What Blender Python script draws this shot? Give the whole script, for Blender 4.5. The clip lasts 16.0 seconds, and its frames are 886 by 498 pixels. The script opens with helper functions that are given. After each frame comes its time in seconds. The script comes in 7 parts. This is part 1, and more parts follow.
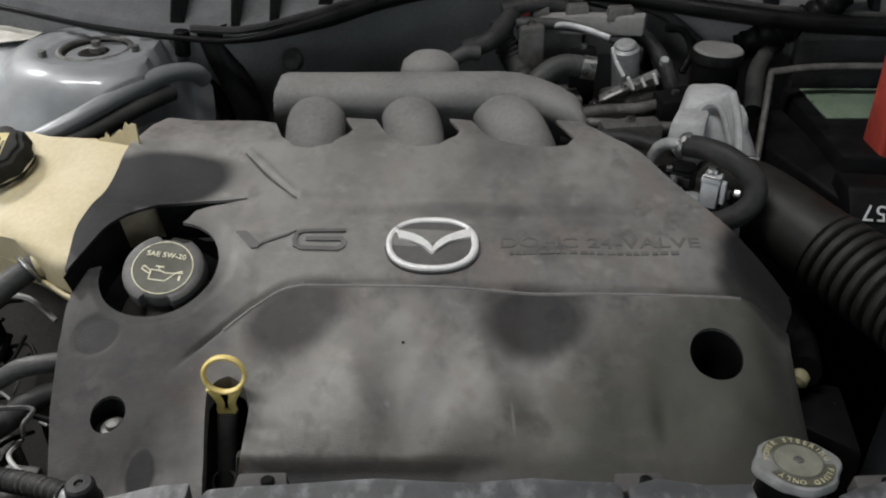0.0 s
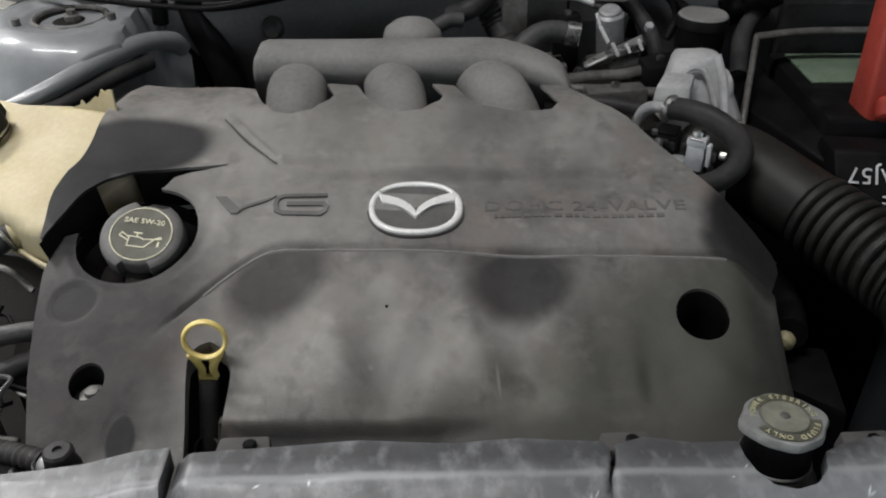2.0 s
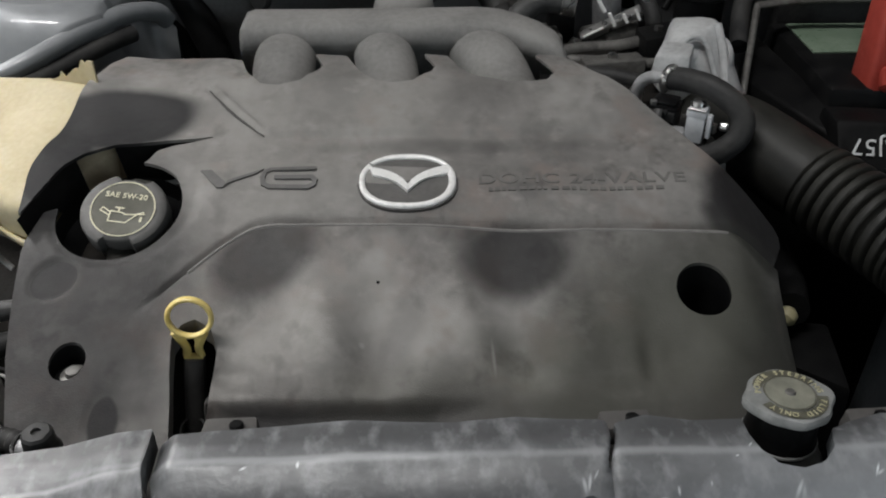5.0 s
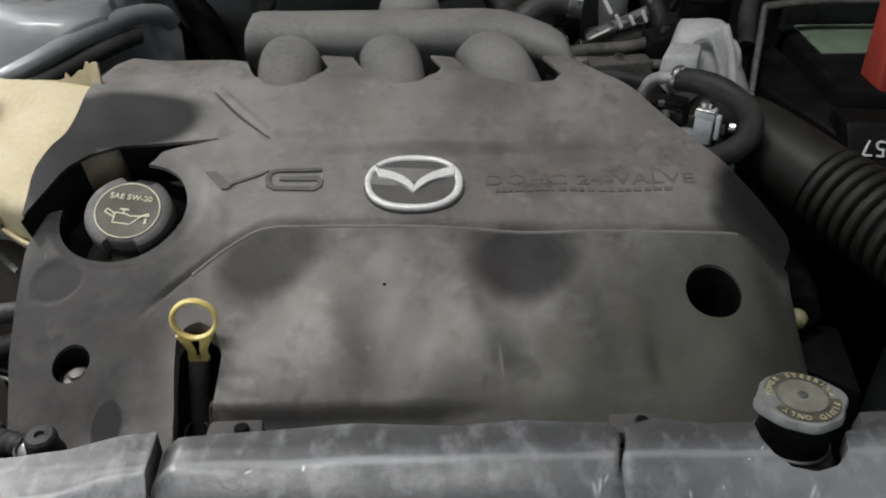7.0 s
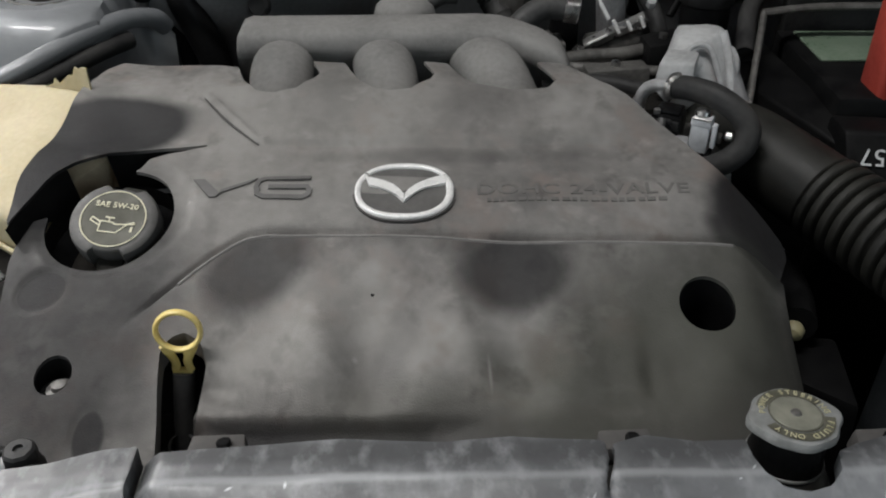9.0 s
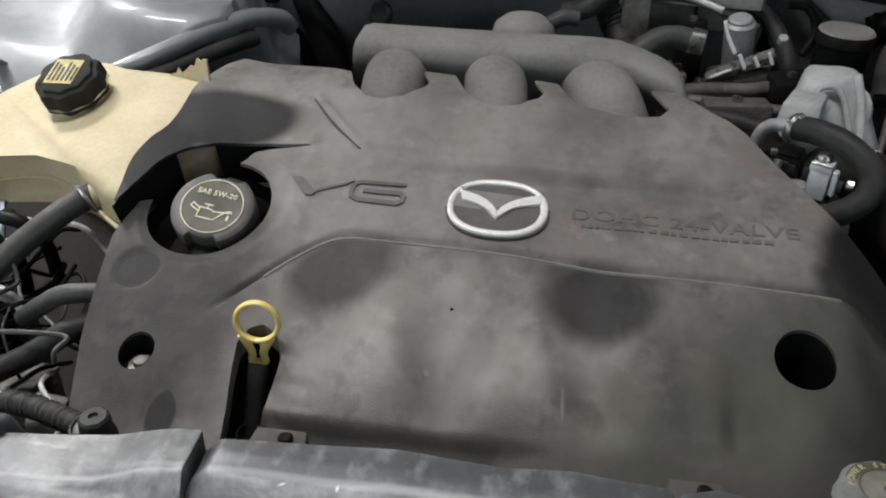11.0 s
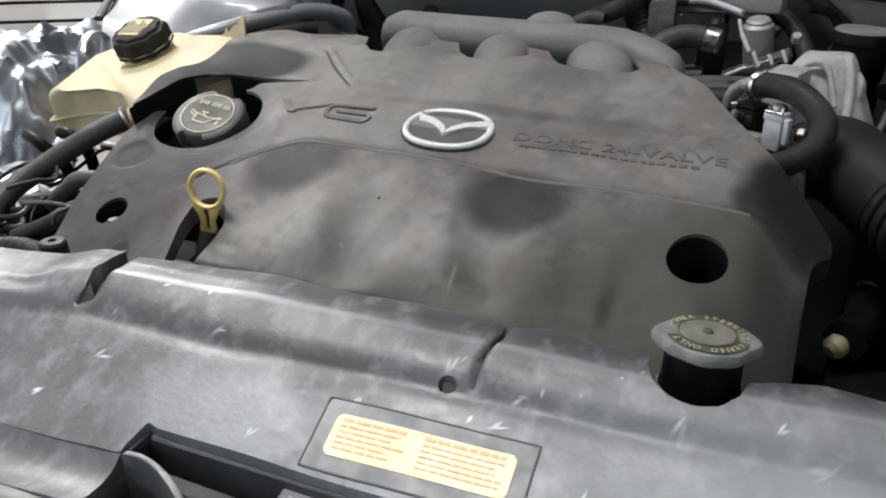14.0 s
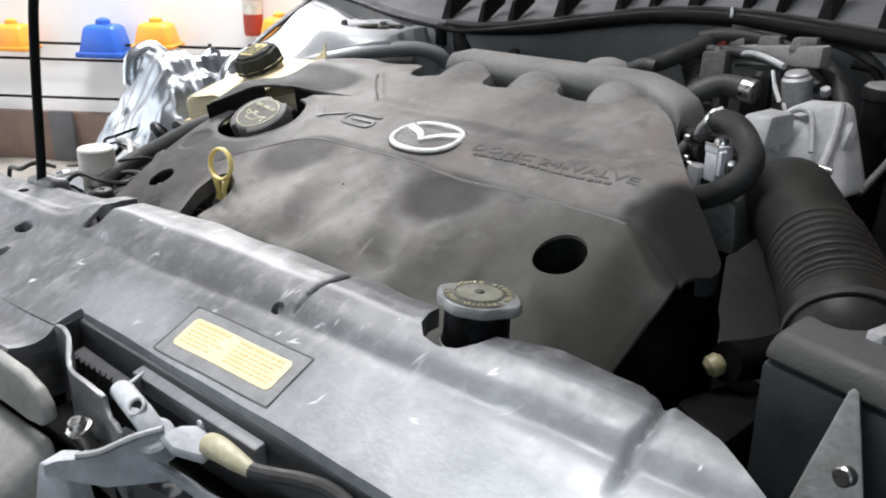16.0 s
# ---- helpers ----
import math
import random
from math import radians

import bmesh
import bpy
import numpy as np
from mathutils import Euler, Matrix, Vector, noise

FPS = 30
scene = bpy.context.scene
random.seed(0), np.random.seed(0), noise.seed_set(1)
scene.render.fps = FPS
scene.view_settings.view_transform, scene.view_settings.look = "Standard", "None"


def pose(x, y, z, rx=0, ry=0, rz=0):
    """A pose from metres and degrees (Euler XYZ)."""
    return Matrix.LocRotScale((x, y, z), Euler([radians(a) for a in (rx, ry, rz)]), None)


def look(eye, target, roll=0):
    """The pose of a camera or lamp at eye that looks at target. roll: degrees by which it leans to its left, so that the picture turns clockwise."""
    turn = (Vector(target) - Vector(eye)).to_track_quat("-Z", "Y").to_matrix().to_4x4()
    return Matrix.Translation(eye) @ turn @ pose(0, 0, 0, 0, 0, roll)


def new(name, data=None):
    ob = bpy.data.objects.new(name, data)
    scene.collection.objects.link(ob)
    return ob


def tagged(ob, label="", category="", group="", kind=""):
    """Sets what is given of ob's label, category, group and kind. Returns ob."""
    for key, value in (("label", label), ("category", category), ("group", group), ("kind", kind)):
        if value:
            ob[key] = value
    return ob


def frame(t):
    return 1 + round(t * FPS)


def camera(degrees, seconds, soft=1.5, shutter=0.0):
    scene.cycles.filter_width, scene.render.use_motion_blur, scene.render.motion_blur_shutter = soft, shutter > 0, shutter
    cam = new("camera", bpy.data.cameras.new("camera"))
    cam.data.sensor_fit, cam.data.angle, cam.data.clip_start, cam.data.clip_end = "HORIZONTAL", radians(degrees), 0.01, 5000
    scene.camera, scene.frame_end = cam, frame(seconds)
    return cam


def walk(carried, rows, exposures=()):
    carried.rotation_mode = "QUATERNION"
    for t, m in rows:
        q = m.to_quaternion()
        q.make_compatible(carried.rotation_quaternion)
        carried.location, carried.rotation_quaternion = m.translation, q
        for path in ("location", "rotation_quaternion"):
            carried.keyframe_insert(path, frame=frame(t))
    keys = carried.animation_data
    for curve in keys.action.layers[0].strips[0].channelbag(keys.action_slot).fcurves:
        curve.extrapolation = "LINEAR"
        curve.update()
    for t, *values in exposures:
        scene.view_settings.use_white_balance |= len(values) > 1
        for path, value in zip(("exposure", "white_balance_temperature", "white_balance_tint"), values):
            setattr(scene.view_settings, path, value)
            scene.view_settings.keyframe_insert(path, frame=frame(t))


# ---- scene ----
cam = camera(55.7, 16.0, soft=2.0)
PATH = [
    (0, (0.0382, 0.0351, 1.2349), (0.0331, 1.7124, 0.1456), 0.04),
    (0.5, (0.0445, 0.0354, 1.2292), (0.0802, 1.7099, 0.1362), 0.54),
    (1, (0.0419, 0.0323, 1.2249), (0.0588, 1.6954, 0.1142), 0.38),
    (1.5, (0.0444, 0.0290, 1.2208), (0.0728, 1.6934, 0.1121), 0.15),
    (2, (0.0404, 0.0337, 1.2186), (0.0667, 1.6893, 0.0968), 0.11),
    (2.5, (0.0450, 0.0338, 1.2158), (0.0563, 1.6858, 0.0885), -0.44),
    (3, (0.0452, 0.0349, 1.2124), (0.0595, 1.6823, 0.0784), -0.24),
    (3.5, (0.0389, 0.0395, 1.2071), (0.0921, 1.6769, 0.0599), 1.05),
    (4, (0.0395, 0.0422, 1.2052), (0.0801, 1.6722, 0.0470), 0.39),
    (6.5, (0.0422, 0.0505, 1.2014), (0.0820, 1.6797, 0.0420), 0.05),
    (7, (0.0391, 0.0494, 1.1997), (0.0715, 1.6856, 0.0501), -0.03),
    (7.5, (0.0360, 0.0510, 1.1994), (0.0556, 1.6798, 0.0389), -0.18),
    (8, (0.0378, 0.0510, 1.1977), (0.0682, 1.6806, 0.0388), -0.03),
    (10.5, (0.0623, 0.0763, 1.2025), (-0.0218, 1.7282, 0.0783), 1.14),
    (11, (0.0625, 0.0675, 1.1917), (-0.1740, 1.7157, 0.0837), 1.22),
    (11.5, (0.0731, 0.0137, 1.1809), (-0.2402, 1.6848, 0.1277), 1.34),
    (12, (0.0814, -0.0327, 1.1772), (-0.2462, 1.6565, 0.1577), 4.98),
    (12.5, (0.1337, -0.0177, 1.1563), (-0.3484, 1.6911, 0.2357), 4.38),
    (13, (0.1905, -0.0057, 1.1316), (-0.3801, 1.6752, 0.2102), 2.43),
    (13.5, (0.2237, 0.0039, 1.1053), (-0.3907, 1.6877, 0.2180), 1.67),
    (14, (0.2415, 0.0013, 1.0860), (-0.4077, 1.6840, 0.2215), 0.69),
    (14.5, (0.2663, -0.0018, 1.0744), (-0.4207, 1.6798, 0.2375), -0.47),
    (15, (0.3083, 0.0075, 1.0605), (-0.4975, 1.6832, 0.3238), -0.96),
    (15.5, (0.3766, -0.0015, 1.0589), (-0.5697, 1.6062, 0.3379), 0.48),
    (16, (0.4862, 0.0275, 1.0687), (-0.6960, 1.4688, 0.3442), 1.12),
]
EXPOSURE = [(0, -0.12, 6540, 10), (8, -0.12, 6540, 10), (11, 0.0, 6520, 10), (13, 0.22, 6500, 11), (15, 0.44, 6430, 12), (16, 0.73, 6400, 12)]
walk(cam, [(t, look(eye, target, roll)) for t, eye, target, roll in PATH], EXPOSURE)

# ---- light: a closed workshop, unseen lamps standing in for ceiling tubes and daylight from the open side door ----
world = bpy.data.worlds.new("world")
world.use_nodes = True
scene.world = world
world.node_tree.nodes["Background"].inputs[0].default_value = (0.6, 0.7, 0.85, 1)
world.node_tree.nodes["Background"].inputs[1].default_value = 0.005


def lamp(name, m, sx, sy, watts, colour):
    d = bpy.data.lights.new(name, "AREA")
    d.shape, d.size, d.size_y, d.energy, d.color = "RECTANGLE", sx, sy, watts, colour
    ob = new(name, d)
    ob.matrix_world = m
    return ob


lamp("daylight_door", look((-3.3, -1.4, 1.6), (0, 0.4, 0.8)), 2.6, 2.4, 40, (0.90, 0.96, 1.0))
# Unseen lamp added to brighten the front panel from the right.
lamp("daylight_front", look((2.0, -2.6, 1.9), (0.3, 0.3, 0.8)), 1.8, 1.4, 16, (0.78, 0.92, 1.0))
# Unseen tubes; the strongest is added to brighten the white wall and rear.
for lx, ly, w in ((-0.75, 0.42, 47), (1.45, 0.60, 3), (-2.5, 2.2, 185)):
    lamp("unseen_tube_lamp", look((lx, ly, 3.35), (lx, ly + 0.01, 0)), 1.5, 0.25, w, (0.99, 0.985, 0.98))

# ---- materials ----
def mat(name, base, second=None, rough=0.6, metal=0.0, scale=40.0, mix=0.5, bump=0.1, bump_scale=400.0,
        rough_var=0.12, stretch=(1, 1, 1), coat=0.0, fine=220.0):
    """Two tones mixed by coarse and fine noise, with relief and uneven gloss."""
    m = bpy.data.materials.new(name)
    m.use_nodes = True
    nt = m.node_tree
    p = nt.nodes["Principled BSDF"]
    geo = nt.nodes.new("ShaderNodeTexCoord")
    mp = nt.nodes.new("ShaderNodeMapping")
    mp.inputs["Scale"].default_value = stretch
    nt.links.new(geo.outputs["Object"], mp.inputs[0])
    second = second or tuple(c * 0.6 for c in base)
    n1, n2, n3 = (nt.nodes.new("ShaderNodeTexNoise") for _ in range(3))
    for n, sc, det in ((n1, scale, 6), (n2, fine, 4), (n3, bump_scale, 3)):
        n.inputs["Scale"].default_value, n.inputs["Detail"].default_value = sc, det
        nt.links.new(mp.outputs[0], n.inputs["Vector"])
    add = nt.nodes.new("ShaderNodeMath")
    add.operation = "MULTIPLY_ADD"
    nt.links.new(n2.outputs[0], add.inputs[0])
    add.inputs[1].default_value = 0.45
    nt.links.new(n1.outputs[0], add.inputs[2])
    ramp = nt.nodes.new("ShaderNodeMapRange")
    ramp.inputs["From Min"].default_value = 0.725 - 0.22 + (0.5 - mix) * 0.4
    ramp.inputs["From Max"].default_value = 0.725 + 0.22 + (0.5 - mix) * 0.4
    nt.links.new(add.outputs[0], ramp.inputs[0])
    cm = nt.nodes.new("ShaderNodeMix")
    cm.data_type = "RGBA"
    cm.inputs[6].default_value, cm.inputs[7].default_value = (*base, 1), (*second, 1)
    nt.links.new(ramp.outputs[0], cm.inputs[0])
    nt.links.new(cm.outputs[2], p.inputs["Base Color"])
    rr = nt.nodes.new("ShaderNodeMapRange")
    rr.inputs["To Min"].default_value, rr.inputs["To Max"].default_value = rough - rough_var, min(1, rough + rough_var)
    nt.links.new(ramp.outputs[0], rr.inputs[0])
    nt.links.new(rr.outputs[0], p.inputs["Roughness"])
    p.inputs["Metallic"].default_value = metal
    p.inputs["Coat Weight"].default_value = coat
    if bump:
        b = nt.nodes.new("ShaderNodeBump")
        b.inputs["Strength"].default_value, b.inputs["Distance"].default_value = bump, 0.002
        nt.links.new(n3.outputs[0], b.inputs["Height"])
        nt.links.new(b.outputs[0], p.inputs["Normal"])
    m["mix"] = cm.name
    return m


def spots(m, marks, colour):
    """Patches with soft uneven rims on a material, wiped, worn or painted as light and shade: (x, y, half width, half
    depth, turn, strength, softness), squared off where "square" follows.
    """
    nt = m.node_tree
    p = nt.nodes["Principled BSDF"]
    last = p.inputs["Base Color"].links[0].from_socket
    tc = nt.nodes.new("ShaderNodeTexCoord")
    wob = nt.nodes.new("ShaderNodeTexNoise")
    wob.inputs["Scale"].default_value, wob.inputs["Detail"].default_value = 45, 4
    nt.links.new(tc.outputs["Object"], wob.inputs["Vector"])
    total = None
    for x, y, a, b, turn, k, soft, *form in marks:
        mp = nt.nodes.new("ShaderNodeMapping")
        mp.vector_type = "TEXTURE"
        mp.inputs["Location"].default_value = (x, y, 0)
        mp.inputs["Rotation"].default_value = (0, 0, radians(turn))
        mp.inputs["Scale"].default_value = (a, b, 1e4)
        nt.links.new(tc.outputs["Object"], mp.inputs[0])
        ln = nt.nodes.new("ShaderNodeVectorMath")
        ln.operation = "ABSOLUTE" if form else "LENGTH"
        nt.links.new(mp.outputs[0], ln.inputs[0])
        if not form:
            reach = ln.outputs["Value"]
        else:
            sep, far = nt.nodes.new("ShaderNodeSeparateXYZ"), nt.nodes.new("ShaderNodeMath")
            far.operation = "MAXIMUM"
            nt.links.new(ln.outputs["Vector"], sep.inputs[0])
            nt.links.new(sep.outputs[0], far.inputs[0])
            nt.links.new(sep.outputs[1], far.inputs[1])
            reach = far.outputs[0]
        ad = nt.nodes.new("ShaderNodeMath")
        ad.operation = "MULTIPLY_ADD"
        nt.links.new(wob.outputs[0], ad.inputs[0])
        ad.inputs[1].default_value = 0.7 * soft
        nt.links.new(reach, ad.inputs[2])
        mr = nt.nodes.new("ShaderNodeMapRange")
        mr.interpolation_type = "SMOOTHSTEP"
        mr.inputs["From Min"].default_value, mr.inputs["From Max"].default_value = 1.0 - soft + 0.35 * soft, 1.0 + soft + 0.35 * soft
        mr.inputs["To Min"].default_value, mr.inputs["To Max"].default_value = k, 0
        nt.links.new(ad.outputs[0], mr.inputs[0])
        if total is None:
            total = mr.outputs[0]
        else:
            mx = nt.nodes.new("ShaderNodeMath")
            mx.operation = "MAXIMUM"
            nt.links.new(total, mx.inputs[0])
            nt.links.new(mr.outputs[0], mx.inputs[1])
            total = mx.outputs[0]
    cm = nt.nodes.new("ShaderNodeMix")
    cm.data_type = "RGBA"
    nt.links.new(total, cm.inputs[0])
    nt.links.new(last, cm.inputs[6])
    cm.inputs[7].default_value = (*colour, 1)
    nt.links.new(cm.outputs[2], p.inputs["Base Color"])
    return m


COVER = mat("dusty_grey_cover_plastic", (0.235, 0.226, 0.214), (0.142, 0.135, 0.129), 0.62, scale=11, bump=0.25, bump_scale=900, fine=150)
MANIFOLD = mat("dusty_intake_plastic", (0.29, 0.283, 0.272), (0.19, 0.186, 0.180), 0.66, scale=18, bump=0.2, bump_scale=700)
PANEL = mat("scuffed_grey_panel_plastic", (0.150, 0.154, 0.159), (0.078, 0.081, 0.085), 0.44, scale=22, bump=0.10, bump_scale=260, stretch=(1, 1.3, 1), fine=120)


def scuffs(m, colour, scale, low, high, stretch, turn):
    """Pale streaky scratches over a material."""
    nt = m.node_tree
    p = nt.nodes["Principled BSDF"]
    last = p.inputs["Base Color"].links[0].from_socket
    tc, mp, n = (nt.nodes.new(k) for k in ("ShaderNodeTexCoord", "ShaderNodeMapping", "ShaderNodeTexNoise"))
    mp.inputs["Scale"].default_value, mp.inputs["Rotation"].default_value = stretch, (0, 0, radians(turn))
    n.inputs["Scale"].default_value, n.inputs["Detail"].default_value, n.inputs["Roughness"].default_value = scale, 3, 0.6
    nt.links.new(tc.outputs["Object"], mp.inputs[0])
    nt.links.new(mp.outputs[0], n.inputs["Vector"])
    mr = nt.nodes.new("ShaderNodeMapRange")
    mr.inputs["From Min"].default_value, mr.inputs["From Max"].default_value = low, high
    nt.links.new(n.outputs[0], mr.inputs[0])
    cm = nt.nodes.new("ShaderNodeMix")
    cm.data_type = "RGBA"
    nt.links.new(mr.outputs[0], cm.inputs[0])
    nt.links.new(last, cm.inputs[6])
    cm.inputs[7].default_value = (*colour, 1)
    nt.links.new(cm.outputs[2], p.inputs["Base Color"])
    return m


random.seed(5)
CHIPS = [(-0.068, 0.291, 1.5), (-0.077, 0.317, 0.8), (-0.055, 0.337, 0.8), (-0.009, 0.318, 1.0), (0.039, 0.270, 1.0), (0.083, 0.299, 1.3), (0.121, 0.324, 1.2), (0.127, 0.328, 0.8), (0.152, 0.301, 1.4), (0.140, 0.303, 0.8), (0.159, 0.316, 0.9),
         (0.169, 0.321, 0.8), (0.231, 0.319, 1.3), (0.290, 0.317, 1.6), (0.273, 0.327, 0.9), (0.197, 0.278, 1.2), (0.261, 0.352, 0.8), (0.253, 0.292, 1.0), (-0.091, 0.267, 0.9), (0.211, 0.342, 0.8)]
CHIPS += [(random.uniform(-0.20, 0.42), random.uniform(0.262, 0.345), random.uniform(0.25, 0.6)) for _ in range(8)]
chip_marks = []
for x, y, k in CHIPS:
    turn = random.gauss(62, 30)
    for n in range(2 if k > 0.85 else 1):
        chip_marks.append((x + (0.0016 * n + random.uniform(-0.0005, 0.0005)) * k, y + random.uniform(-0.0016, 0.0016) * k, random.uniform(0.0016, 0.0030) * k, random.uniform(0.00045, 0.0009) * (0.6 + 0.4 * k), turn + n * random.choice((-1, 1)) * random.uniform(18, 45), random.uniform(0.6, 1.0), 0.8))
spots(PANEL, chip_marks, (0.80, 0.82, 0.84))
scuffs(PANEL, (0.29, 0.297, 0.307), 55, 0.54, 0.85, (1, 0.45, 1), 25)
scuffs(PANEL, (0.11, 0.112, 0.116), 35, 0.56, 0.78, (0.5, 1, 1), -15)
# Shade painted behind the crest, on its face and in the foot groove.
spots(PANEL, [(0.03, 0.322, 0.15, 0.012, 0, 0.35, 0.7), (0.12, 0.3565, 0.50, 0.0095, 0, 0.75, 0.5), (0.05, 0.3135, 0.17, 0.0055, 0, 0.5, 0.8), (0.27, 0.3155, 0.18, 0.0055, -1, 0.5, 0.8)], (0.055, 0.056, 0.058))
# Rubbed crest line that also paints the highlight along the crest.
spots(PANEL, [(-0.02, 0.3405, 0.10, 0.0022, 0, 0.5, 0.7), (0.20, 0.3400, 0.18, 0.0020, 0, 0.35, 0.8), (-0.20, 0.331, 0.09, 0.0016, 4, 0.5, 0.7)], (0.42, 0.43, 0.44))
# Shade painted into the rough groove near the right end.
spots(PANEL, [(0.356, 0.312, 0.0032, 0.014, -4, 0.75, 0.9), (0.357, 0.336, 0.0030, 0.010, 4, 0.8, 0.9)], (0.06, 0.062, 0.066))
scuffs(PANEL, (0.27, 0.275, 0.285), 85, 0.50, 0.86, (1, 0.7, 1), 60)
# Bluish window sheen painted on the right end, fainter pale patches beside it.
spots(PANEL, [(0.41, 0.268, 0.19, 0.045, -6, 0.72, 0.8), (0.30, 0.325, 0.10, 0.020, 0, 0.2, 0.8), (0.16, 0.262, 0.10, 0.020, 0, 0.35, 0.8), (0.03, 0.275, 0.05, 0.022, 0, 0.3, 0.8)], (0.62, 0.65, 0.69))
scuffs(COVER, (0.33, 0.319, 0.304), 13, 0.50, 0.74, (1, 0.6, 1), 12)
scuffs(COVER, (0.092, 0.089, 0.086), 15, 0.50, 0.80, (1, 1, 1), 80)
scuffs(COVER, (0.205, 0.178, 0.163), 22, 0.53, 0.68, (1, 1, 1), 50)
scuffs(COVER, (0.100, 0.094, 0.090), 38, 0.55, 0.74, (1, 0.8, 1), 20)
scuffs(COVER, (0.30, 0.287, 0.270), 48, 0.58, 0.80, (0.7, 1, 1), 70)
spots(COVER, [(-0.03, 0.640, 0.15, 0.055, 0, 0.45, 0.8), (-0.01, 0.465, 0.075, 0.045, 0, 0.40, 0.8), (-0.09, 0.560, 0.08, 0.05, 0, 0.35, 0.8)], (0.33, 0.318, 0.300))
# Wiped clean patches, plus shade painted along the right flank at x 0.290.
WIPED_AND_SHADE = [
    (0.101, 0.497, 0.037, 0.029, 0, 0.86, 0.34), (0.100, 0.512, 0.040, 0.012, 0, 0.7, 0.35), (-0.066, 0.500, 0.040, 0.024, 35, 0.75, 0.34),
    (-0.205, 0.628, 0.072, 0.036, 12, 0.95, 0.14), (-0.225, 0.585, 0.028, 0.055, 8, 0.96, 0.2), (0.277, 0.552, 0.052, 0.036, 62, 0.96, 0.26), (0.262, 0.522, 0.034, 0.020, -30, 0.93, 0.3), (0.262, 0.40, 0.05, 0.03, 20, 0.5, 0.5), (0.290, 0.43, 0.016, 0.075, 6, 0.9, 0.5), (0.262, 0.395, 0.036, 0.016, 4, 0.85, 0.25, "square"),
]
DIRT_AND_SHADE = [
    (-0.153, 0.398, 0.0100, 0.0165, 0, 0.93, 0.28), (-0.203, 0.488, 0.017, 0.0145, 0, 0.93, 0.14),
    # Front right stain also stands in for fading light; small oval shades the dent.
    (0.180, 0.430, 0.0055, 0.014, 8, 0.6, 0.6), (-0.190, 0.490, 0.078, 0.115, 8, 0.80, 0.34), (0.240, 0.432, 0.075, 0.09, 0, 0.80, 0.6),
    # The two front edge bands paint the shade of the recessed lip.
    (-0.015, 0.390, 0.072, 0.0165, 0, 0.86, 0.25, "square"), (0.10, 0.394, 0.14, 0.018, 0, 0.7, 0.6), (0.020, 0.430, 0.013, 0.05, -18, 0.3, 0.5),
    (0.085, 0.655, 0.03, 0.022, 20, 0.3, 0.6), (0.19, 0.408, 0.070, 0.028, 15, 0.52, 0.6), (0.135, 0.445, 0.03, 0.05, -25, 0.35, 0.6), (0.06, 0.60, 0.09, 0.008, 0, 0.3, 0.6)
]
spots(COVER, WIPED_AND_SHADE + DIRT_AND_SHADE, (0.019, 0.0188, 0.020))
spots(COVER, [(0.205, 0.445, 0.08, 0.055, 20, 0.68, 0.7), (0.13, 0.415, 0.06, 0.035, -10, 0.62, 0.7), (0.245, 0.495, 0.035, 0.025, 0, 0.5, 0.7), (0.03, 0.415, 0.05, 0.014, 5, 0.4, 0.7)], (0.088, 0.089, 0.073))
spots(COVER, [(0.0824, 0.430, 0.0010, 0.008, 4, 0.40, 0.8), (0.0, 0.442, 0.0016, 0.0016, 0, 0.4, 0.7)], (0.42, 0.41, 0.39))
CAPBLACK = mat("dusty_black_cap_plastic", (0.020, 0.020, 0.018), (0.034, 0.033, 0.029), 0.7, scale=30, bump=0.1)
CAPRIM = mat("dusty_grey_cap_plastic", (0.115, 0.112, 0.107), (0.070, 0.068, 0.065), 0.6, scale=35, bump=0.1)
CAPFIELD = mat("olive_dusty_cap_field", (0.092, 0.089, 0.064), (0.068, 0.066, 0.048), 0.6, scale=50, bump=0.05)
TANWEB = mat("tan_broken_plastic", (0.80, 0.69, 0.50), (0.62, 0.50, 0.33), 0.6, scale=50, bump=0.1)
EDGE = mat("pale_ridge_highlight", (0.26, 0.25, 0.24), (0.17, 0.163, 0.157), 0.6, scale=30, bump=0.1)
BLACK = mat("black_plastic", (0.0045, 0.0045, 0.005), (0.011, 0.011, 0.011), 0.45, scale=30, bump=0.12)
DARK = mat("grimy_dark_metal", (0.008, 0.0075, 0.007), (0.02, 0.018, 0.016), 0.75, scale=25, bump=0.5, bump_scale=120)
RUBBER = mat("dusty_black_rubber", (0.020, 0.020, 0.021), (0.052, 0.051, 0.049), 0.55, scale=35, bump=0.15)
DUCT = mat("dusty_duct_rubber", (0.008, 0.008, 0.0076), (0.027, 0.0262, 0.022), 0.52, scale=14, bump=0.05)
GREYHOSE = mat("grey_dusty_hose_rubber", (0.085, 0.084, 0.082), (0.04, 0.04, 0.04), 0.55, scale=30, bump=0.2)
CHROME = mat("silvered_emblem", (0.97, 0.96, 0.94), (0.84, 0.83, 0.81), 0.28, 0.05, scale=90, bump=0.05)
STEEL = mat("bright_steel", (0.62, 0.62, 0.61), (0.35, 0.34, 0.33), 0.32, 1.0, scale=90, bump=0.1)
ALU = mat("dull_cast_aluminium", (0.50, 0.50, 0.51), (0.32, 0.32, 0.32), 0.5, 0.4, scale=60, bump=0.4, bump_scale=250)
ALUDARK = mat("grimy_cast_aluminium", (0.17, 0.165, 0.155), (0.07, 0.067, 0.063), 0.6, 0.35, scale=45, bump=0.5, bump_scale=220)
SENSOR = mat("pale_sensor_metal", (0.74, 0.75, 0.77), (0.52, 0.53, 0.55), 0.38, 0.1, scale=80, bump=0.05)
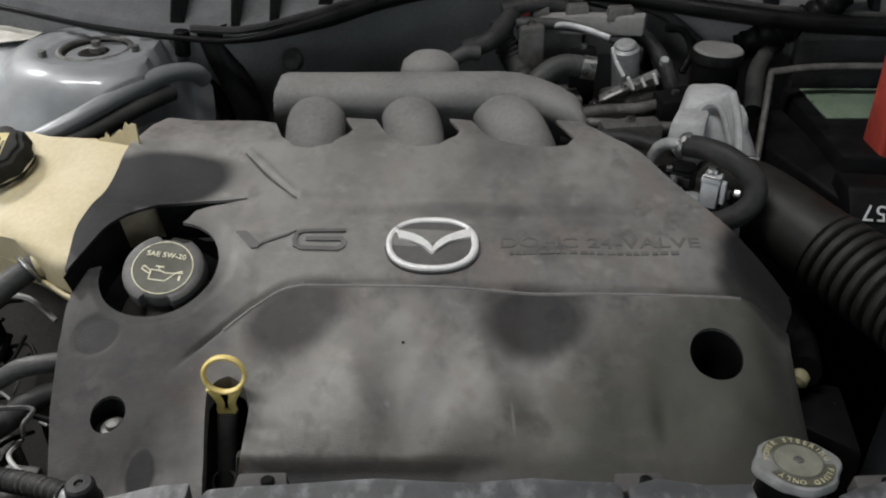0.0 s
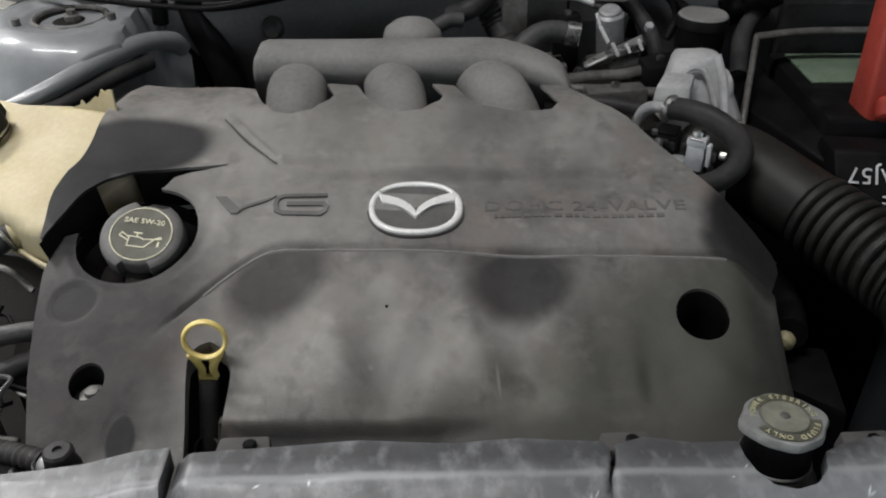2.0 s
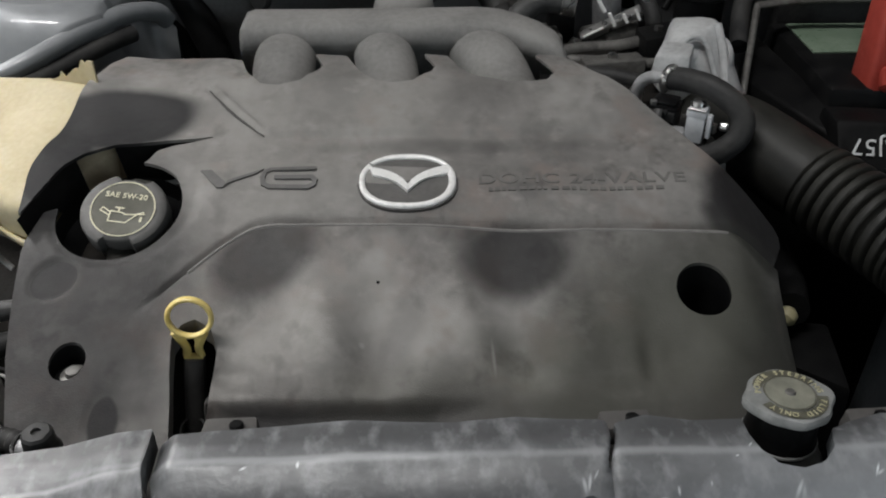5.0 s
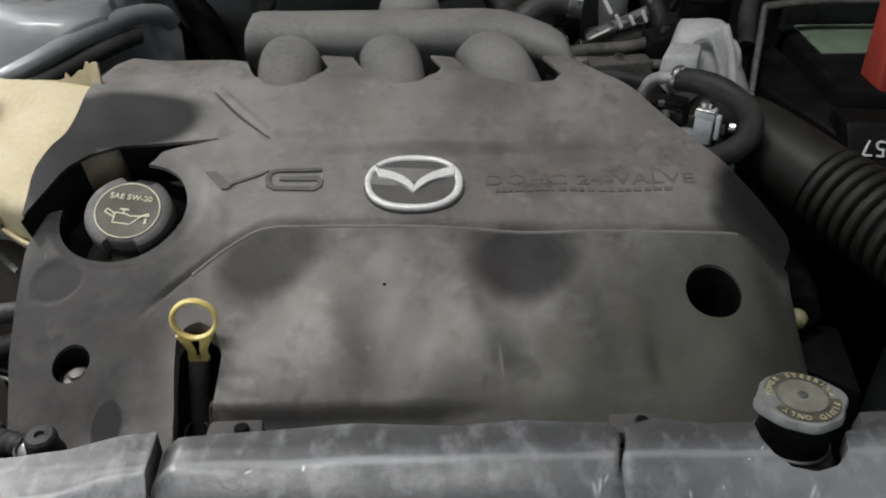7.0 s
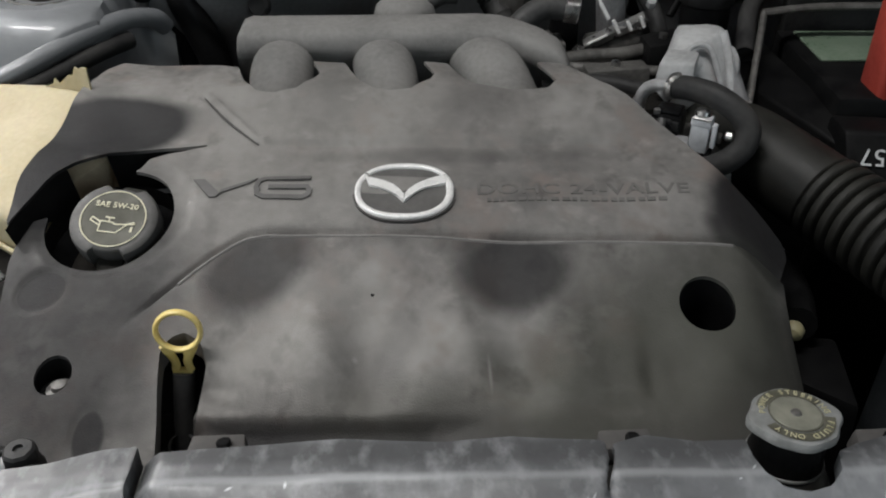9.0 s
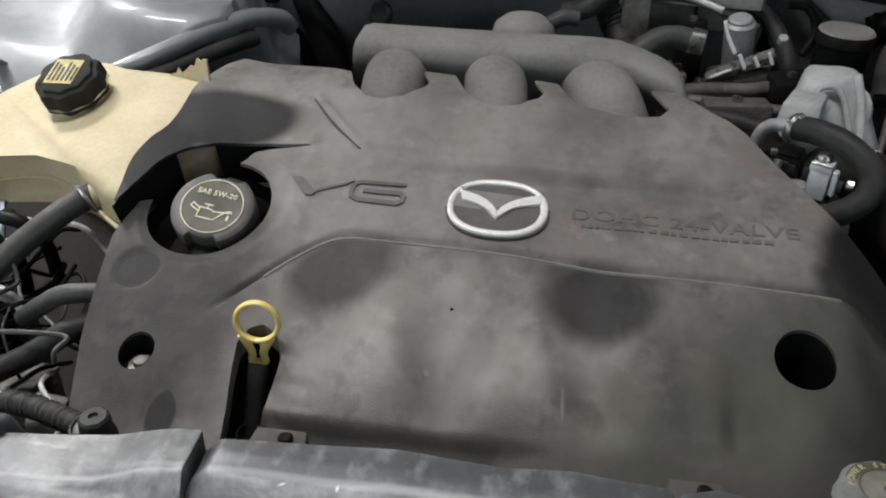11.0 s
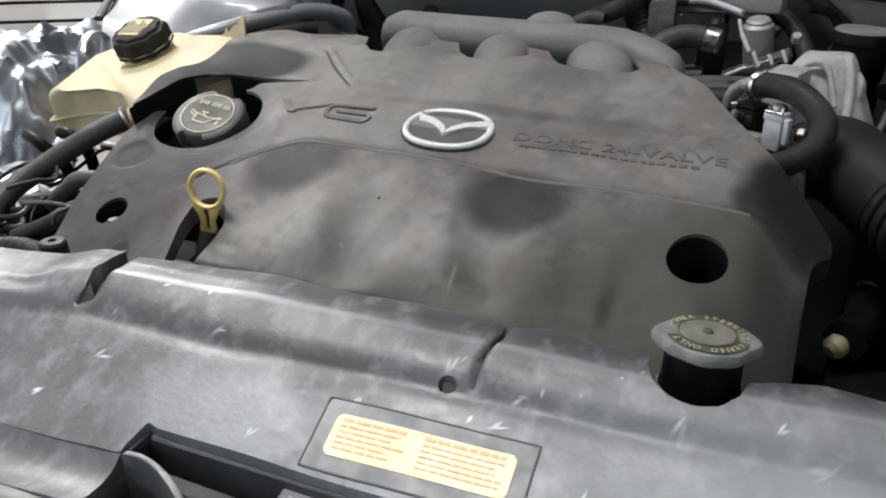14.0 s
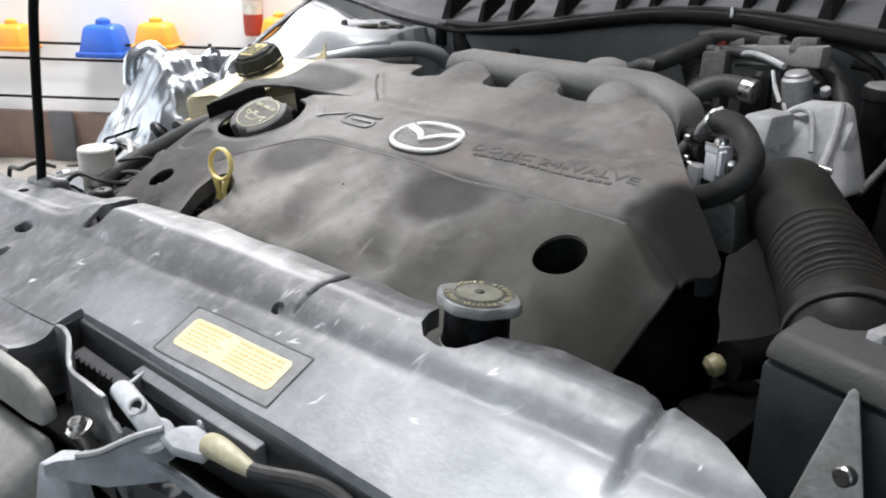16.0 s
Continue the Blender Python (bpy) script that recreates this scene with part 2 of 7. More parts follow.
SILVER = mat("silver_body_paint", (0.31, 0.32, 0.33), (0.22, 0.23, 0.24), 0.46, 0.25, scale=9, bump=0.06, coat=0.4, fine=60)
PRIMER = mat("crumpled_silver_sheet_metal", (0.52, 0.55, 0.59), (0.27, 0.29, 0.32), 0.30, 0.85, scale=11, bump=0.2, bump_scale=60, fine=45)
YELLOW = mat("yellow_handle_plastic", (0.88, 0.72, 0.30), (0.78, 0.58, 0.15), 0.30, scale=70, bump=0.05)
TANK = mat("yellowed_translucent_tank_plastic", (0.61, 0.54, 0.365), (0.49, 0.42, 0.26), 0.6, scale=16, bump=0.15, bump_scale=200)
TANK.node_tree.nodes["Principled BSDF"].inputs["Subsurface Weight"].default_value = 0.25
TANK.node_tree.nodes["Principled BSDF"].inputs["Subsurface Radius"].default_value = (0.012, 0.009, 0.004)
CAPGREY = mat("chalky_grey_cap_plastic", (0.27, 0.275, 0.27), (0.16, 0.165, 0.16), 0.6, scale=60, bump=0.3, bump_scale=300)
CAPTOP = mat("olive_dusty_cap_plastic", (0.235, 0.235, 0.19), (0.155, 0.155, 0.125), 0.6, scale=90, bump=0.1)
INK = mat("cream_print", (0.78, 0.74, 0.55), (0.66, 0.62, 0.45), 0.55, scale=200, bump=0)
OLIVE = mat("olive_print_band", (0.055, 0.053, 0.036), (0.12, 0.117, 0.088), 0.6, scale=120, bump=0)
FAINT = mat("worn_letter_plastic", (0.190, 0.183, 0.174), (0.135, 0.129, 0.123), 0.6, scale=60, bump=0.1)
LETTER = mat("rubbed_letter_plastic", (0.125, 0.120, 0.115), (0.090, 0.087, 0.083), 0.55, scale=60, bump=0.1)
CLEAN = mat("clean_dark_cover_plastic", (0.085, 0.082, 0.08), (0.115, 0.11, 0.106), 0.55, scale=40, bump=0.1)
YINK = mat("yellow_print", (0.56, 0.45, 0.15), (0.38, 0.31, 0.10), 0.55, scale=160, bump=0)
CAPINK = mat("worn_cream_print", (0.62, 0.59, 0.40), (0.36, 0.33, 0.19), 0.6, scale=150, bump=0)
WINK = mat("white_print", (0.75, 0.76, 0.76), (0.6, 0.6, 0.6), 0.5, scale=200, bump=0)
LABEL = mat("orange_yellow_warning_label", (0.98, 0.78, 0.46), (0.97, 0.80, 0.52), 0.35, scale=50, bump=0)
LABELINK = mat("faded_label_ink", (0.88, 0.58, 0.24), (0.92, 0.66, 0.34), 0.5, scale=200, bump=0)
FILM = mat("grey_label_film", (0.31, 0.314, 0.318), (0.21, 0.213, 0.217), 0.45, scale=60, bump=0.02)
OLIVEGREY = mat("dark_dirt_line", (0.07, 0.07, 0.072), (0.13, 0.13, 0.13), 0.7, scale=120, bump=0)
LATCHGREY = mat("bluish_grey_latch_metal", (0.58, 0.60, 0.63), (0.36, 0.375, 0.40), 0.55, 0.0, scale=50, bump=0.15)
WHITE = mat("dirty_white_plastic", (0.74, 0.72, 0.66), (0.55, 0.52, 0.46), 0.5, scale=35, bump=0.1)
BOTTLE = mat("dirty_translucent_bottle", (0.15, 0.15, 0.135), (0.07, 0.07, 0.062), 0.35, scale=40, bump=0.05)
OLDWHITE = mat("yellowed_plug_plastic", (0.50, 0.45, 0.27), (0.36, 0.32, 0.18), 0.45, scale=60, bump=0.1)
CASTWHITE = mat("dusty_pale_grey_casting", (0.52, 0.525, 0.525), (0.31, 0.312, 0.312), 0.62, scale=28, bump=0.3, bump_scale=200)
RED = mat("red_terminal_plastic", (0.48, 0.07, 0.05), (0.36, 0.05, 0.035), 0.45, scale=30, bump=0.05)
GREEN = mat("dull_green_battery_label", (0.09, 0.14, 0.09), (0.22, 0.27, 0.21), 0.35, scale=20, bump=0)
FLESHTAB = mat("cream_brittle_plastic", (0.62, 0.58, 0.42), (0.42, 0.38, 0.24), 0.5, scale=60, bump=0.2)
SLOTBLACK = mat("dusty_dark_slot_plastic", (0.052, 0.054, 0.057), (0.10, 0.103, 0.107), 0.55, scale=40, bump=0.15)
CONCRETE = mat("worn_concrete_floor", (0.30, 0.28, 0.25), (0.20, 0.185, 0.165), 0.6, scale=1.5, bump=0.3, bump_scale=40, fine=18)
WALLPAINT = mat("white_wall_paint", (0.88, 0.88, 0.87), (0.82, 0.82, 0.81), 0.6, scale=2, bump=0.1, bump_scale=60, fine=12)
GREYPAINT = mat("dark_grey_wall_paint", (0.12, 0.12, 0.125), (0.09, 0.09, 0.095), 0.6, scale=2, bump=0.1, bump_scale=60, fine=12)
BROWN = mat("brown_skirting_paint", (0.20, 0.13, 0.10), (0.14, 0.09, 0.075), 0.5, scale=6, bump=0.1, fine=30)
CEIL = mat("grey_ceiling_boards", (0.16, 0.16, 0.16), (0.12, 0.12, 0.12), 0.8, scale=3, bump=0.1, fine=20)
ORANGE = mat("orange_plastic", (0.85, 0.36, 0.04), (0.7, 0.27, 0.03), 0.4, scale=12, bump=0)
BLUE = mat("blue_plastic", (0.03, 0.12, 0.55), (0.02, 0.09, 0.42), 0.4, scale=12, bump=0)


for m, level in ((COVER, 0.17), (BLACK, 0.10), (DARK, 0.08), (RUBBER, 0.22), (DUCT, 0.30), (PANEL, 0.60), (GREYHOSE, 0.3), (EDGE, 0.1), (TANK, 0.25), (CAPBLACK, 0.15), (CLEAN, 0.06), (FAINT, 0.06), (MANIFOLD, 0.1), (CHROME, 1.0)):
    m.node_tree.nodes["Principled BSDF"].inputs["Specular IOR Level"].default_value = level


# ---- mesh helpers ----
def mesh_of(bm, name, material, smooth=True, sharp=35):
    if sharp:
        bmesh.ops.recalc_face_normals(bm, faces=bm.faces[:])
    me = bpy.data.meshes.new(name)
    if smooth:
        lim = math.cos(radians(sharp or 35))
        for f in bm.faces:
            f.smooth = True
        for e in bm.edges:
            if len(e.link_faces) == 2 and e.link_faces[0].normal.dot(e.link_faces[1].normal) < lim:
                e.smooth = False
    bm.to_mesh(me)
    bm.free()
    me.materials.append(material)
    return me


def thing(name, bm, material, label, category, group="", kind="", sharp=35):
    return tagged(new(name, mesh_of(bm, name, material, sharp=sharp)), label, category, group, kind)


def empty(name, at, label, category, group="", kind=""):
    ob = new(name)
    ob.empty_display_size = 0.02
    ob.matrix_world = at if isinstance(at, Matrix) else Matrix.Translation(at)
    return tagged(ob, label, category, group, kind)


def part(name, bm, material, parent, label="", sharp=35, kind=""):
    """A bmesh in world coordinates, kept where it is under its thing."""
    ob = new(name, mesh_of(bm, name, material, sharp=sharp))
    ob.parent = parent
    up = Matrix(parent.matrix_basis)
    q = parent.parent
    w = parent.matrix_parent_inverse @ up if q else up
    while q:
        w = (q.matrix_parent_inverse @ q.matrix_basis @ w) if q.parent else (q.matrix_basis @ w)
        q = q.parent
    ob.matrix_parent_inverse = w.inverted()
    return tagged(ob, label, kind=kind)


def bm_new():
    return bmesh.new()


def move(bm, m, verts=None):
    bmesh.ops.transform(bm, matrix=m, verts=verts if verts is not None else bm.verts[:])
    return bm


def join(*bms):
    out = bmesh.new()
    for b in bms:
        me = bpy.data.meshes.new("tmp")
        b.to_mesh(me)
        b.free()
        out.from_mesh(me)
        bpy.data.meshes.remove(me)
    return out


def box(x0, x1, y0, y1, z0, z1, bevel=0.0, seg=2):
    bm = bmesh.new()
    bmesh.ops.create_cube(bm, size=1)
    move(bm, Matrix.LocRotScale(((x0 + x1) / 2, (y0 + y1) / 2, (z0 + z1) / 2), None, (x1 - x0, y1 - y0, z1 - z0)))
    if bevel:
        bmesh.ops.bevel(bm, geom=bm.edges[:], offset=bevel, segments=seg, profile=0.5, affect="EDGES")
    return bm


def hexa(bottom, top, bevel=0.0, seg=2):
    """A solid between two loops of corners with the same count."""
    bm = bmesh.new()
    a = [bm.verts.new(p) for p in bottom]
    b = [bm.verts.new(p) for p in top]
    n = len(a)
    bm.faces.new(a[::-1])
    bm.faces.new(b)
    for i in range(n):
        bm.faces.new((a[i], a[(i + 1) % n], b[(i + 1) % n], b[i]))
    if bevel:
        bmesh.ops.bevel(bm, geom=bm.edges[:], offset=bevel, segments=seg, profile=0.5, affect="EDGES")
    return bm


def lathe(profile, n=48, lobes=0, depth=0.0):
    """Turns (radius, height) pairs about z; lobes scallop the rim."""
    bm = bmesh.new()
    rings = []
    for r, z in profile:
        if r < 1e-6:
            rings.append([bm.verts.new((0, 0, z))])
            continue
        ring = []
        for i in range(n):
            a = 2 * math.pi * i / n
            rr = r * (1 + depth * math.cos(lobes * a)) if lobes else r
            ring.append(bm.verts.new((rr * math.cos(a), rr * math.sin(a), z)))
        rings.append(ring)
    for p, q in zip(rings, rings[1:]):
        for i in range(n):
            j = (i + 1) % n
            if len(p) == 1 and len(q) > 1:
                bm.faces.new((p[0], q[i], q[j]))
            elif len(q) == 1 and len(p) > 1:
                bm.faces.new((p[i], q[0], p[j]))
            elif len(p) > 1:
                bm.faces.new((p[i], p[j], q[j], q[i]))
    return bm


def spline(points, steps=8):
    """Catmull-Rom through the points."""
    p = [Vector(v) for v in points]
    p = [p[0] * 2 - p[1]] + p + [p[-1] * 2 - p[-2]]
    out = []
    for i in range(1, len(p) - 2):
        for s in range(steps):
            t = s / steps
            a, b, c, d = p[i - 1], p[i], p[i + 1], p[i + 2]
            out.append(0.5 * (2 * b + (c - a) * t + (2 * a - 5 * b + 4 * c - d) * t * t + (3 * b - a - 3 * c + d) * t ** 3))
    out.append(p[-2])
    return out


def tube(points, r, n=12, steps=8, flat=1.0, closed_ends=True, raw=False):
    """A round hose or rod; r is a number or a function of the share of the length."""
    path = [Vector(v) for v in points] if raw else spline(points, steps)
    bm = bmesh.new()
    rings = []
    side = None
    for i, c in enumerate(path):
        d = (path[min(i + 1, len(path) - 1)] - path[max(i - 1, 0)]).normalized()
        if side is None:
            side = d.cross(Vector((0, 0, 1)))
            if side.length < 1e-3:
                side = d.cross(Vector((1, 0, 0)))
        side = (side - d * side.dot(d)).normalized()
        up = side.cross(d)
        rr = r(i / (len(path) - 1)) if callable(r) else r
        rings.append([bm.verts.new(c + side * (rr * math.cos(2 * math.pi * k / n)) + up * (rr * flat * math.sin(2 * math.pi * k / n))) for k in range(n)])
    for p, q in zip(rings, rings[1:]):
        for k in range(n):
            bm.faces.new((p[k], p[(k + 1) % n], q[(k + 1) % n], q[k]))
    if closed_ends:
        bm.faces.new(rings[0][::-1])
        bm.faces.new(rings[-1])
    return bm


def ring(centre, axis_m, R, r, n=40, k=10, flat=1.0):
    bm = bmesh.new()
    rows = []
    for i in range(n):
        a = 2 * math.pi * i / n
        rows.append([bm.verts.new(((R + r * math.cos(b)) * math.cos(a), (R + r * math.cos(b)) * math.sin(a), r * flat * math.sin(b)))
                     for b in (2 * math.pi * j / k for j in range(k))])
    for i in range(n):
        p, q = rows[i], rows[(i + 1) % n]
        for j in range(k):
            bm.faces.new((p[j], q[j], q[(j + 1) % k], p[(j + 1) % k]))
    return move(bm, Matrix.Translation(centre) @ axis_m)


def cylinder(a, b, r, n=20, bevel=0.0):
    a, b = Vector(a), Vector(b)
    L = (b - a).length
    prof = [(0, 0), (r - bevel, 0), (r, bevel), (r, L - bevel), (r - bevel, L), (0, L)] if bevel else [(0, 0), (r, 0), (r, L), (0, L)]
    return move(lathe(prof, n), Matrix.Translation(a) @ (b - a).to_track_quat("Z", "Y").to_matrix().to_4x4())


def letters(text, size, depth, m, spacing=1.0, bevel=0.0, bold=0.0):
    """Raised lettering in the built-in font, as a bmesh placed by m; its middle is the origin."""
    c = bpy.data.curves.new("text", "FONT")
    c.body, c.size, c.extrude, c.align_x, c.align_y, c.space_character = text, size, depth, "CENTER", "CENTER", spacing
    c.bevel_depth, c.resolution_u, c.offset = bevel, 4, bold
    ob = bpy.data.objects.new("text", c)
    me = bpy.data.meshes.new_from_object(ob)
    bm = bmesh.new()
    bm.from_mesh(me)
    bpy.data.objects.remove(ob)
    bpy.data.curves.remove(c)
    bpy.data.meshes.remove(me)
    return move(bm, m)


def poly_field(points):
    """Signed distance to a polygon on the plan, positive inside, for arrays."""
    pts = np.array(points, float)

    def f(x, y):
        best = np.full(x.shape, 1e9)
        inside = np.zeros(x.shape, bool)
        for (ax, ay), (bx, by) in zip(pts, np.roll(pts, -1, 0)):
            dx, dy = bx - ax, by - ay
            t = np.clip(((x - ax) * dx + (y - ay) * dy) / (dx * dx + dy * dy), 0, 1)
            best = np.minimum(best, np.hypot(x - ax - t * dx, y - ay - t * dy))
            cross = (ay > y) != (by > y)
            with np.errstate(divide="ignore", invalid="ignore"):
                inside ^= cross & (x < (bx - ax) * (y - ay) / (by - ay if by != ay else 1e-12) + ax)
        return np.where(inside, best, -best)
    return f


def sheet(field, height, x0, x1, y0, y1, step, skirt=0.02, flare=0.0):
    """A moulded sheet over the plan where field > 0, at height(x, y), its rims turned down by skirt."""
    nx, ny = int(round((x1 - x0) / step)) + 1, int(round((y1 - y0) / step)) + 1
    X, Y = np.meshgrid(np.linspace(x0, x1, nx), np.linspace(y0, y1, ny), indexing="ij")
    F = field(X, Y)
    Z = height(X, Y)
    bm = bmesh.new()
    made = {}

    def corner(i, j):
        if (i, j) not in made:
            made[i, j] = bm.verts.new((X[i, j], Y[i, j], Z[i, j]))
        return made[i, j]

    def cut(p, q):
        key = (min(p, q), max(p, q))
        if key not in made:
            p, q = key
            t = F[p] / (F[p] - F[q])
            t = min(max(t, 0.03), 0.97)
            x, y = X[p] + t * (X[q] - X[p]), Y[p] + t * (Y[q] - Y[p])
            made[key] = bm.verts.new((x, y, float(height(np.array([x]), np.array([y]))[0])))
        return made[key]

    for i in range(nx - 1):
        for j in range(ny - 1):
            quad = ((i, j), (i + 1, j), (i + 1, j + 1), (i, j + 1))
            s = [F[c] > 0 for c in quad]
            if all(s):
                bm.faces.new([corner(*c) for c in quad])
            elif any(s):
                for tri in ((quad[0], quad[1], quad[2]), (quad[0], quad[2], quad[3])):
                    loop = []
                    for a, b in zip(tri, tri[1:] + tri[:1]):
                        if F[a] > 0:
                            loop.append(corner(*a))
                        if (F[a] > 0) != (F[b] > 0):
                            loop.append(cut(a, b))
                    if len(loop) >= 3:
                        bm.faces.new(loop)
    if skirt:
        rim = [e for e in bm.edges if len(e.link_faces) == 1]
        got = bmesh.ops.extrude_edge_only(bm, edges=rim)
        for v in got["geom"]:
            if isinstance(v, bmesh.types.BMVert):
                v.co.z -= skirt(v.co.x, v.co.y) if callable(skirt) else skirt
    return bm


def wall(line, thick, low, bevel=0.0006):
    """An upright web along (x, y, top) points, its foot at low."""
    bm = bmesh.new()
    pts = [Vector(p) for p in line]
    rows = []
    for k, p in enumerate(pts):
        d = pts[min(k + 1, len(pts) - 1)] - pts[max(k - 1, 0)]
        n = Vector((-d.y, d.x, 0)).normalized() * thick / 2
        rows.append([bm.verts.new((p.x - n.x, p.y - n.y, low)), bm.verts.new((p.x - n.x, p.y - n.y, p.z)), bm.verts.new((p.x + n.x, p.y + n.y, p.z)), bm.verts.new((p.x + n.x, p.y + n.y, low))])
    for p, q in zip(rows, rows[1:]):
        for k in range(4):
            bm.faces.new((p[k], p[(k + 1) % 4], q[(k + 1) % 4], q[k]))
    bm.faces.new(rows[0][::-1])
    bm.faces.new(rows[-1])
    if bevel:
        tops = [ed for ed in bm.edges if all(v.co.z > low + 1e-4 for v in ed.verts)]
        bmesh.ops.bevel(bm, geom=tops, offset=bevel, segments=1, profile=0.5, affect="EDGES")
    return bm


def sstep(a, b, x):
    t = np.clip((x - a) / (b - a), 0, 1)
    return t * t * (3 - 2 * t)


def drape(bm, height, lift=0.0):
    """Lays a flat bmesh (z = thickness) upon a height field."""
    for v in bm.verts:
        v.co.z += lift + float(height(np.array([v.co.x]), np.array([v.co.y]))[0])
    return bm

# ---- the workshop ----
# the room stands turned against the car
ROOM = Matrix.Rotation(radians(35), 4, "Z")


def room(name, span, material, label, category, bevel=0.0):
    return thing(name, move(box(*span, bevel), ROOM), material, label, category, kind="structure")


room("floor", (-3.55, 3.55, -3.35, 3.45, -0.2, 0.0), CONCRETE, "worn bare concrete workshop floor", "floor")
room("wall_north", (-3.55, 3.55, 3.45, 3.65, 0.0, 3.5), WALLPAINT, "plain white painted workshop wall", "wall")
room("wall_west", (-3.75, -3.55, 2.10, 3.65, 0.0, 3.5), WALLPAINT, "plain white painted wall beside the open door", "wall")
room("wall_west_pier", (-3.75, -3.55, -3.55, -0.60, 0.0, 3.5), WALLPAINT, "plain white painted wall beside the open door", "wall")
room("wall_west_head", (-3.75, -3.55, -0.60, 2.10, 2.9, 3.5), WALLPAINT, "plain white painted wall above the open door", "wall")
# Unseen walls and ceiling, kept dark so they bounce less fill light.
room("wall_east", (3.55, 3.75, -3.55, 3.65, 0.0, 3.5), GREYPAINT, "unseen workshop wall kept dark grey to lessen fill light", "wall")
room("wall_south", (-3.55, -0.85, -3.55, -3.35, 0.0, 3.5), GREYPAINT, "unseen workshop wall kept dark grey to lessen fill light", "wall")
room("wall_south_pier", (1.15, 3.55, -3.55, -3.35, 0.0, 3.5), GREYPAINT, "unseen workshop wall kept dark grey to lessen fill light", "wall")
room("wall_south_sill", (-0.85, 1.15, -3.55, -3.35, 0.0, 1.1), GREYPAINT, "unseen wall under the window opening, dark grey to lessen fill light", "wall")
room("wall_south_head", (-0.85, 1.15, -3.55, -3.35, 2.7, 3.5), GREYPAINT, "unseen wall above the window opening, dark grey to lessen fill light", "wall")
room("ceiling", (-3.75, 3.75, -3.55, 3.65, 3.5, 3.6), CEIL, "unseen workshop ceiling kept dark grey to lessen fill light", "ceiling")
room("baseboard", (-3.55, 3.55, 3.41, 3.45, 0.0, 0.225), BROWN, "brown painted skirting along the white wall", "baseboard", 0.004)
room("trim", (-1.69, -1.58, 3.385, 3.41, 0.0, 0.235), GREYPAINT, "grey post before the brown skirting", "post", 0.003)


# ---- engine cover ----
FLAP = [(-0.1165, 0.6145), (-0.1120, 0.7196), (-0.1570, 0.7312), (-0.2140, 0.7402), (-0.2220, 0.7222), (-0.229, 0.660), (-0.235, 0.600), (-0.237, 0.560), (-0.2335, 0.522),
        (-0.227, 0.544), (-0.217, 0.564), (-0.204, 0.585), (-0.186, 0.601), (-0.150, 0.6105)]
REAR_EDGE = [(-0.1125, 0.7196), (-0.1098, 0.7084), (-0.1020, 0.6902), (-0.0900, 0.6729), (-0.0740, 0.6684), (-0.0580, 0.6714), (-0.0448, 0.6887), (-0.0415, 0.6982), (-0.0500, 0.7207), (-0.0239, 0.7222),
             (-0.0174, 0.7060), (-0.0100, 0.6897), (0.0010, 0.6739), (0.0160, 0.6681), (0.0323, 0.6704), (0.0475, 0.6842), (0.0510, 0.6954), (0.0415, 0.7184), (0.0610, 0.7184), (0.0694, 0.6997),
             (0.0773, 0.6872), (0.0900, 0.6775), (0.1080, 0.6689), (0.1270, 0.6679), (0.1400, 0.6709), (0.1475, 0.6815), (0.1350, 0.7154), (0.1568, 0.7169), (0.1638, 0.7097)]
SIDE_EDGE = [(0.2035, 0.661), (0.252, 0.59), (0.272, 0.573), (0.289, 0.561), (0.2985, 0.553), (0.300, 0.546), (0.2985, 0.538), (0.2935, 0.529), (0.2870, 0.517), (0.2850, 0.48),
             (0.2835, 0.44), (0.2800, 0.385)]
FRONT_EDGE = [(0.276, 0.362), (-0.0920, 0.362), (-0.0900, 0.440), (-0.095, 0.451), (-0.105, 0.455), (-0.113, 0.451), (-0.1175, 0.442), (-0.1095, 0.362), (-0.204, 0.362), (-0.212, 0.4),
              (-0.221, 0.437), (-0.228, 0.48), (-0.2315, 0.512), (-0.2300, 0.530), (-0.2250, 0.543), (-0.2120, 0.551), (-0.1800, 0.574), (-0.1640, 0.5885), (-0.1560, 0.5990), (-0.1460, 0.6045),
              (-0.1235, 0.6115), (-0.1164, 0.6139)]
OUTLINE = REAR_EDGE + SIDE_EDGE + FRONT_EDGE
RIDGE_X = [-0.16, -0.141, -0.122, -0.100, -0.085, -0.074, -0.062, 0.019, 0.10, 0.248, 0.30]
RIDGE_Y = [0.445, 0.463, 0.482, 0.504, 0.517, 0.5235, 0.5255, 0.5240, 0.5200, 0.5155, 0.512]


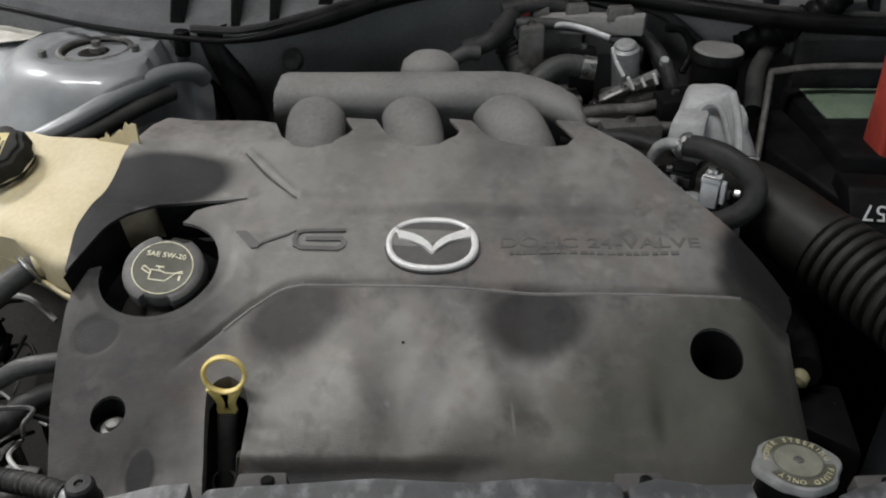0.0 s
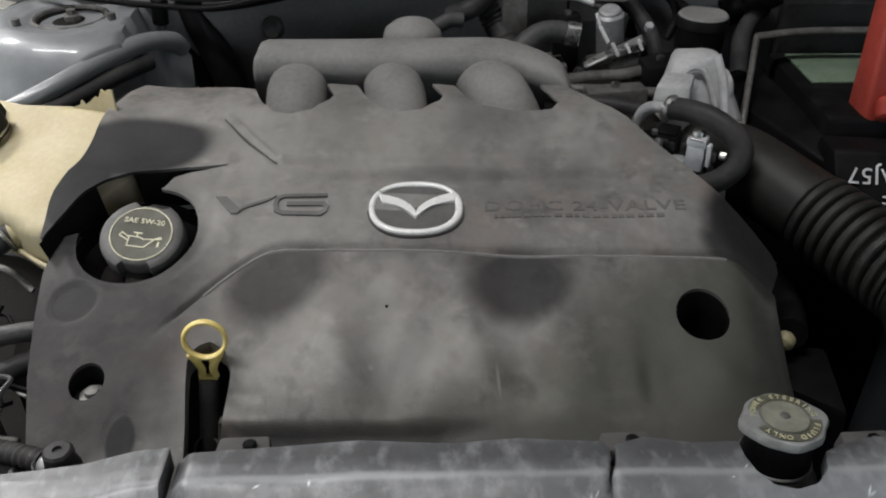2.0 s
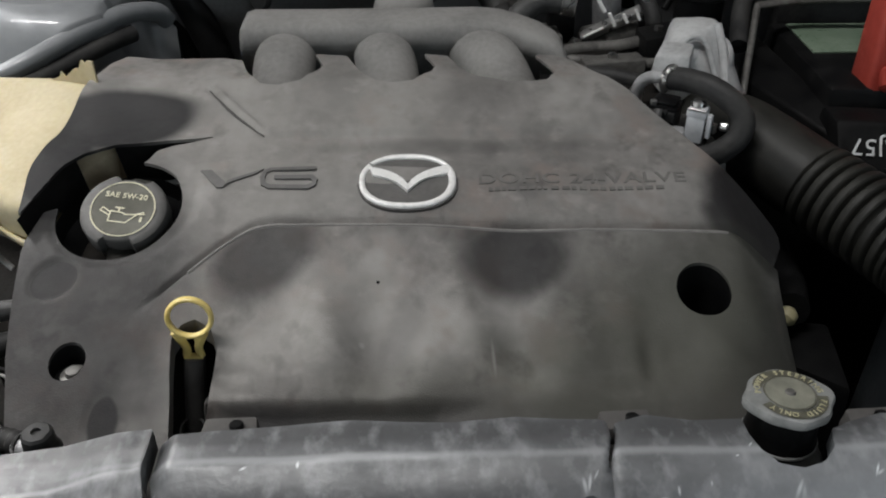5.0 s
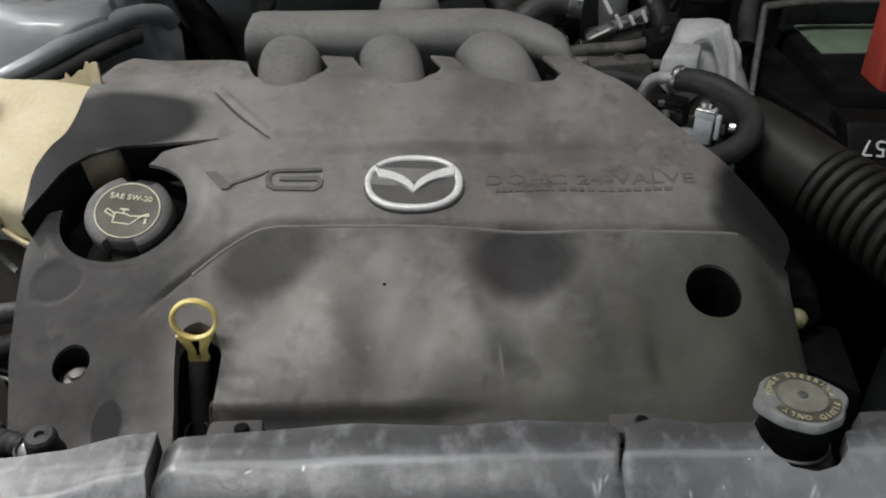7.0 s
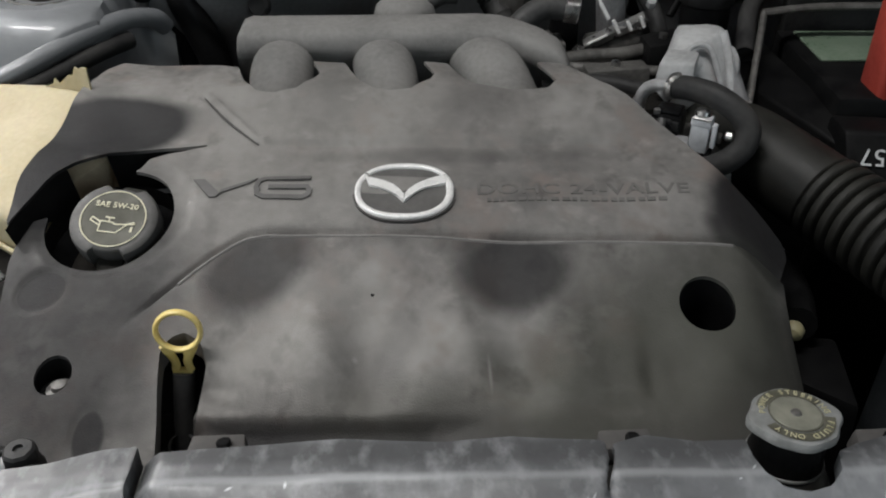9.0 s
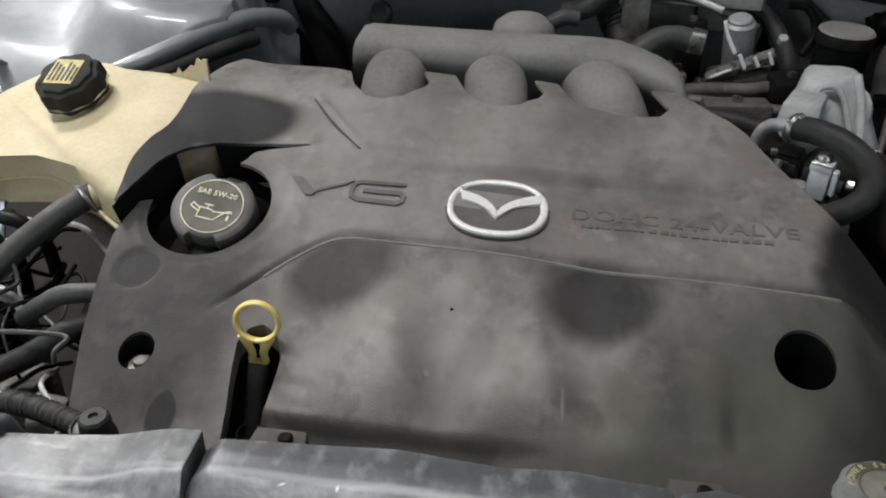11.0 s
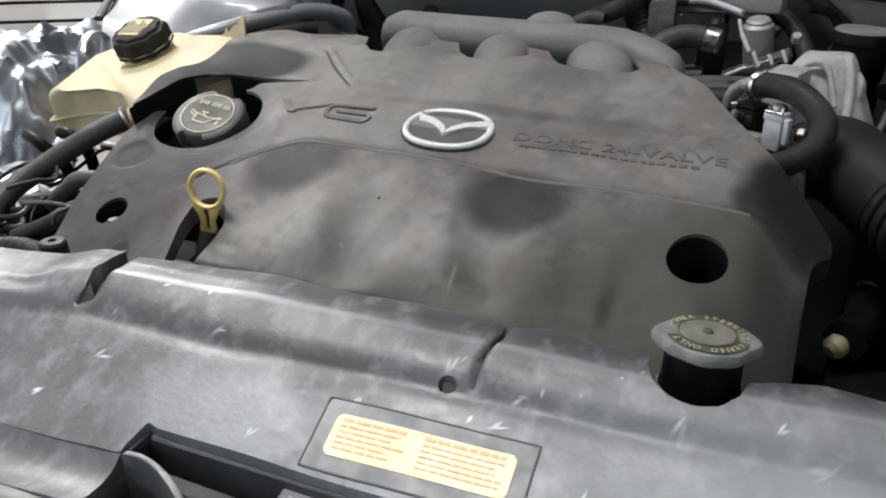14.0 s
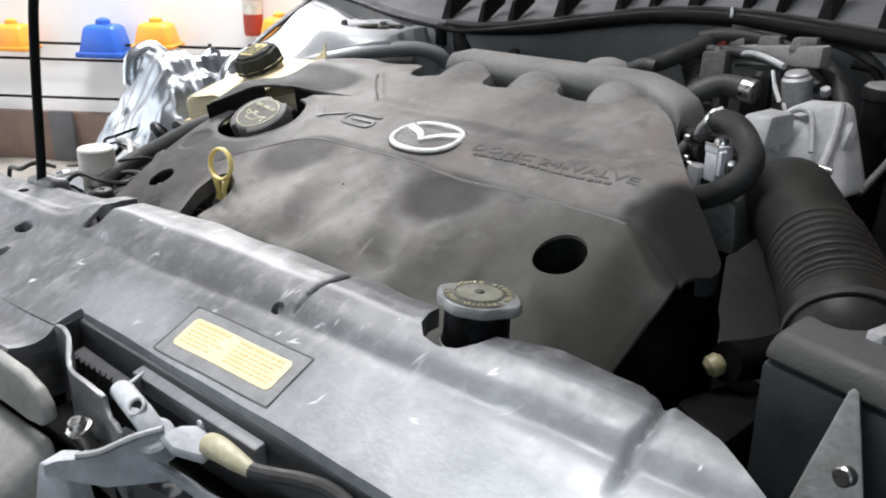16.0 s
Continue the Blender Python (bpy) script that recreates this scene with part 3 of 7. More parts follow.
def cover_z(x, y, flap=0):
    """The moulded top of the engine cover."""
    d = np.maximum(0.525 - y, 0)
    z = np.where(y > 0.525, np.where(y < 0.57, 0.886 + (y - 0.525) * 0.30, 0.8995 + (y - 0.57) * 0.13), 0.886 - 0.34 * d - 0.8 * d * d)
    z = z + 0.003 * np.exp(-((y - 0.57) / 0.02) ** 2) * 0.4
    z = z + (0.008 * sstep(-0.135, -0.22, x) if flap else -1.3 * np.maximum(-0.16 - x, 0) ** 2)
    # dished pad on the flap
    z = z - flap * 0.005 * np.exp(-(((x + 0.205) / 0.05) ** 2 + ((y - 0.63) / 0.03) ** 2) ** 2)
    z = z - (0.80 + 0.22 * sstep(0.53, 0.49, y)) * (0.5 * (x - 0.252 + np.sqrt((x - 0.252) ** 2 + 0.007 ** 2)) - 0.0004)
    z = z + 0.10 * np.maximum(y - 0.60, 0) * sstep(-0.20, -0.12, x)
    z = z + 0.003 * sstep(0.62, 0.67, y) - 0.22 * np.maximum(y - 0.678, 0)
    z = z - 22 * np.maximum(0.386 - y, 0) ** 2
    # the front shell ends at a step above a recessed lip
    z = z - 0.007 * sstep(0.4080, 0.4020, y) * sstep(-0.092, -0.087, x) * sstep(0.085, 0.045, x)
    # front shell stands proud of the name band along the ridge
    s = np.interp(x, RIDGE_X, RIDGE_Y) - y
    side = sstep(-0.15, -0.12, x)
    z = z + side * 0.0036 * sstep(-0.002, 0.004, s) * (1 - 0.5 * sstep(0.01, 0.06, s)) - side * 0.0034 * np.exp(-((s + 0.0035) / 0.0024) ** 2)
    # runs and bulges of the front shell
    deep = sstep(0.02, 0.09, s) * side * sstep(0.402, 0.432, y) * (1 - np.exp(-((x - 0.2215) ** 2 + (y - 0.471) ** 2) / 0.0012))
    z = z + deep * (0.0058 * np.cos((x - 0.055) / 0.085 * 2 * np.pi) + 0.0026 * np.cos((x + 0.02) / 0.048 * 2 * np.pi + 30 * (y - 0.45)))
    z = z - 0.004 * np.exp(-((x - 0.101) / 0.04) ** 2 - ((y - 0.492) / 0.032) ** 2)
    z = z - 0.003 * np.exp(-((x + 0.062) / 0.045) ** 2 - ((y - 0.49) / 0.035) ** 2) * side
    z = z - 0.003 * np.exp(-((x - 0.180) / 0.006) ** 2 - ((y - 0.43) / 0.015) ** 2)
    # crease and step behind the name band
    t = np.clip((x + 0.129) / 0.049, 0, 1)
    crease = np.hypot(x - (-0.129 + 0.049 * t - 0.004 * np.sin(np.pi * t)), y - (0.666 - 0.052 * t))
    ahead = np.hypot(x - (-0.125 + 0.049 * t - 0.004 * np.sin(np.pi * t)), y - (0.670 - 0.052 * t))
    z = z - 0.0055 * np.exp(-(crease / 0.0024) ** 2) * (0.35 + 0.65 * np.sin(np.pi * t)) + 0.0022 * np.exp(-(ahead / 0.0042) ** 2)
    z = z + (0.0022 * sstep(0.612, 0.620, y) - 0.0012 * np.exp(-((y - 0.6135) / 0.003) ** 2)) * sstep(-0.085, -0.06, x) * (1 - sstep(0.17, 0.22, x))
    # swells between the runner scallops
    z = z + 0.0015 * sstep(0.63, 0.69, y) * np.cos((x - 0.033) / 0.095 * 2 * np.pi) * sstep(-0.11, -0.06, x)
    # round pads and the recess round the oil cap
    z = z - 0.0022 * sstep(1.15, 0.85, np.hypot((x + 0.203) / 0.017, (y - 0.488) / 0.015))
    z = z - 0.0006 * sstep(1.15, 0.85, np.hypot((x + 0.157) / 0.008, (y - 0.398) / 0.017))
    z = z - 0.0030 * sstep(0.056, 0.046, np.hypot(x + 0.169, (y - 0.546) * 1.02)) * (1 - flap)
    # sunk letters' pocket
    z = z - 0.0008 * sstep(0.044, 0.040, np.abs(x + 0.080)) * sstep(0.013, 0.010, np.abs(y - 0.565))
    z = z + 0.0006 * np.sin(x * 61 + 3 * np.sin(y * 23)) * np.sin(y * 47 + 1)
    return z


OIL, PLUG, BOLT = (-0.1725, 0.545), (0.2215, 0.4710), (-0.1810, 0.4330)
outline_f = poly_field(OUTLINE)


def cover_field(x, y):
    f = outline_f(x, y)
    f = np.minimum(f, np.hypot(x - OIL[0], y - OIL[1]) - 0.0435)
    f = np.minimum(f, np.hypot(x - PLUG[0], y - PLUG[1]) - 0.0178)
    return np.minimum(f, np.hypot(x - BOLT[0], y - BOLT[1]) - 0.0115)


def zc(x, y):
    return float(cover_z(np.array([x]), np.array([y]))[0])


cover = empty("engine_cover", (0, 0.55, 0.9), "dusty grey plastic engine cover, cracked beside the oil cap", "engine cover")
flap_plan = poly_field([(-0.1000, 0.6170), (-0.1030, 0.6914), (-0.1110, 0.7154)] + FLAP[2:])


def flap_f(x, y):
    """The sprung flap, kept clear of the shell along the crack."""
    f = flap_plan(x, y)
    return np.where(x < -0.15, np.minimum(f, -outline_f(x, y) - 0.0022), f)


def rim(x, y):
    """Depth of the turned-down rims: slight round the openings and the crack."""
    near = min(math.hypot(x - OIL[0], y - OIL[1]) - 0.05, math.hypot(x - PLUG[0], y - PLUG[1]) - 0.022, math.hypot(x - BOLT[0], y - BOLT[1]) - 0.014)
    return 0.0025 if near < 0 or (x < -0.112 and y > 0.5) or (y > 0.66 and x < 0.185) or (x > 0.278 and y < 0.527) else 0.014


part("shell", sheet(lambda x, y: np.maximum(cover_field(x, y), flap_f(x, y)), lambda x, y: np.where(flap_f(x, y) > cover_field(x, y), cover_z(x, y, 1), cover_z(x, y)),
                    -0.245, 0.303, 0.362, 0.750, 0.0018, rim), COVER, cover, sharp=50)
part("broken_web", hexa([(-0.2330, 0.5820, 0.860), (-0.1950, 0.6150, 0.860), (-0.1980, 0.6450, 0.862), (-0.2370, 0.6080, 0.860)], [(-0.2300, 0.5880, 0.8800), (-0.1950, 0.6190, 0.8930), (-0.1985, 0.6340, 0.9000), (-0.2330, 0.6000, 0.8890)], 0.001), TANWEB, cover, "tan broken web under the flap")


# Paler bead put in for the light caught by the ridge edge.
bead = [(x, y - 0.0035, zc(x, y - 0.0035) - 0.0004) for x, y in ((RIDGE_X[0] + (RIDGE_X[-1] - RIDGE_X[0]) * i / 60, 0) for i in range(6, 54)) for y in (float(np.interp(x, RIDGE_X, RIDGE_Y)),)]
part("ridge_edge", tube(bead, 0.0013, 6, 2), EDGE, cover, "pale bead painting the highlight along the front shell edge")
# Black skirts added below the torn edge to keep the gap dark.
for torn in (FLAP[8:11] + [(-0.2085, 0.5770)], [(-0.1880, 0.5990), (-0.1860, 0.6010)] + FLAP[13:] + FLAP[:1]):
    strip = bmesh.new()
    rows = [[strip.verts.new((x + dx, y + dy, float(cover_z(np.array([x]), np.array([y]), 1)[0]) - dz * (0.5 if x < -0.22 else 1.0))) for x, y in torn] for dx, dy, dz in ((0.0, 0.0015, 0.0012), (0.0025, 0.001, 0.016), (0.004, 0.003, 0.035))]
    for p, q in zip(rows, rows[1:]):
        for i in range(len(torn) - 1):
            strip.faces.new((p[i], p[i + 1], q[i + 1], q[i]))
    part("gap_skirt", strip, BLACK, cover, "black skirt covering the gap under the flap")


def well(x, y, r, depth, name, label):
    """The sunk sleeve below an opening of the cover."""
    b = lathe([(r, -0.001), (r * 0.94, -depth), (0, -depth)], 32)
    for v in b.verts:
        if v.co.z > -0.002:
            v.co.z = zc(x + v.co.x, y + v.co.y) - zc(x, y) - 0.002
    part(name, move(b, pose(x, y, zc(x, y))), BLACK, cover, label)


well(*PLUG, 0.0183, 0.09, "plug_well", "deep black opening in the cover")
well(*BOLT, 0.0118, 0.0126, "bolt_well", "sunk bolt well")
part("cover_bolt", join(move(lathe([(0, 0.006), (0.0045, 0.005), (0.0052, 0.002), (0.0085, 0.0015), (0.0085, 0), (0, 0)], 12), pose(BOLT[0] + 0.0025, BOLT[1] - 0.0015, zc(*BOLT) - 0.0110))), ALUDARK, cover, "small bright steel bolt")

# raised lettering of the name band


def stroke(pts, w, z, h=0.0003):
    """A flat line of even width through points on the plan."""
    out = []
    for (ax, ay), (bx_, by_) in zip(pts, pts[1:]):
        n = math.hypot(bx_ - ax, by_ - ay)
        ux, uy = (bx_ - ax) / n, (by_ - ay) / n
        out.append(extrude_flat([(ax - w * uy - ux * w * 0.4, ay + w * ux - uy * w * 0.4), (ax + w * uy - ux * w * 0.4, ay - w * ux - uy * w * 0.4),
                                 (bx_ + w * uy + ux * w * 0.4, by_ - w * ux + uy * w * 0.4), (bx_ - w * uy + ux * w * 0.4, by_ + w * ux + uy * w * 0.4)], z, z + h))
    return join(*out)


def extrude_flat(points, z0, z1, bevel=0.0):
    return hexa([(x, y, z0) for x, y in points], [(x, y, z1) for x, y in points], bevel, 1)


part("pin_hole", move(lathe([(0, 0.0003), (0.0011, 0.0003), (0.0013, -0.001)], 12), pose(0.0098, 0.480, zc(0.0098, 0.480))), BLACK, cover)
# Dark strip laid along the crease in place of its shade.
crease_path = [(-0.129 + 0.049 * t - 0.004 * math.sin(math.pi * t), 0.666 - 0.052 * t) for t in (0.02, 0.15, 0.3, 0.45, 0.6, 0.75, 0.9, 1.0)]
part("crease_shade", drape(join(*(stroke([p, q], 0.0004 + 0.0005 * math.sin(math.pi * (i + 0.7) / 7.4), -0.0003, 0.0006) for i, (p, q) in enumerate(zip(crease_path, crease_path[1:])))), cover_z, 0.0008), CLEAN, cover, "dark strip painted as shade in the crease behind the badge")
vee = join(extrude_flat([(-0.1195, 0.5725), (-0.1115, 0.5725), (-0.1000, 0.5605), (-0.1010, 0.5565), (-0.1060, 0.5565)], -0.0004, 0.0008),
           extrude_flat([(-0.1010, 0.5565), (-0.0985, 0.5600), (-0.0790, 0.5690), (-0.0745, 0.5740), (-0.0815, 0.5700), (-0.0985, 0.5625)], -0.0004, 0.0008))
part("letter", drape(vee, cover_z, 0.0006), LETTER, cover, "sunk letter V of the V6 mark")
six = stroke([(-0.0375, 0.5735), (-0.0690, 0.5735), (-0.0735, 0.5705), (-0.0745, 0.5650), (-0.0735, 0.5595), (-0.0690, 0.5570), (-0.0420, 0.5570), (-0.0378, 0.5590), (-0.0372, 0.5625), (-0.0395, 0.5655), (-0.0655, 0.5655)], 0.0017, -0.0004, 0.0012)
part("letter", drape(six, cover_z, 0.0006), LETTER, cover, "sunk figure 6 of the V6 mark")
dohc = letters("DOHC 24-VALVE", 0.0125, 0.0004, Matrix.Translation((0.1530, 0.5615, 0)) @ Matrix.Diagonal((1.54, 1.0, 1, 1)), 1.05, bold=0.0001)
part("lettering", drape(dohc, cover_z, 0.0002), FAINT, cover, "raised DOHC 24-VALVE lettering")
bars = bm_new()
random.seed(4)
bx = 0.086
while bx < 0.212:
    w = random.uniform(0.002, 0.006)
    bars = join(bars, box(bx, bx + w, 0.5515, 0.5541, -0.0004, 0.0007))
    bx += w + random.uniform(0.0012, 0.003)
part("lettering_bar", drape(bars, cover_z, 0.0002), FAINT, cover, "small raised line of worn lettering")

# emblem: an oval ring with a spread wing
EM = Matrix.Translation((0.0288, 0.5610, zc(0.0288, 0.561) - 0.0006)) @ pose(0, 0, 0, 13, 0, 0)


def oval(a, b, k, n=72):
    return [(a * math.copysign(abs(math.cos(t)) ** k, math.cos(t)), b * math.copysign(abs(math.sin(t)) ** k, math.sin(t))) for t in (2 * math.pi * i / n for i in range(n))]


emblem = empty("emblem", EM, "plain chrome oval badge with spread wings", "badge")
emblem.parent = cover
emblem.matrix_parent_inverse = cover.matrix_basis.inverted()
for key in ("category",):
    del emblem[key]
def arc_band(a0, a1, wide, h):
    """A raised piece of the badge's rim between two angles, with closed ends; wide gives the rim's width at an angle."""
    n = 48
    outer, inner = [], []
    for i in range(n + 1):
        t = radians(a0 + (a1 - a0) * i / n)
        c, s = math.cos(t), math.sin(t)
        x, y = 0.0345 * math.copysign(abs(c) ** 0.88, c), 0.0275 * math.copysign(abs(s) ** 0.88, s)
        k = 1 - wide(t) / math.hypot(x, y)
        outer.append((x, y))
        inner.append((x * k, y * k))
    bm = bmesh.new()
    rows = []
    for f, z in ((0.0, -0.003), (0.0, h * 0.55), (0.16, h * 0.92), (0.40, h), (0.65, h * 0.97), (0.88, h * 0.8), (1.0, h * 0.45), (1.0, -0.003)):
        rows.append([bm.verts.new((o[0] + (q[0] - o[0]) * f, o[1] + (q[1] - o[1]) * f, z)) for o, q in zip(outer, inner)])
    for p, q in zip(rows, rows[1:]):
        for i in range(n):
            bm.faces.new((p[i], p[i + 1], q[i + 1], q[i]))
    bm.faces.new([r[0] for r in rows])
    bm.faces.new([r[-1] for r in rows][::-1])
    return bm


part("rim_arc", move(arc_band(33, 142, lambda t: 0.0036 + 0.0014 * math.sin(t) ** 4, 0.0024), EM), CHROME, emblem, sharp=50)
part("rim_bowl", move(arc_band(146, 391, lambda t: 0.0042 + 0.0012 * max(0, math.cos(t)) ** 2 + 0.0008 * max(0, -math.sin(t)), 0.0026), EM), CHROME, emblem, sharp=50)
part("badge_recess", move(extrude_flat(oval(0.0358, 0.0288, 0.88), -0.004, 0.0003), EM), CLEAN, emblem, "dark gap round the badge")
part("badge_field", move(extrude_flat(oval(0.0315, 0.0245, 0.88), -0.004, 0.0006), EM), LETTER, emblem)
wing_west = [(-0.0278, 0.0140), (-0.0200, 0.0112), (-0.0134, 0.0090), (-0.0080, 0.0062), (-0.0040, 0.0025), (0.0, -0.0030), (0.0, -0.0100), (-0.0030, -0.0068), (-0.0059, -0.0036), (-0.0095, -0.0004), (-0.0134, 0.0018), (-0.0190, 0.0035), (-0.0248, 0.0050)]
wing_east = [(0.0, -0.0030), (0.0028, 0.0010), (0.0067, 0.0049), (0.0110, 0.0080), (0.0160, 0.0105), (0.0220, 0.0130), (0.0283, 0.0152), (0.0290, 0.0070), (0.0255, 0.0055), (0.0180, 0.0044), (0.0125, 0.0026), (0.0080, -0.0006), (0.0040, -0.0050), (0.0, -0.0100)]
part("wing", move(join(extrude_flat([(x, y * 1.06 - 0.0014) for x, y in wing_west], -0.002, 0.0032, 0.0005), extrude_flat([(x, y * 1.06 - 0.0014) for x, y in wing_east], -0.002, 0.0028, 0.0005)), EM), CHROME, emblem, sharp=30)

# ---- oil filler cap ----
NECK = Matrix.Translation((-0.1722, 0.5428, 0.8858)) @ pose(0, 0, 0, 10, -2, 0)
OM = Matrix.Translation((-0.1660, 0.5378, 0.8878)) @ pose(0, 0, 0, 26, 3, 0)
OS = OM @ Matrix.Diagonal((0.885, 0.885, 1, 1))
oil_cap = empty("oil_filler_cap", OM, "black plastic oil filler cap with a printed oil can", "oil cap")
bm = lathe([(0.0, 0.0065), (0.027, 0.0065), (0.0308, 0.0062), (0.0324, 0.0052), (0.0332, 0.003), (0.0332, -0.010), (0.0300, -0.012), (0.0300, -0.03), (0, -0.03)], 96)
for v in bm.verts:
    reach, turn = math.hypot(v.co.x, v.co.y), math.degrees(math.atan2(v.co.y, v.co.x))
    near = min(abs(turn - 82), abs(turn + 92))
    if reach > 0.026 and v.co.z > -0.011:
        cut = 1 - 0.155 * float(sstep(25, 20, np.array(near)))
        v.co.x, v.co.y = v.co.x * cut, v.co.y * cut
part("cap_body", move(bm, OS), CAPRIM, oil_cap)
part("print_field", move(lathe([(0, 0.0069), (0.0232, 0.0069), (0.0236, 0.0064)], 64), OS), CAPFIELD, oil_cap, "olive dusty disc under the print")
for a in (82, 268):
    grip = hexa([(-0.011, 0.026, -0.014), (0.011, 0.026, -0.014), (0.009, 0.040, -0.014), (-0.009, 0.040, -0.014)],
                [(-0.011, 0.026, -0.006), (0.011, 0.026, -0.006), (0.009, 0.039, -0.008), (-0.009, 0.039, -0.008)], 0.002)
    part("grip_lug", move(grip, OS @ pose(0, 0, 0, 0, 0, a - 90)), CAPBLACK, oil_cap)
PM = OS @ pose(0, 0, 0.0004, 0, 0, -5)
part("print_ring", move(ring((0, 0, 0.0066), Matrix.Identity(4), 0.0242, 0.0006, 64, 6, 0.5), PM), INK, oil_cap, "cream printed circle")
part("print_text", letters("SAE 5W-20", 0.0066, 0.0002, PM @ pose(0, 0.0115, 0.0067), 1.05, bold=0.0001), INK, oil_cap, "cream SAE 5W-20 print")
outline_can = [(-0.0085, -0.0030), (-0.0085, -0.0120), (0.0050, -0.0122), (0.0125, -0.0035), (0.0165, -0.0018), (0.0175, -0.0035), (0.0030, -0.0050), (0.0005, -0.0036), (-0.0085, -0.0030)]
spout = [(-0.0085, -0.0042), (-0.0150, -0.0002), (-0.0165, -0.0032), (-0.0088, -0.0070)]
part("print_can", move(join(stroke(outline_can, 0.0005, 0.0066), stroke(spout, 0.0005, 0.0066), stroke([(-0.0055, 0.0005), (0.0010, 0.0003)], 0.0006, 0.0066),
     stroke([(-0.0024, 0.0004), (-0.0024, -0.0032)], 0.0005, 0.0066), stroke([(0.0158, -0.0062), (0.0158, -0.0100)], 0.0009, 0.0066)), PM), INK, oil_cap, "cream printed oil can")
neck = lathe([(0.0465, -0.0075), (0.0455, -0.022), (0.036, -0.030), (0.032, -0.042), (0.032, -0.05), (0.0, -0.05)], 40)
part("filler_neck", move(neck, NECK), BLACK, oil_cap)

# ---- dipstick ----
dip = empty("oil_dipstick", (-0.105, 0.444, 0.85), "yellow plastic ring handle on a black dipstick tube", "dipstick")
tilt = pose(0, 0, 0, 82, 0, 4)
part("ring_handle", ring((-0.1042, 0.4440, 0.8722), tilt, 0.0131, 0.0017, 48, 10, 1.5), YELLOW, dip)
yoke = hexa([(-0.1120, 0.4415, 0.838), (-0.1010, 0.4415, 0.838), (-0.1010, 0.4465, 0.838), (-0.1120, 0.4465, 0.838)],
            [(-0.1130, 0.4420, 0.842), (-0.1000, 0.4420, 0.842), (-0.1000, 0.4460, 0.842), (-0.1130, 0.4460, 0.842)], 0.0008)
for sx in (-1, 1):
    cx = -0.1063 + sx * 0.0040
    yoke = join(yoke, box(cx - 0.0014, cx + 0.0014, 0.4425, 0.4440, 0.843, 0.857), tube([(cx + sx * 0.0005, 0.444, 0.841), (cx, 0.444, 0.849), (cx + sx * 0.0055, 0.444, 0.8605)], 0.0021, 8, 5, 1.3))
part("yoke", yoke, YELLOW, dip)
part("dipstick_tube", tube([(-0.1065, 0.4440, 0.839), (-0.1070, 0.436, 0.822), (-0.1075, 0.427, 0.802), (-0.108, 0.412, 0.765)], 0.0068, 14), RUBBER, dip)
part("tube_bracket", hexa([(-0.104, 0.414, 0.770), (-0.094, 0.416, 0.770), (-0.094, 0.424, 0.770), (-0.104, 0.422, 0.770)], [(-0.100, 0.424, 0.818), (-0.092, 0.428, 0.820), (-0.092, 0.433, 0.820), (-0.100, 0.430, 0.818)], 0.001, 1), CLEAN, dip, "grey bracket beside the tube")
part("tube_collar", move(lathe([(0.0068, 0), (0.0085, 0.001), (0.0085, 0.012), (0.0068, 0.013)], 18), pose(-0.1078, 0.422, 0.792, 24, 0, 0)), GREYHOSE, dip)

# ---- intake manifold behind the cover ----
man = empty("intake_manifold", (0, 0.80, 0.90), "dusty grey plastic intake plenum with three humped runners", "manifold")
bm = bmesh.new()
rows = []
stations = [(-0.1235, 0.8, 0.55), (-0.1215, 0.8, 0.85), (-0.116, 0.8, 1), (-0.05, 0.8, 1), (0.03, 0.802, 1), (0.09, 0.804, 1.0), (0.112, 0.802, 0.97), (0.132, 0.795, 0.86), (0.150, 0.788, 0.70), (0.163, 0.782, 0.5), (0.170, 0.780, 0.2)]
prof = [(-0.012, -0.07), (-0.024, -0.032), (-0.031, -0.020), (-0.031, -0.012), (-0.028, -0.004), (-0.021, 0.0), (0.010, 0.001), (0.024, -0.003), (0.030, -0.012), (0.030, -0.07)]
for x, y, k in stations:
    drop = (1 - k) * 0.030 if x > 0.1 else (1 - k) * 0.012
    rows.append([bm.verts.new((x, y + py, 0.9335 - drop + (pz if pz > -0.05 else pz))) for py, pz in prof])
for p, q in zip(rows, rows[1:]):
    for i in range(len(prof) - 1):
        bm.faces.new((p[i], p[i + 1], q[i + 1], q[i]))
bm.faces.new(rows[0])
bm.faces.new(rows[-1][::-1])
bmesh.ops.subdivide_edges(bm, edges=[e for e in bm.edges], cuts=1, smooth=0.6)
part("plenum", bm, MANIFOLD, man, sharp=60)
for x0, x1, rr in ((-0.084, -0.079, 0.0275), (0.004, 0.017, 0.0275), (0.093, 0.124, 0.0290)):
    line = [(x0 - (x1 - x0) * 0.2, 0.800, 0.899), (x0, 0.778, 0.9025), (x0 + (x1 - x0) * 0.25, 0.757, 0.9040), (x0 + (x1 - x0) * 0.5, 0.734, 0.8975), (x0 + (x1 - x0) * 0.75, 0.708, 0.8860), (x1, 0.688, 0.8660), (x1 + 0.002, 0.670, 0.840)]
    part("runner", tube(line, lambda t, rr=rr: rr * (0.93 + 0.07 * math.sin(math.pi * min(t * 1.4, 1))), 28, 8, 0.86), MANIFOLD, man, sharp=60)
part("rear_dome", move(lathe([(0.031, -0.05), (0.031, -0.012), (0.0285, -0.003), (0.020, 0.004), (0.009, 0.0075), (0, 0.008)], 36), pose(0.022, 0.878, 0.924)), MANIFOLD, man)
part("vacuum_nipple", tube([(0.045, 0.885, 0.920), (0.060, 0.888, 0.927), (0.074, 0.89, 0.926)], 0.008, 12), GREYHOSE, man)

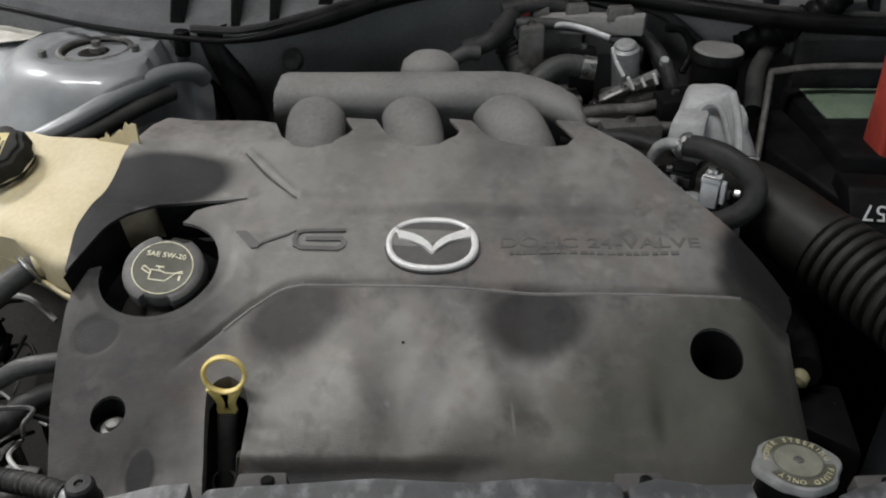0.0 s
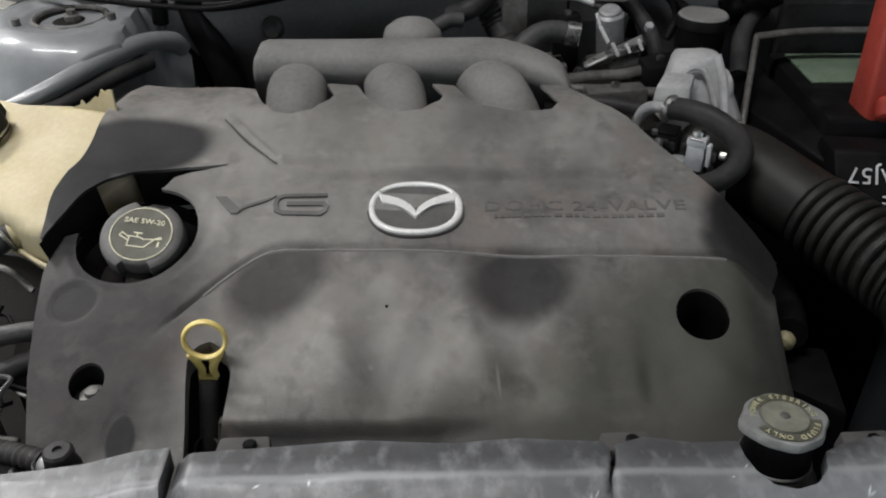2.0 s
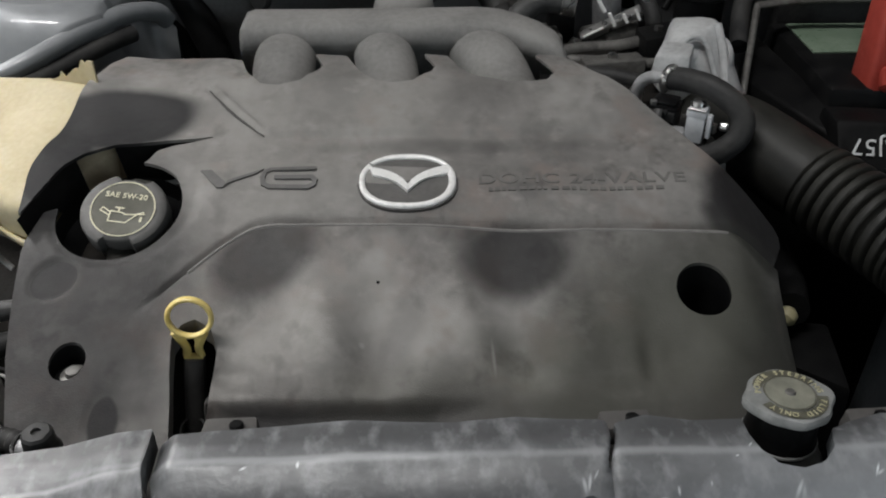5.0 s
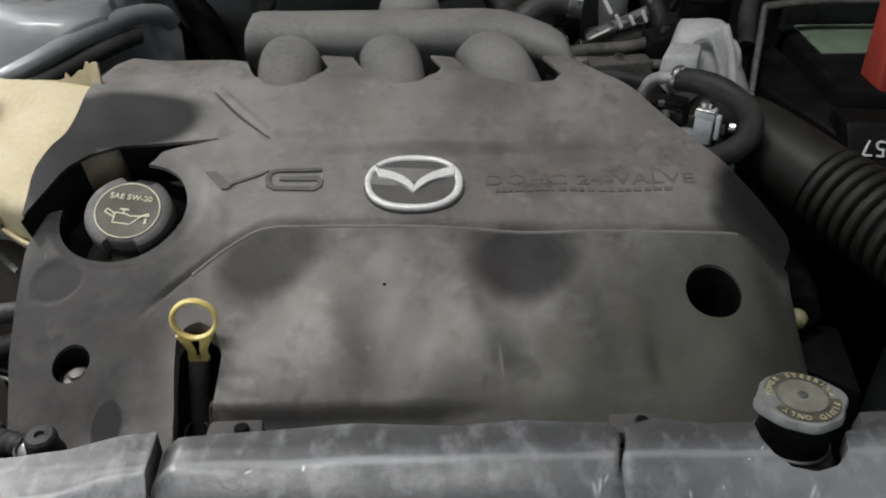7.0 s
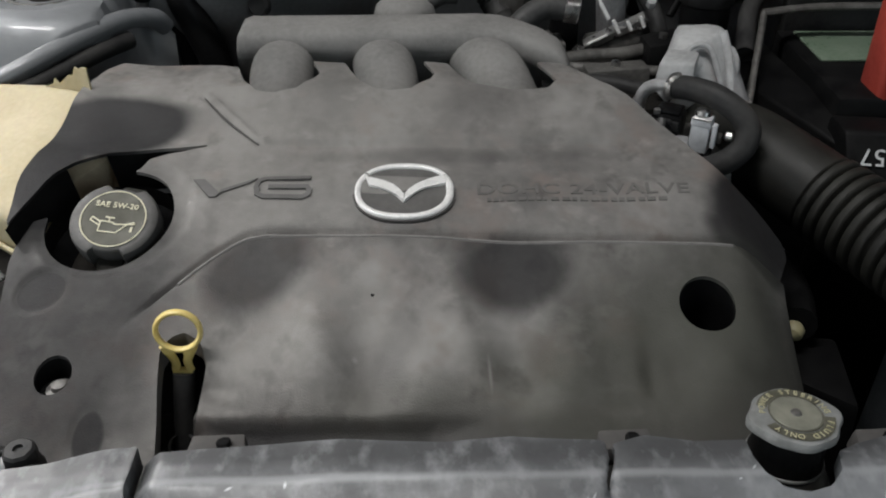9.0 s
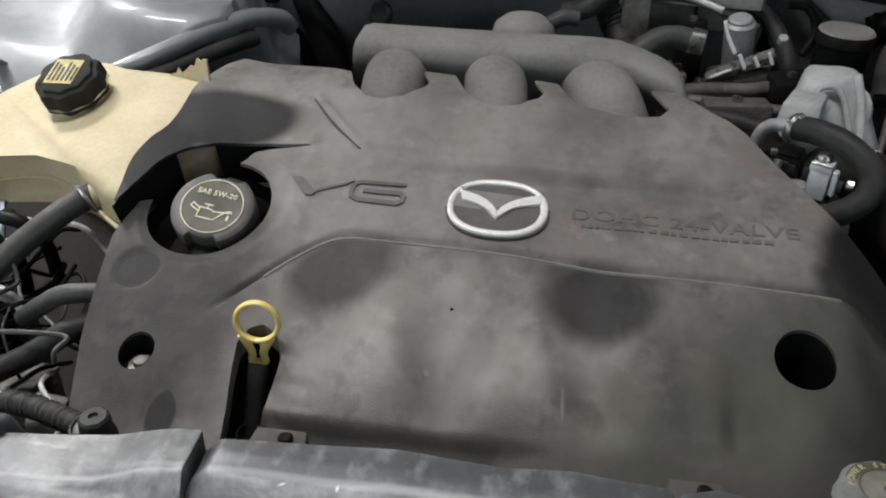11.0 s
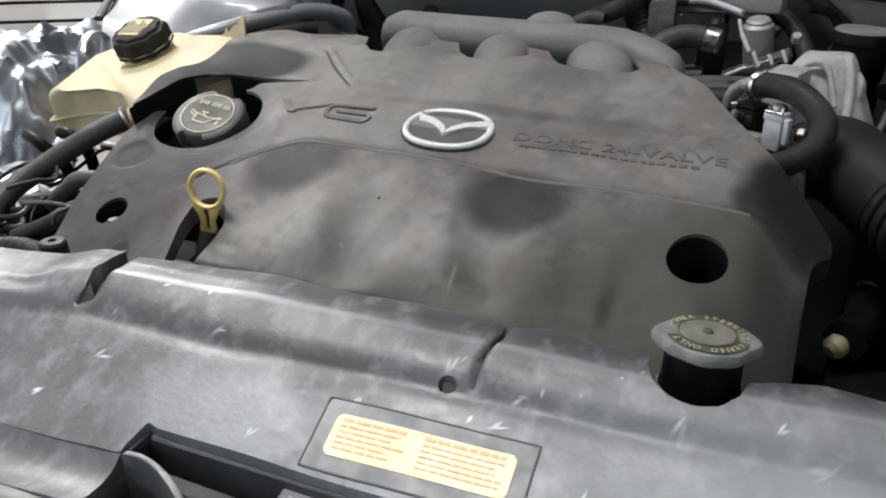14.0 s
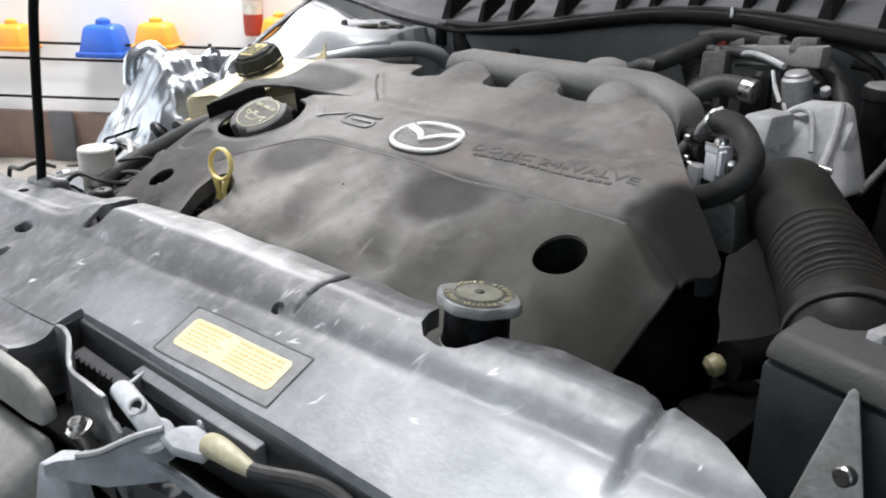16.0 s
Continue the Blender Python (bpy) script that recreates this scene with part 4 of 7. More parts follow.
# ---- engine block below ----
bm = join(box(-0.20, 0.26, 0.385, 0.70, 0.55, 0.770, 0.02), box(-0.16, 0.20, 0.70, 0.86, 0.55, 0.84, 0.02), box(-0.15, -0.05, 0.475, 0.62, 0.75, 0.83, 0.01))
bm = join(bm, hexa([(-0.214, 0.49, 0.80), (-0.12, 0.49, 0.80), (-0.12, 0.63, 0.80), (-0.200, 0.63, 0.80)], [(-0.212, 0.50, 0.848), (-0.12, 0.50, 0.850), (-0.12, 0.625, 0.862), (-0.200, 0.625, 0.860)], 0.004))
thing("engine_block", bm, DARK, "grimy dark engine block under the cover", "engine")

# ---- front panel over the radiator ----
PB = [(-0.55, 0.845), (-0.30, 0.852), (-0.15, 0.858), (0.0, 0.864), (0.25, 0.866), (0.60, 0.866)]
PVX, PVZ = [p[0] for p in PB], [p[1] for p in PB]


SPLIT_Y, SPLIT_X = [0.310, 0.316, 0.324, 0.339, 0.352, 0.370], [-0.1070, -0.1050, -0.1035, -0.1070, -0.1068, -0.1080]
tongue = poly_field([(-0.182, 0.302), (-0.198, 0.265), (-0.1595, 0.2605), (-0.157, 0.304)])


def panel_z(x, y):
    """Crest along the back, a steeper face before it, then a flat apron falling to the front."""
    crest = np.interp(x, PVX, PVZ)
    foot = np.interp(x, [-0.5, -0.16, -0.10, 0.14, 0.6], [0.830, 0.838, 0.846, 0.852, 0.853])
    yc = np.interp(x, [-0.5, -0.30, -0.17, -0.10, 0.0, 0.5], [0.318, 0.322, 0.330, 0.338, 0.341, 0.339])
    yf = np.interp(x, [-0.5, -0.14, -0.09, 0.0, 0.3, 0.5], [0.300, 0.306, 0.314, 0.311, 0.316, 0.316])
    u = np.clip((yc - y) / (yc - yf), 0, 1)
    top = crest - 0.10 * np.abs(y - 0.352)
    face = crest - 0.0012 - (crest - 0.0012 - foot) * (0.45 * u + 0.55 * u ** 2.4)
    apron = foot - 0.44 * (yf - y)
    z = np.where(y > yc, top, np.where(y > yf, face, apron))
    z = z + (0.0010 + 0.0004 * np.sin(x * 47)) * np.exp(-((y - yc) / 0.006) ** 2) - 0.0013 * np.exp(-((y - yf) / 0.0055) ** 2) * sstep(-0.12, -0.08, x)
    # crack across the ridge
    for ax, ay, bx, by, w in ((0.1400, 0.366, 0.1355, 0.318, 0.0018),):
        t = np.clip(((x - ax) * (bx - ax) + (y - ay) * (by - ay)) / ((bx - ax) ** 2 + (by - ay) ** 2), 0, 1)
        jag = 0.0012 * np.sin(y * 165) + 0.0003 * np.sin(y * 1130 + 2)
        z = z - 0.003 * np.exp(-(np.hypot(x - jag - ax - t * (bx - ax), y - ay - t * (by - ay)) / w) ** 2)
    # at the open crack one end stands up with a lip and the other rolls down; the strip beyond falls away
    s = x - np.interp(y, SPLIT_Y, SPLIT_X)
    high = sstep(0.312, 0.328, y)
    z = z - 0.0095 * sstep(0.013, 0.001, s) * (s > 0) * high
    z = z + ((0.0012 * np.exp(-((s + 0.002) / 0.0022) ** 2) - 0.009 * sstep(-0.012, -0.055, s)) * (s <= 0)) * high
    # pad round the fixing hole
    z = z + 0.0006 * sstep(0.016, 0.013, np.hypot((x + 0.172), (y - 0.301) * 1.1))
    # raised tongue before the fixing hole, with a step at its front
    pad = tongue(x, y)
    z = z + 0.0034 * sstep(0.303, 0.262, y) * sstep(-0.0008, 0.0012, pad) - 0.0022 * np.exp(-((pad + 0.001) / 0.0013) ** 2) * sstep(0.306, 0.296, y)
    z = z - 0.0025 * np.exp(-((x + 0.252 + 0.7 * (y - 0.30)) / 0.0022) ** 2) - 0.002 * sstep(0.0, 0.004, -0.252 - x - 0.7 * (y - 0.30))
    # dents and waves of the worn plastic
    z = z + 0.0008 * np.sin(x * 31 + 1.3) * np.sin(y * 53) + 0.0003 * np.sin(x * 83 + y * 40)
    z = z - 0.0045 * np.exp(-((x - 0.356 - 0.0012 * np.sin(y * 210)) / 0.0032) ** 2) * sstep(0.296, 0.312, y)
    return z


PANEL_PLAN = [(-0.62, 0.335), (-0.300, 0.350), (-0.215, 0.358), (-0.187, 0.361), (-0.149, 0.3655), (-0.112, 0.3665), (-0.1060, 0.3650), (-0.0955, 0.3615), (-0.045, 0.3645), (0.0, 0.366), (0.055, 0.363),
              (0.090, 0.367), (0.135, 0.363), (0.1425, 0.360), (0.160, 0.366), (0.185, 0.361), (0.2115, 0.361), (0.2120, 0.350), (0.2155, 0.340), (0.2235, 0.3325), (0.2355, 0.3298), (0.2470, 0.3325), (0.2545, 0.340), (0.2575, 0.352),
              (0.270, 0.358), (0.290, 0.364), (0.325, 0.359), (0.340, 0.358), (0.346, 0.353), (0.360, 0.350), (0.386, 0.339), (0.412, 0.324), (0.60, 0.215), (0.60, 0.20), (0.286, 0.20), (0.276, 0.256), (0.15, 0.2585),
              (-0.008, 0.2615), (-0.0150, 0.2635), (-0.0195, 0.2500), (-0.0195, 0.2465), (-0.150, 0.2455), (-0.172, 0.2480), (-0.198, 0.2600), (-0.235, 0.2745), (-0.30, 0.288), (-0.62, 0.292)]
panel_f = poly_field(PANEL_PLAN)


def panel_field(x, y):
    f = panel_f(x, y)
    for hx, hy, rx, ry in ((-0.172, 0.301, 0.0100, 0.0062), (0.1235, 0.3155, 0.0048, 0.0036), (-0.2435, 0.336, 0.006, 0.004)):
        f = np.minimum(f, (np.hypot((x - hx) / rx, (y - hy) / ry) - 1) * min(rx, ry))
    # torn open cracks
    f = np.minimum(f, np.where(y > 0.313, np.abs(x - 0.0005 - np.interp(y, SPLIT_Y, SPLIT_X)) - 0.0004 - 0.0011 * sstep(0.313, 0.330, y), 1.0))
    for ax, ay, bx, by, w0, w1 in ((0.1410, 0.370, 0.1345, 0.318, 0.0022, 0.0003),):
        t = np.clip(((x - ax) * (bx - ax) + (y - ay) * (by - ay)) / ((bx - ax) ** 2 + (by - ay) ** 2), 0, 1)
        jag = 0.0012 * np.sin(y * 165) + 0.0003 * np.sin(y * 1130 + 2)
        f = np.minimum(f, np.hypot(x - jag - ax - t * (bx - ax), y - ay - t * (by - ay)) - w0 - (w1 - w0) * t)
    return f


def zp(x, y):
    return float(panel_z(np.array([x]), np.array([y]))[0])


panel = empty("radiator_cover", (0, 0.3, 0.85), "scuffed grey plastic radiator cover with cracks", "radiator cover")
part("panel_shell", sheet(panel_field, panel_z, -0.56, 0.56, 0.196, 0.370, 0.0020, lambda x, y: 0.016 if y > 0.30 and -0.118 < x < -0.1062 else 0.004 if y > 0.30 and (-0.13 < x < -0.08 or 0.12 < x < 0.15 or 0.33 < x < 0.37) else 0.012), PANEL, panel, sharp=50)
LX, LY = 0.1215, 0.2815


def laid(name, x0, x1, y0, y1, lift, material, label, step=0.003, cut=0.0001):
    """A thin sticker that follows the panel."""
    f = poly_field([(LX + x, LY + y) for x, y in ((x0 + cut, y0), (x1 - cut, y0), (x1, y0 + cut), (x1, y1 - cut), (x1 - cut, y1), (x0 + cut, y1), (x0, y1 - cut), (x0, y0 + cut))])
    return part(name, sheet(f, lambda x, y: panel_z(x, y) + lift, LX + x0 - 0.003, LX + x1 + 0.003, LY + y0 - 0.003, LY + y1 + 0.003, step, lift), material, panel, label)


laid("label_film", -0.0512, 0.0538, -0.0185, 0.0150, 0.0004, FILM, "grey clear film round the warning label")
for x0, x1, y0, y1 in ((-0.0518, -0.0510, -0.0189, 0.0154), (0.0536, 0.0544, -0.0189, 0.0154), (-0.0510, 0.0536, -0.0190, -0.0183), (-0.0510, 0.0536, 0.0148, 0.0155)):
    laid("film_edge", x0, x1, y0, y1, 0.0007, OLIVEGREY, "dirt line round the film", 0.0006)
laid("warning_label", -0.0435, 0.0460, -0.0112, 0.0085, 0.0008, LABEL, "orange-yellow printed warning label", 0.0012, 0.0022)
random.seed(11)
ink = bm_new()
for row in range(6):
    for x0, x1 in ((-0.040, -0.002), (0.002, 0.043)):
        y = 0.0052 - row * 0.0026
        end = x1 - random.uniform(0, 0.012)
        px = x0
        while px < end:
            w = random.uniform(0.003, 0.008)
            ink = join(ink, box(LX + px, LX + min(px + w, end), LY + y, LY + y + (0.0008 if row else 0.0015), 0.0006, 0.0011))
            px += w + 0.0011
part("label_print", drape(ink, panel_z), LABELINK, panel, "rows of small faded print")

# slot at the panel's front with its walls


def plate(points, down, bevel=0.001):
    """A flat piece through (x, y, z) corners with its thickness below."""
    return hexa([(x, y, z - down) for x, y, z in points], points, bevel, 1)


slot = empty("latch_slot", (0.1, 0.235, 0.80), "deep dark plastic slot for the bonnet latch", "slot")
part("back_wall", hexa([(-0.016, 0.258, 0.74), (0.28, 0.256, 0.74), (0.28, 0.262, 0.74), (-0.016, 0.263, 0.74)],
                       [(-0.012, 0.2595, 0.8215), (0.278, 0.2555, 0.8195), (0.278, 0.2615, 0.8205), (-0.012, 0.2640, 0.8225)], 0.001, 1), SLOTBLACK, slot)
part("shelf", hexa([(-0.01, 0.221, 0.760), (0.28, 0.221, 0.760), (0.28, 0.258, 0.760), (-0.01, 0.258, 0.760)],
                   [(-0.01, 0.221, 0.766), (0.28, 0.221, 0.766), (0.28, 0.258, 0.770), (-0.01, 0.258, 0.770)], 0.001, 1), BLACK, slot)
part("inner_ledge", hexa([(-0.010, 0.2490, 0.770), (0.070, 0.2490, 0.770), (0.070, 0.2580, 0.770), (-0.010, 0.2585, 0.770)],
                         [(-0.010, 0.2500, 0.8010), (0.070, 0.2490, 0.7985), (0.070, 0.2580, 0.8005), (-0.010, 0.2590, 0.8035)], 0.001, 1), SLOTBLACK, slot)
for k in range(11):
    tx0 = -0.004 + k * 0.0066
    part("ledge_tooth", hexa([(tx0, 0.2478, 0.786), (tx0 + 0.0026, 0.2478, 0.786), (tx0 + 0.0026, 0.2502, 0.786), (tx0, 0.2502, 0.786)],
                             [(tx0, 0.2488, 0.8000), (tx0 + 0.0026, 0.2488, 0.8000), (tx0 + 0.0026, 0.2512, 0.8012), (tx0, 0.2512, 0.8012)]), SLOTBLACK, slot)
part("side_wall", hexa([(-0.021, 0.247, 0.745), (-0.017, 0.247, 0.745), (-0.013, 0.2655, 0.745), (-0.017, 0.2655, 0.745)], [(-0.0205, 0.247, 0.8175), (-0.0175, 0.247, 0.8175), (-0.0135, 0.2645, 0.8230), (-0.0165, 0.2645, 0.8230)], 0.0005, 1), SLOTBLACK, slot)
part("front_wall", wall(spline([(-0.0165, 0.2462, 0.8215), (-0.0060, 0.2456, 0.8232), (0.0060, 0.2425, 0.8228), (0.0180, 0.2365, 0.8215), (0.0310, 0.2292, 0.8200), (0.0440, 0.2246, 0.8190), (0.0630, 0.2238, 0.8182), (0.0815, 0.2233, 0.8172)], 4), 0.0030, 0.745), PANEL, slot)
part("front_step", wall([(0.0822, 0.2230, 0.8165), (0.0850, 0.2222, 0.8120), (0.0914, 0.2205, 0.8085), (0.0960, 0.2192, 0.8105), (0.1060, 0.2160, 0.8130), (0.1143, 0.2137, 0.8128), (0.1165, 0.2130, 0.8060)], 0.0030, 0.760), PANEL, slot)
part("back_ledge", hexa([(0.064, 0.2520, 0.8020), (0.182, 0.2495, 0.8010), (0.182, 0.2570, 0.8010), (0.064, 0.2590, 0.8020)],
                        [(0.064, 0.2505, 0.8150), (0.182, 0.2485, 0.8140), (0.182, 0.2560, 0.8155), (0.064, 0.2585, 0.8165)], 0.0012, 2), PANEL, slot)
lip_back = [(-0.152, 0.2455), (-0.13, 0.2457), (-0.10, 0.2460), (-0.06, 0.2462), (-0.0195, 0.2465)]
lip = bmesh.new()
rows = [[lip.verts.new((x, y + dy, zp(min(x, -0.02), y) - dz)) for x, y in lip_back] for dy, dz in ((0.004, 0.003), (-0.0005, 0.0008), (-0.0030, 0.0032), (-0.0075, 0.0062), (-0.0150, 0.0078), (-0.0240, 0.0072), (-0.0310, 0.0052), (-0.0322, 0.0075), (-0.0322, 0.050), (0.003, 0.050), (0.004, 0.003))]
for p, q in zip(rows, rows[1:]):
    for i in range(len(lip_back) - 1):
        lip.faces.new((p[i], p[i + 1], q[i + 1], q[i]))
lip.faces.new([row[-1] for row in rows[:-1]])
part("front_lip", lip, PANEL, panel, sharp=50)

# ---- power steering reservoir ----
PS = Matrix.Translation((0.2360, 0.3645, 0.8790)) @ pose(0, 0, 0, -4, 0, 0)
ps = empty("power_steering_reservoir", PS, "chalky grey cap on a black power steering reservoir", "reservoir")
bm = lathe([(0, 0.0012), (0.0125, 0.0014), (0.0140, 0.0010), (0.0190, 0.0006), (0.0212, -0.0002), (0.0222, -0.0022), (0.0220, -0.0050), (0.0208, -0.0062), (0, -0.0062)], 96)
for v in bm.verts:
    turn = math.atan2(v.co.y, v.co.x)
    ear = abs(math.cos(turn - radians(10))) ** 14
    k = 1 + (0.155 * ear + 0.020 * math.cos(8 * turn)) * min(1, max(0, (math.hypot(v.co.x, v.co.y) - 0.0160) / 0.005))
    v.co.x, v.co.y = v.co.x * k, v.co.y * k
part("cap", move(bm, PS), CAPGREY, ps)
part("cap_disc", move(lathe([(0, 0.0019), (0.0126, 0.0019), (0.0132, 0.0012)], 48), PS), CAPTOP, ps, "olive dusty cap centre")
part("cap_boss", move(lathe([(0, 0.0030), (0.0022, 0.0029), (0.0030, 0.0018)], 20), PS), ALUDARK, ps)
part("neck_rim", move(ring((0, 0, -0.0285), Matrix.Identity(4), 0.0196, 0.0010, 48, 8, 1.2), PS), CAPGREY, ps, "pale moulded rim")
part("bottle_shoulder", move(lathe([(0.0190, -0.031), (0.0222, -0.0345), (0.0258, -0.041), (0.0266, -0.052), (0.0266, -0.20)], 40), PS), BOTTLE, ps, "dirty translucent bottle shoulder")
part("reservoir_neck", move(lathe([(0.0184, -0.0058), (0.0186, -0.024), (0.0196, -0.026), (0.0196, -0.0300), (0.0188, -0.033), (0.0235, -0.06), (0.0235, -0.33)], 48), PS), BLACK, ps, "glossy black reservoir neck")


def arc_text(text, radius, size, mid, depth=0.0002, flip=False):
    """Print that runs round a circle."""
    out = bm_new()
    stepa = size * 0.82 / radius
    n = len(text)
    for i, ch in enumerate(text):
        if ch == " ":
            continue
        a = mid + (-(i - (n - 1) / 2) if not flip else (i - (n - 1) / 2)) * stepa
        m = Matrix.Rotation(a, 4, "Z") @ Matrix.Translation((radius, 0, 0)) @ Matrix.Rotation(math.radians(-90 if not flip else 90), 4, "Z")
        out = join(out, letters(ch, size, depth, m))
    return out


for a0, a1 in ((28, 158), (-155, -8)):
    olive = bmesh.new()
    n = 24
    vs = [[olive.verts.new((r * math.cos(radians(a0 + (a1 - a0) * i / n)), r * math.sin(radians(a0 + (a1 - a0) * i / n)), 0.0010)) for r in (0.0142, 0.0196)] for i in range(n + 1)]
    for p, q in zip(vs, vs[1:]):
        olive.faces.new((p[0], p[1], q[1], q[0]))
    part("print_band", move(olive, PS), OLIVE, ps, "olive band under the cap print")
part("cap_print", move(arc_text("POWER STEERING", 0.0168, 0.0046, math.radians(90), 0.0003), PS @ pose(0, 0, 0.0012)), CAPINK, ps, "worn cream cap print")
part("cap_print", move(arc_text("FLUID ONLY", 0.0168, 0.0046, math.radians(-82), 0.0003), PS @ pose(0, 0, 0.0012)), CAPINK, ps, "worn cream cap print")
part("cap_print_line", move(ring((0, 0, 0.0016), Matrix.Identity(4), 0.0136, 0.0004, 48, 6, 0.6), PS), OLIVE, ps)

# ---- coolant tank ----
def tank_z(x, y):
    return 0.876 + 0.24 * (x + 0.356) + 0.24 * (y - 0.624)


TANK_PLAN = [(-0.434, 0.627), (-0.40, 0.631), (-0.345, 0.622), (-0.300, 0.592), (-0.262, 0.560), (-0.242, 0.549), (-0.228, 0.572), (-0.222, 0.64), (-0.221, 0.680), (-0.226, 0.686), (-0.267, 0.702), (-0.318, 0.722), (-0.345, 0.738), (-0.395, 0.760), (-0.452, 0.722)]
tank = empty("coolant_tank", (-0.33, 0.66, 0.84), "yellowed translucent plastic coolant expansion tank", "tank")
bm = hexa([(x * 0.985 - 0.005, y + 0.008 if y < 0.65 else y - 0.004, tank_z(x, y) - 0.048) for x, y in TANK_PLAN], [(x, y, tank_z(x, y)) for x, y in TANK_PLAN], 0.009, 3)
part("tank_body", bm, TANK, tank, sharp=60)
seam = [(x * 0.994 - 0.0025, y + 0.0030 if y < 0.65 else y - 0.003, tank_z(x, y) - 0.030) for x, y in TANK_PLAN]
part("weld_seam", tube(seam + seam[:1], 0.0018, 8, 3), TANK, tank)
rag = [(-0.268, 0.7010, 0.9150), (-0.262, 0.6985, 0.9180), (-0.2565, 0.6960, 0.9205), (-0.2544, 0.6947, 0.9255), (-0.2510, 0.6932, 0.9215), (-0.2455, 0.6912, 0.9260), (-0.2410, 0.6897, 0.9300), (-0.2365, 0.6880, 0.9305), (-0.2325, 0.6862, 0.9385), (-0.2290, 0.6840, 0.9370), (-0.2250, 0.6805, 0.9405), (-0.2190, 0.6750, 0.9420)]
bm = wall(rag, 0.0014, 0.895, 0)
part("torn_edge", bm, TANK, tank, "torn brittle upper edge")
TM = Matrix.Translation((-0.3440, 0.6835, 0.9005)) @ pose(0, 0, 0, 22, -6, 0)
part("tank_neck", move(lathe([(0.026, -0.02), (0.026, 0.006), (0.030, 0.006)], 32), TM), TANK, tank)
cap = part("tank_cap", move(lathe([(0, 0.0235), (0.019, 0.0235), (0.0220, 0.0225), (0.0230, 0.020), (0.0262, 0.019), (0.0280, 0.016), (0.0285, 0.002), (0.027, 0.0), (0.0, 0.0)], 96, 9, 0.045), TM), CAPBLACK, tank, "knobbed black screw cap")
part("cap_label", move(box(-0.013, 0.013, -0.014, 0.014, 0.0236, 0.0242), TM @ pose(0, 0, 0, 0, 0, -5)), YINK, cap, "worn yellow cap label")
bm = bm_new()
for i in range(6):
    bm = join(bm, box(-0.011 + i * 0.0042, -0.009 + i * 0.0042, -0.011, 0.011 - (i % 3) * 0.003, 0.0242, 0.0245))
part("cap_label_print", move(bm, TM @ pose(0, 0, 0, 0, 0, -5)), BLACK, cap)

# ---- bonnet prop rod, rubber stop and knob on the panel ----
prop = empty("prop_rod", (-0.247, 0.356, 0.845), "thin black steel bonnet prop rod in a rubber socket", "prop rod")
part("rod", tube([(-0.2500, 0.3545, 0.838), (-0.2450, 0.356, 0.87), (-0.2350, 0.359, 0.95), (-0.2240, 0.362, 1.01), (-0.2060, 0.368, 1.06), (-0.150, 0.45, 1.40), (-0.08, 0.72, 1.845)], 0.0042, 12), BLACK, prop)
part("rubber_socket", hexa([(-0.275, 0.346, 0.815), (-0.215, 0.348, 0.815), (-0.213, 0.374, 0.815), (-0.272, 0.374, 0.815)],
                           [(-0.268, 0.349, 0.850), (-0.224, 0.351, 0.853), (-0.222, 0.368, 0.853), (-0.266, 0.368, 0.850)], 0.006, 3), PANEL, prop)
stop = empty("rubber_stop", (-0.1775, 0.3735, 0.78), "black rubber bonnet stop knob on the panel", "stop")
part("stop_base", move(lathe([(0.0080, -0.060), (0.0080, -0.014), (0.0105, -0.012), (0.0108, -0.004), (0.0092, 0.0), (0.0086, 0.002)], 24), pose(-0.1775, 0.3735, 0.8395)), RUBBER, stop)
part("stop_knob", move(lathe([(0.0086, 0.0), (0.0090, 0.003), (0.0086, 0.009), (0.0072, 0.0105), (0.0028, 0.0108), (0.0024, 0.009), (0, 0.009)], 24, 8, 0.03), pose(-0.1775, 0.3735, 0.8395)), RUBBER, stop)
for cx, cy in ((-0.070, 0.370), (0.153, 0.371), (0.295, 0.370)):
    clip = empty("panel_clip", (cx, cy, 0.86), "small dark retaining clip behind the panel", "clip", "clips along the panel")
    part("clip_tab", hexa([(cx - 0.017, cy - 0.004, 0.838), (cx + 0.016, cy - 0.004, 0.838), (cx + 0.015, cy + 0.013, 0.838), (cx - 0.015, cy + 0.011, 0.838)], [(cx - 0.016, cy - 0.003, 0.851), (cx + 0.017, cy - 0.003, 0.850), (cx + 0.014, cy + 0.012, 0.851), (cx - 0.014, cy + 0.010, 0.852)], 0.0015), CLEAN, clip)
    part("clip_head", move(lathe([(0.0042, 0), (0.0042, 0.002), (0.003, 0.003), (0, 0.003)], 14), pose(cx + 0.004, cy + 0.004, 0.8505)), BLACK, clip)

# ---- body round the bay ----
def wing_z(x, y):
    """Silver inner wing with the strut tower's dome."""
    r = np.hypot(x + 0.327, (y - 0.880) * 0.95)
    base = 0.895 + 0.03 * sstep(0.80, 1.0, y) - 0.06 * sstep(0.80, 0.70, y) + 0.02 * sstep(-0.45, -0.6, x)
    z = base + (0.937 - base) * sstep(0.125, 0.070, r)
    z = z - 0.006 * sstep(0.041, 0.037, r) + 0.0025 * np.exp(-((r - 0.062) / 0.004) ** 2)
    z = z - 0.10 * sstep(-0.262, -0.240, x) * sstep(0.925, 0.895, y)
    return z + 0.0015 * np.sin(x * 40) * np.sin(y * 37)


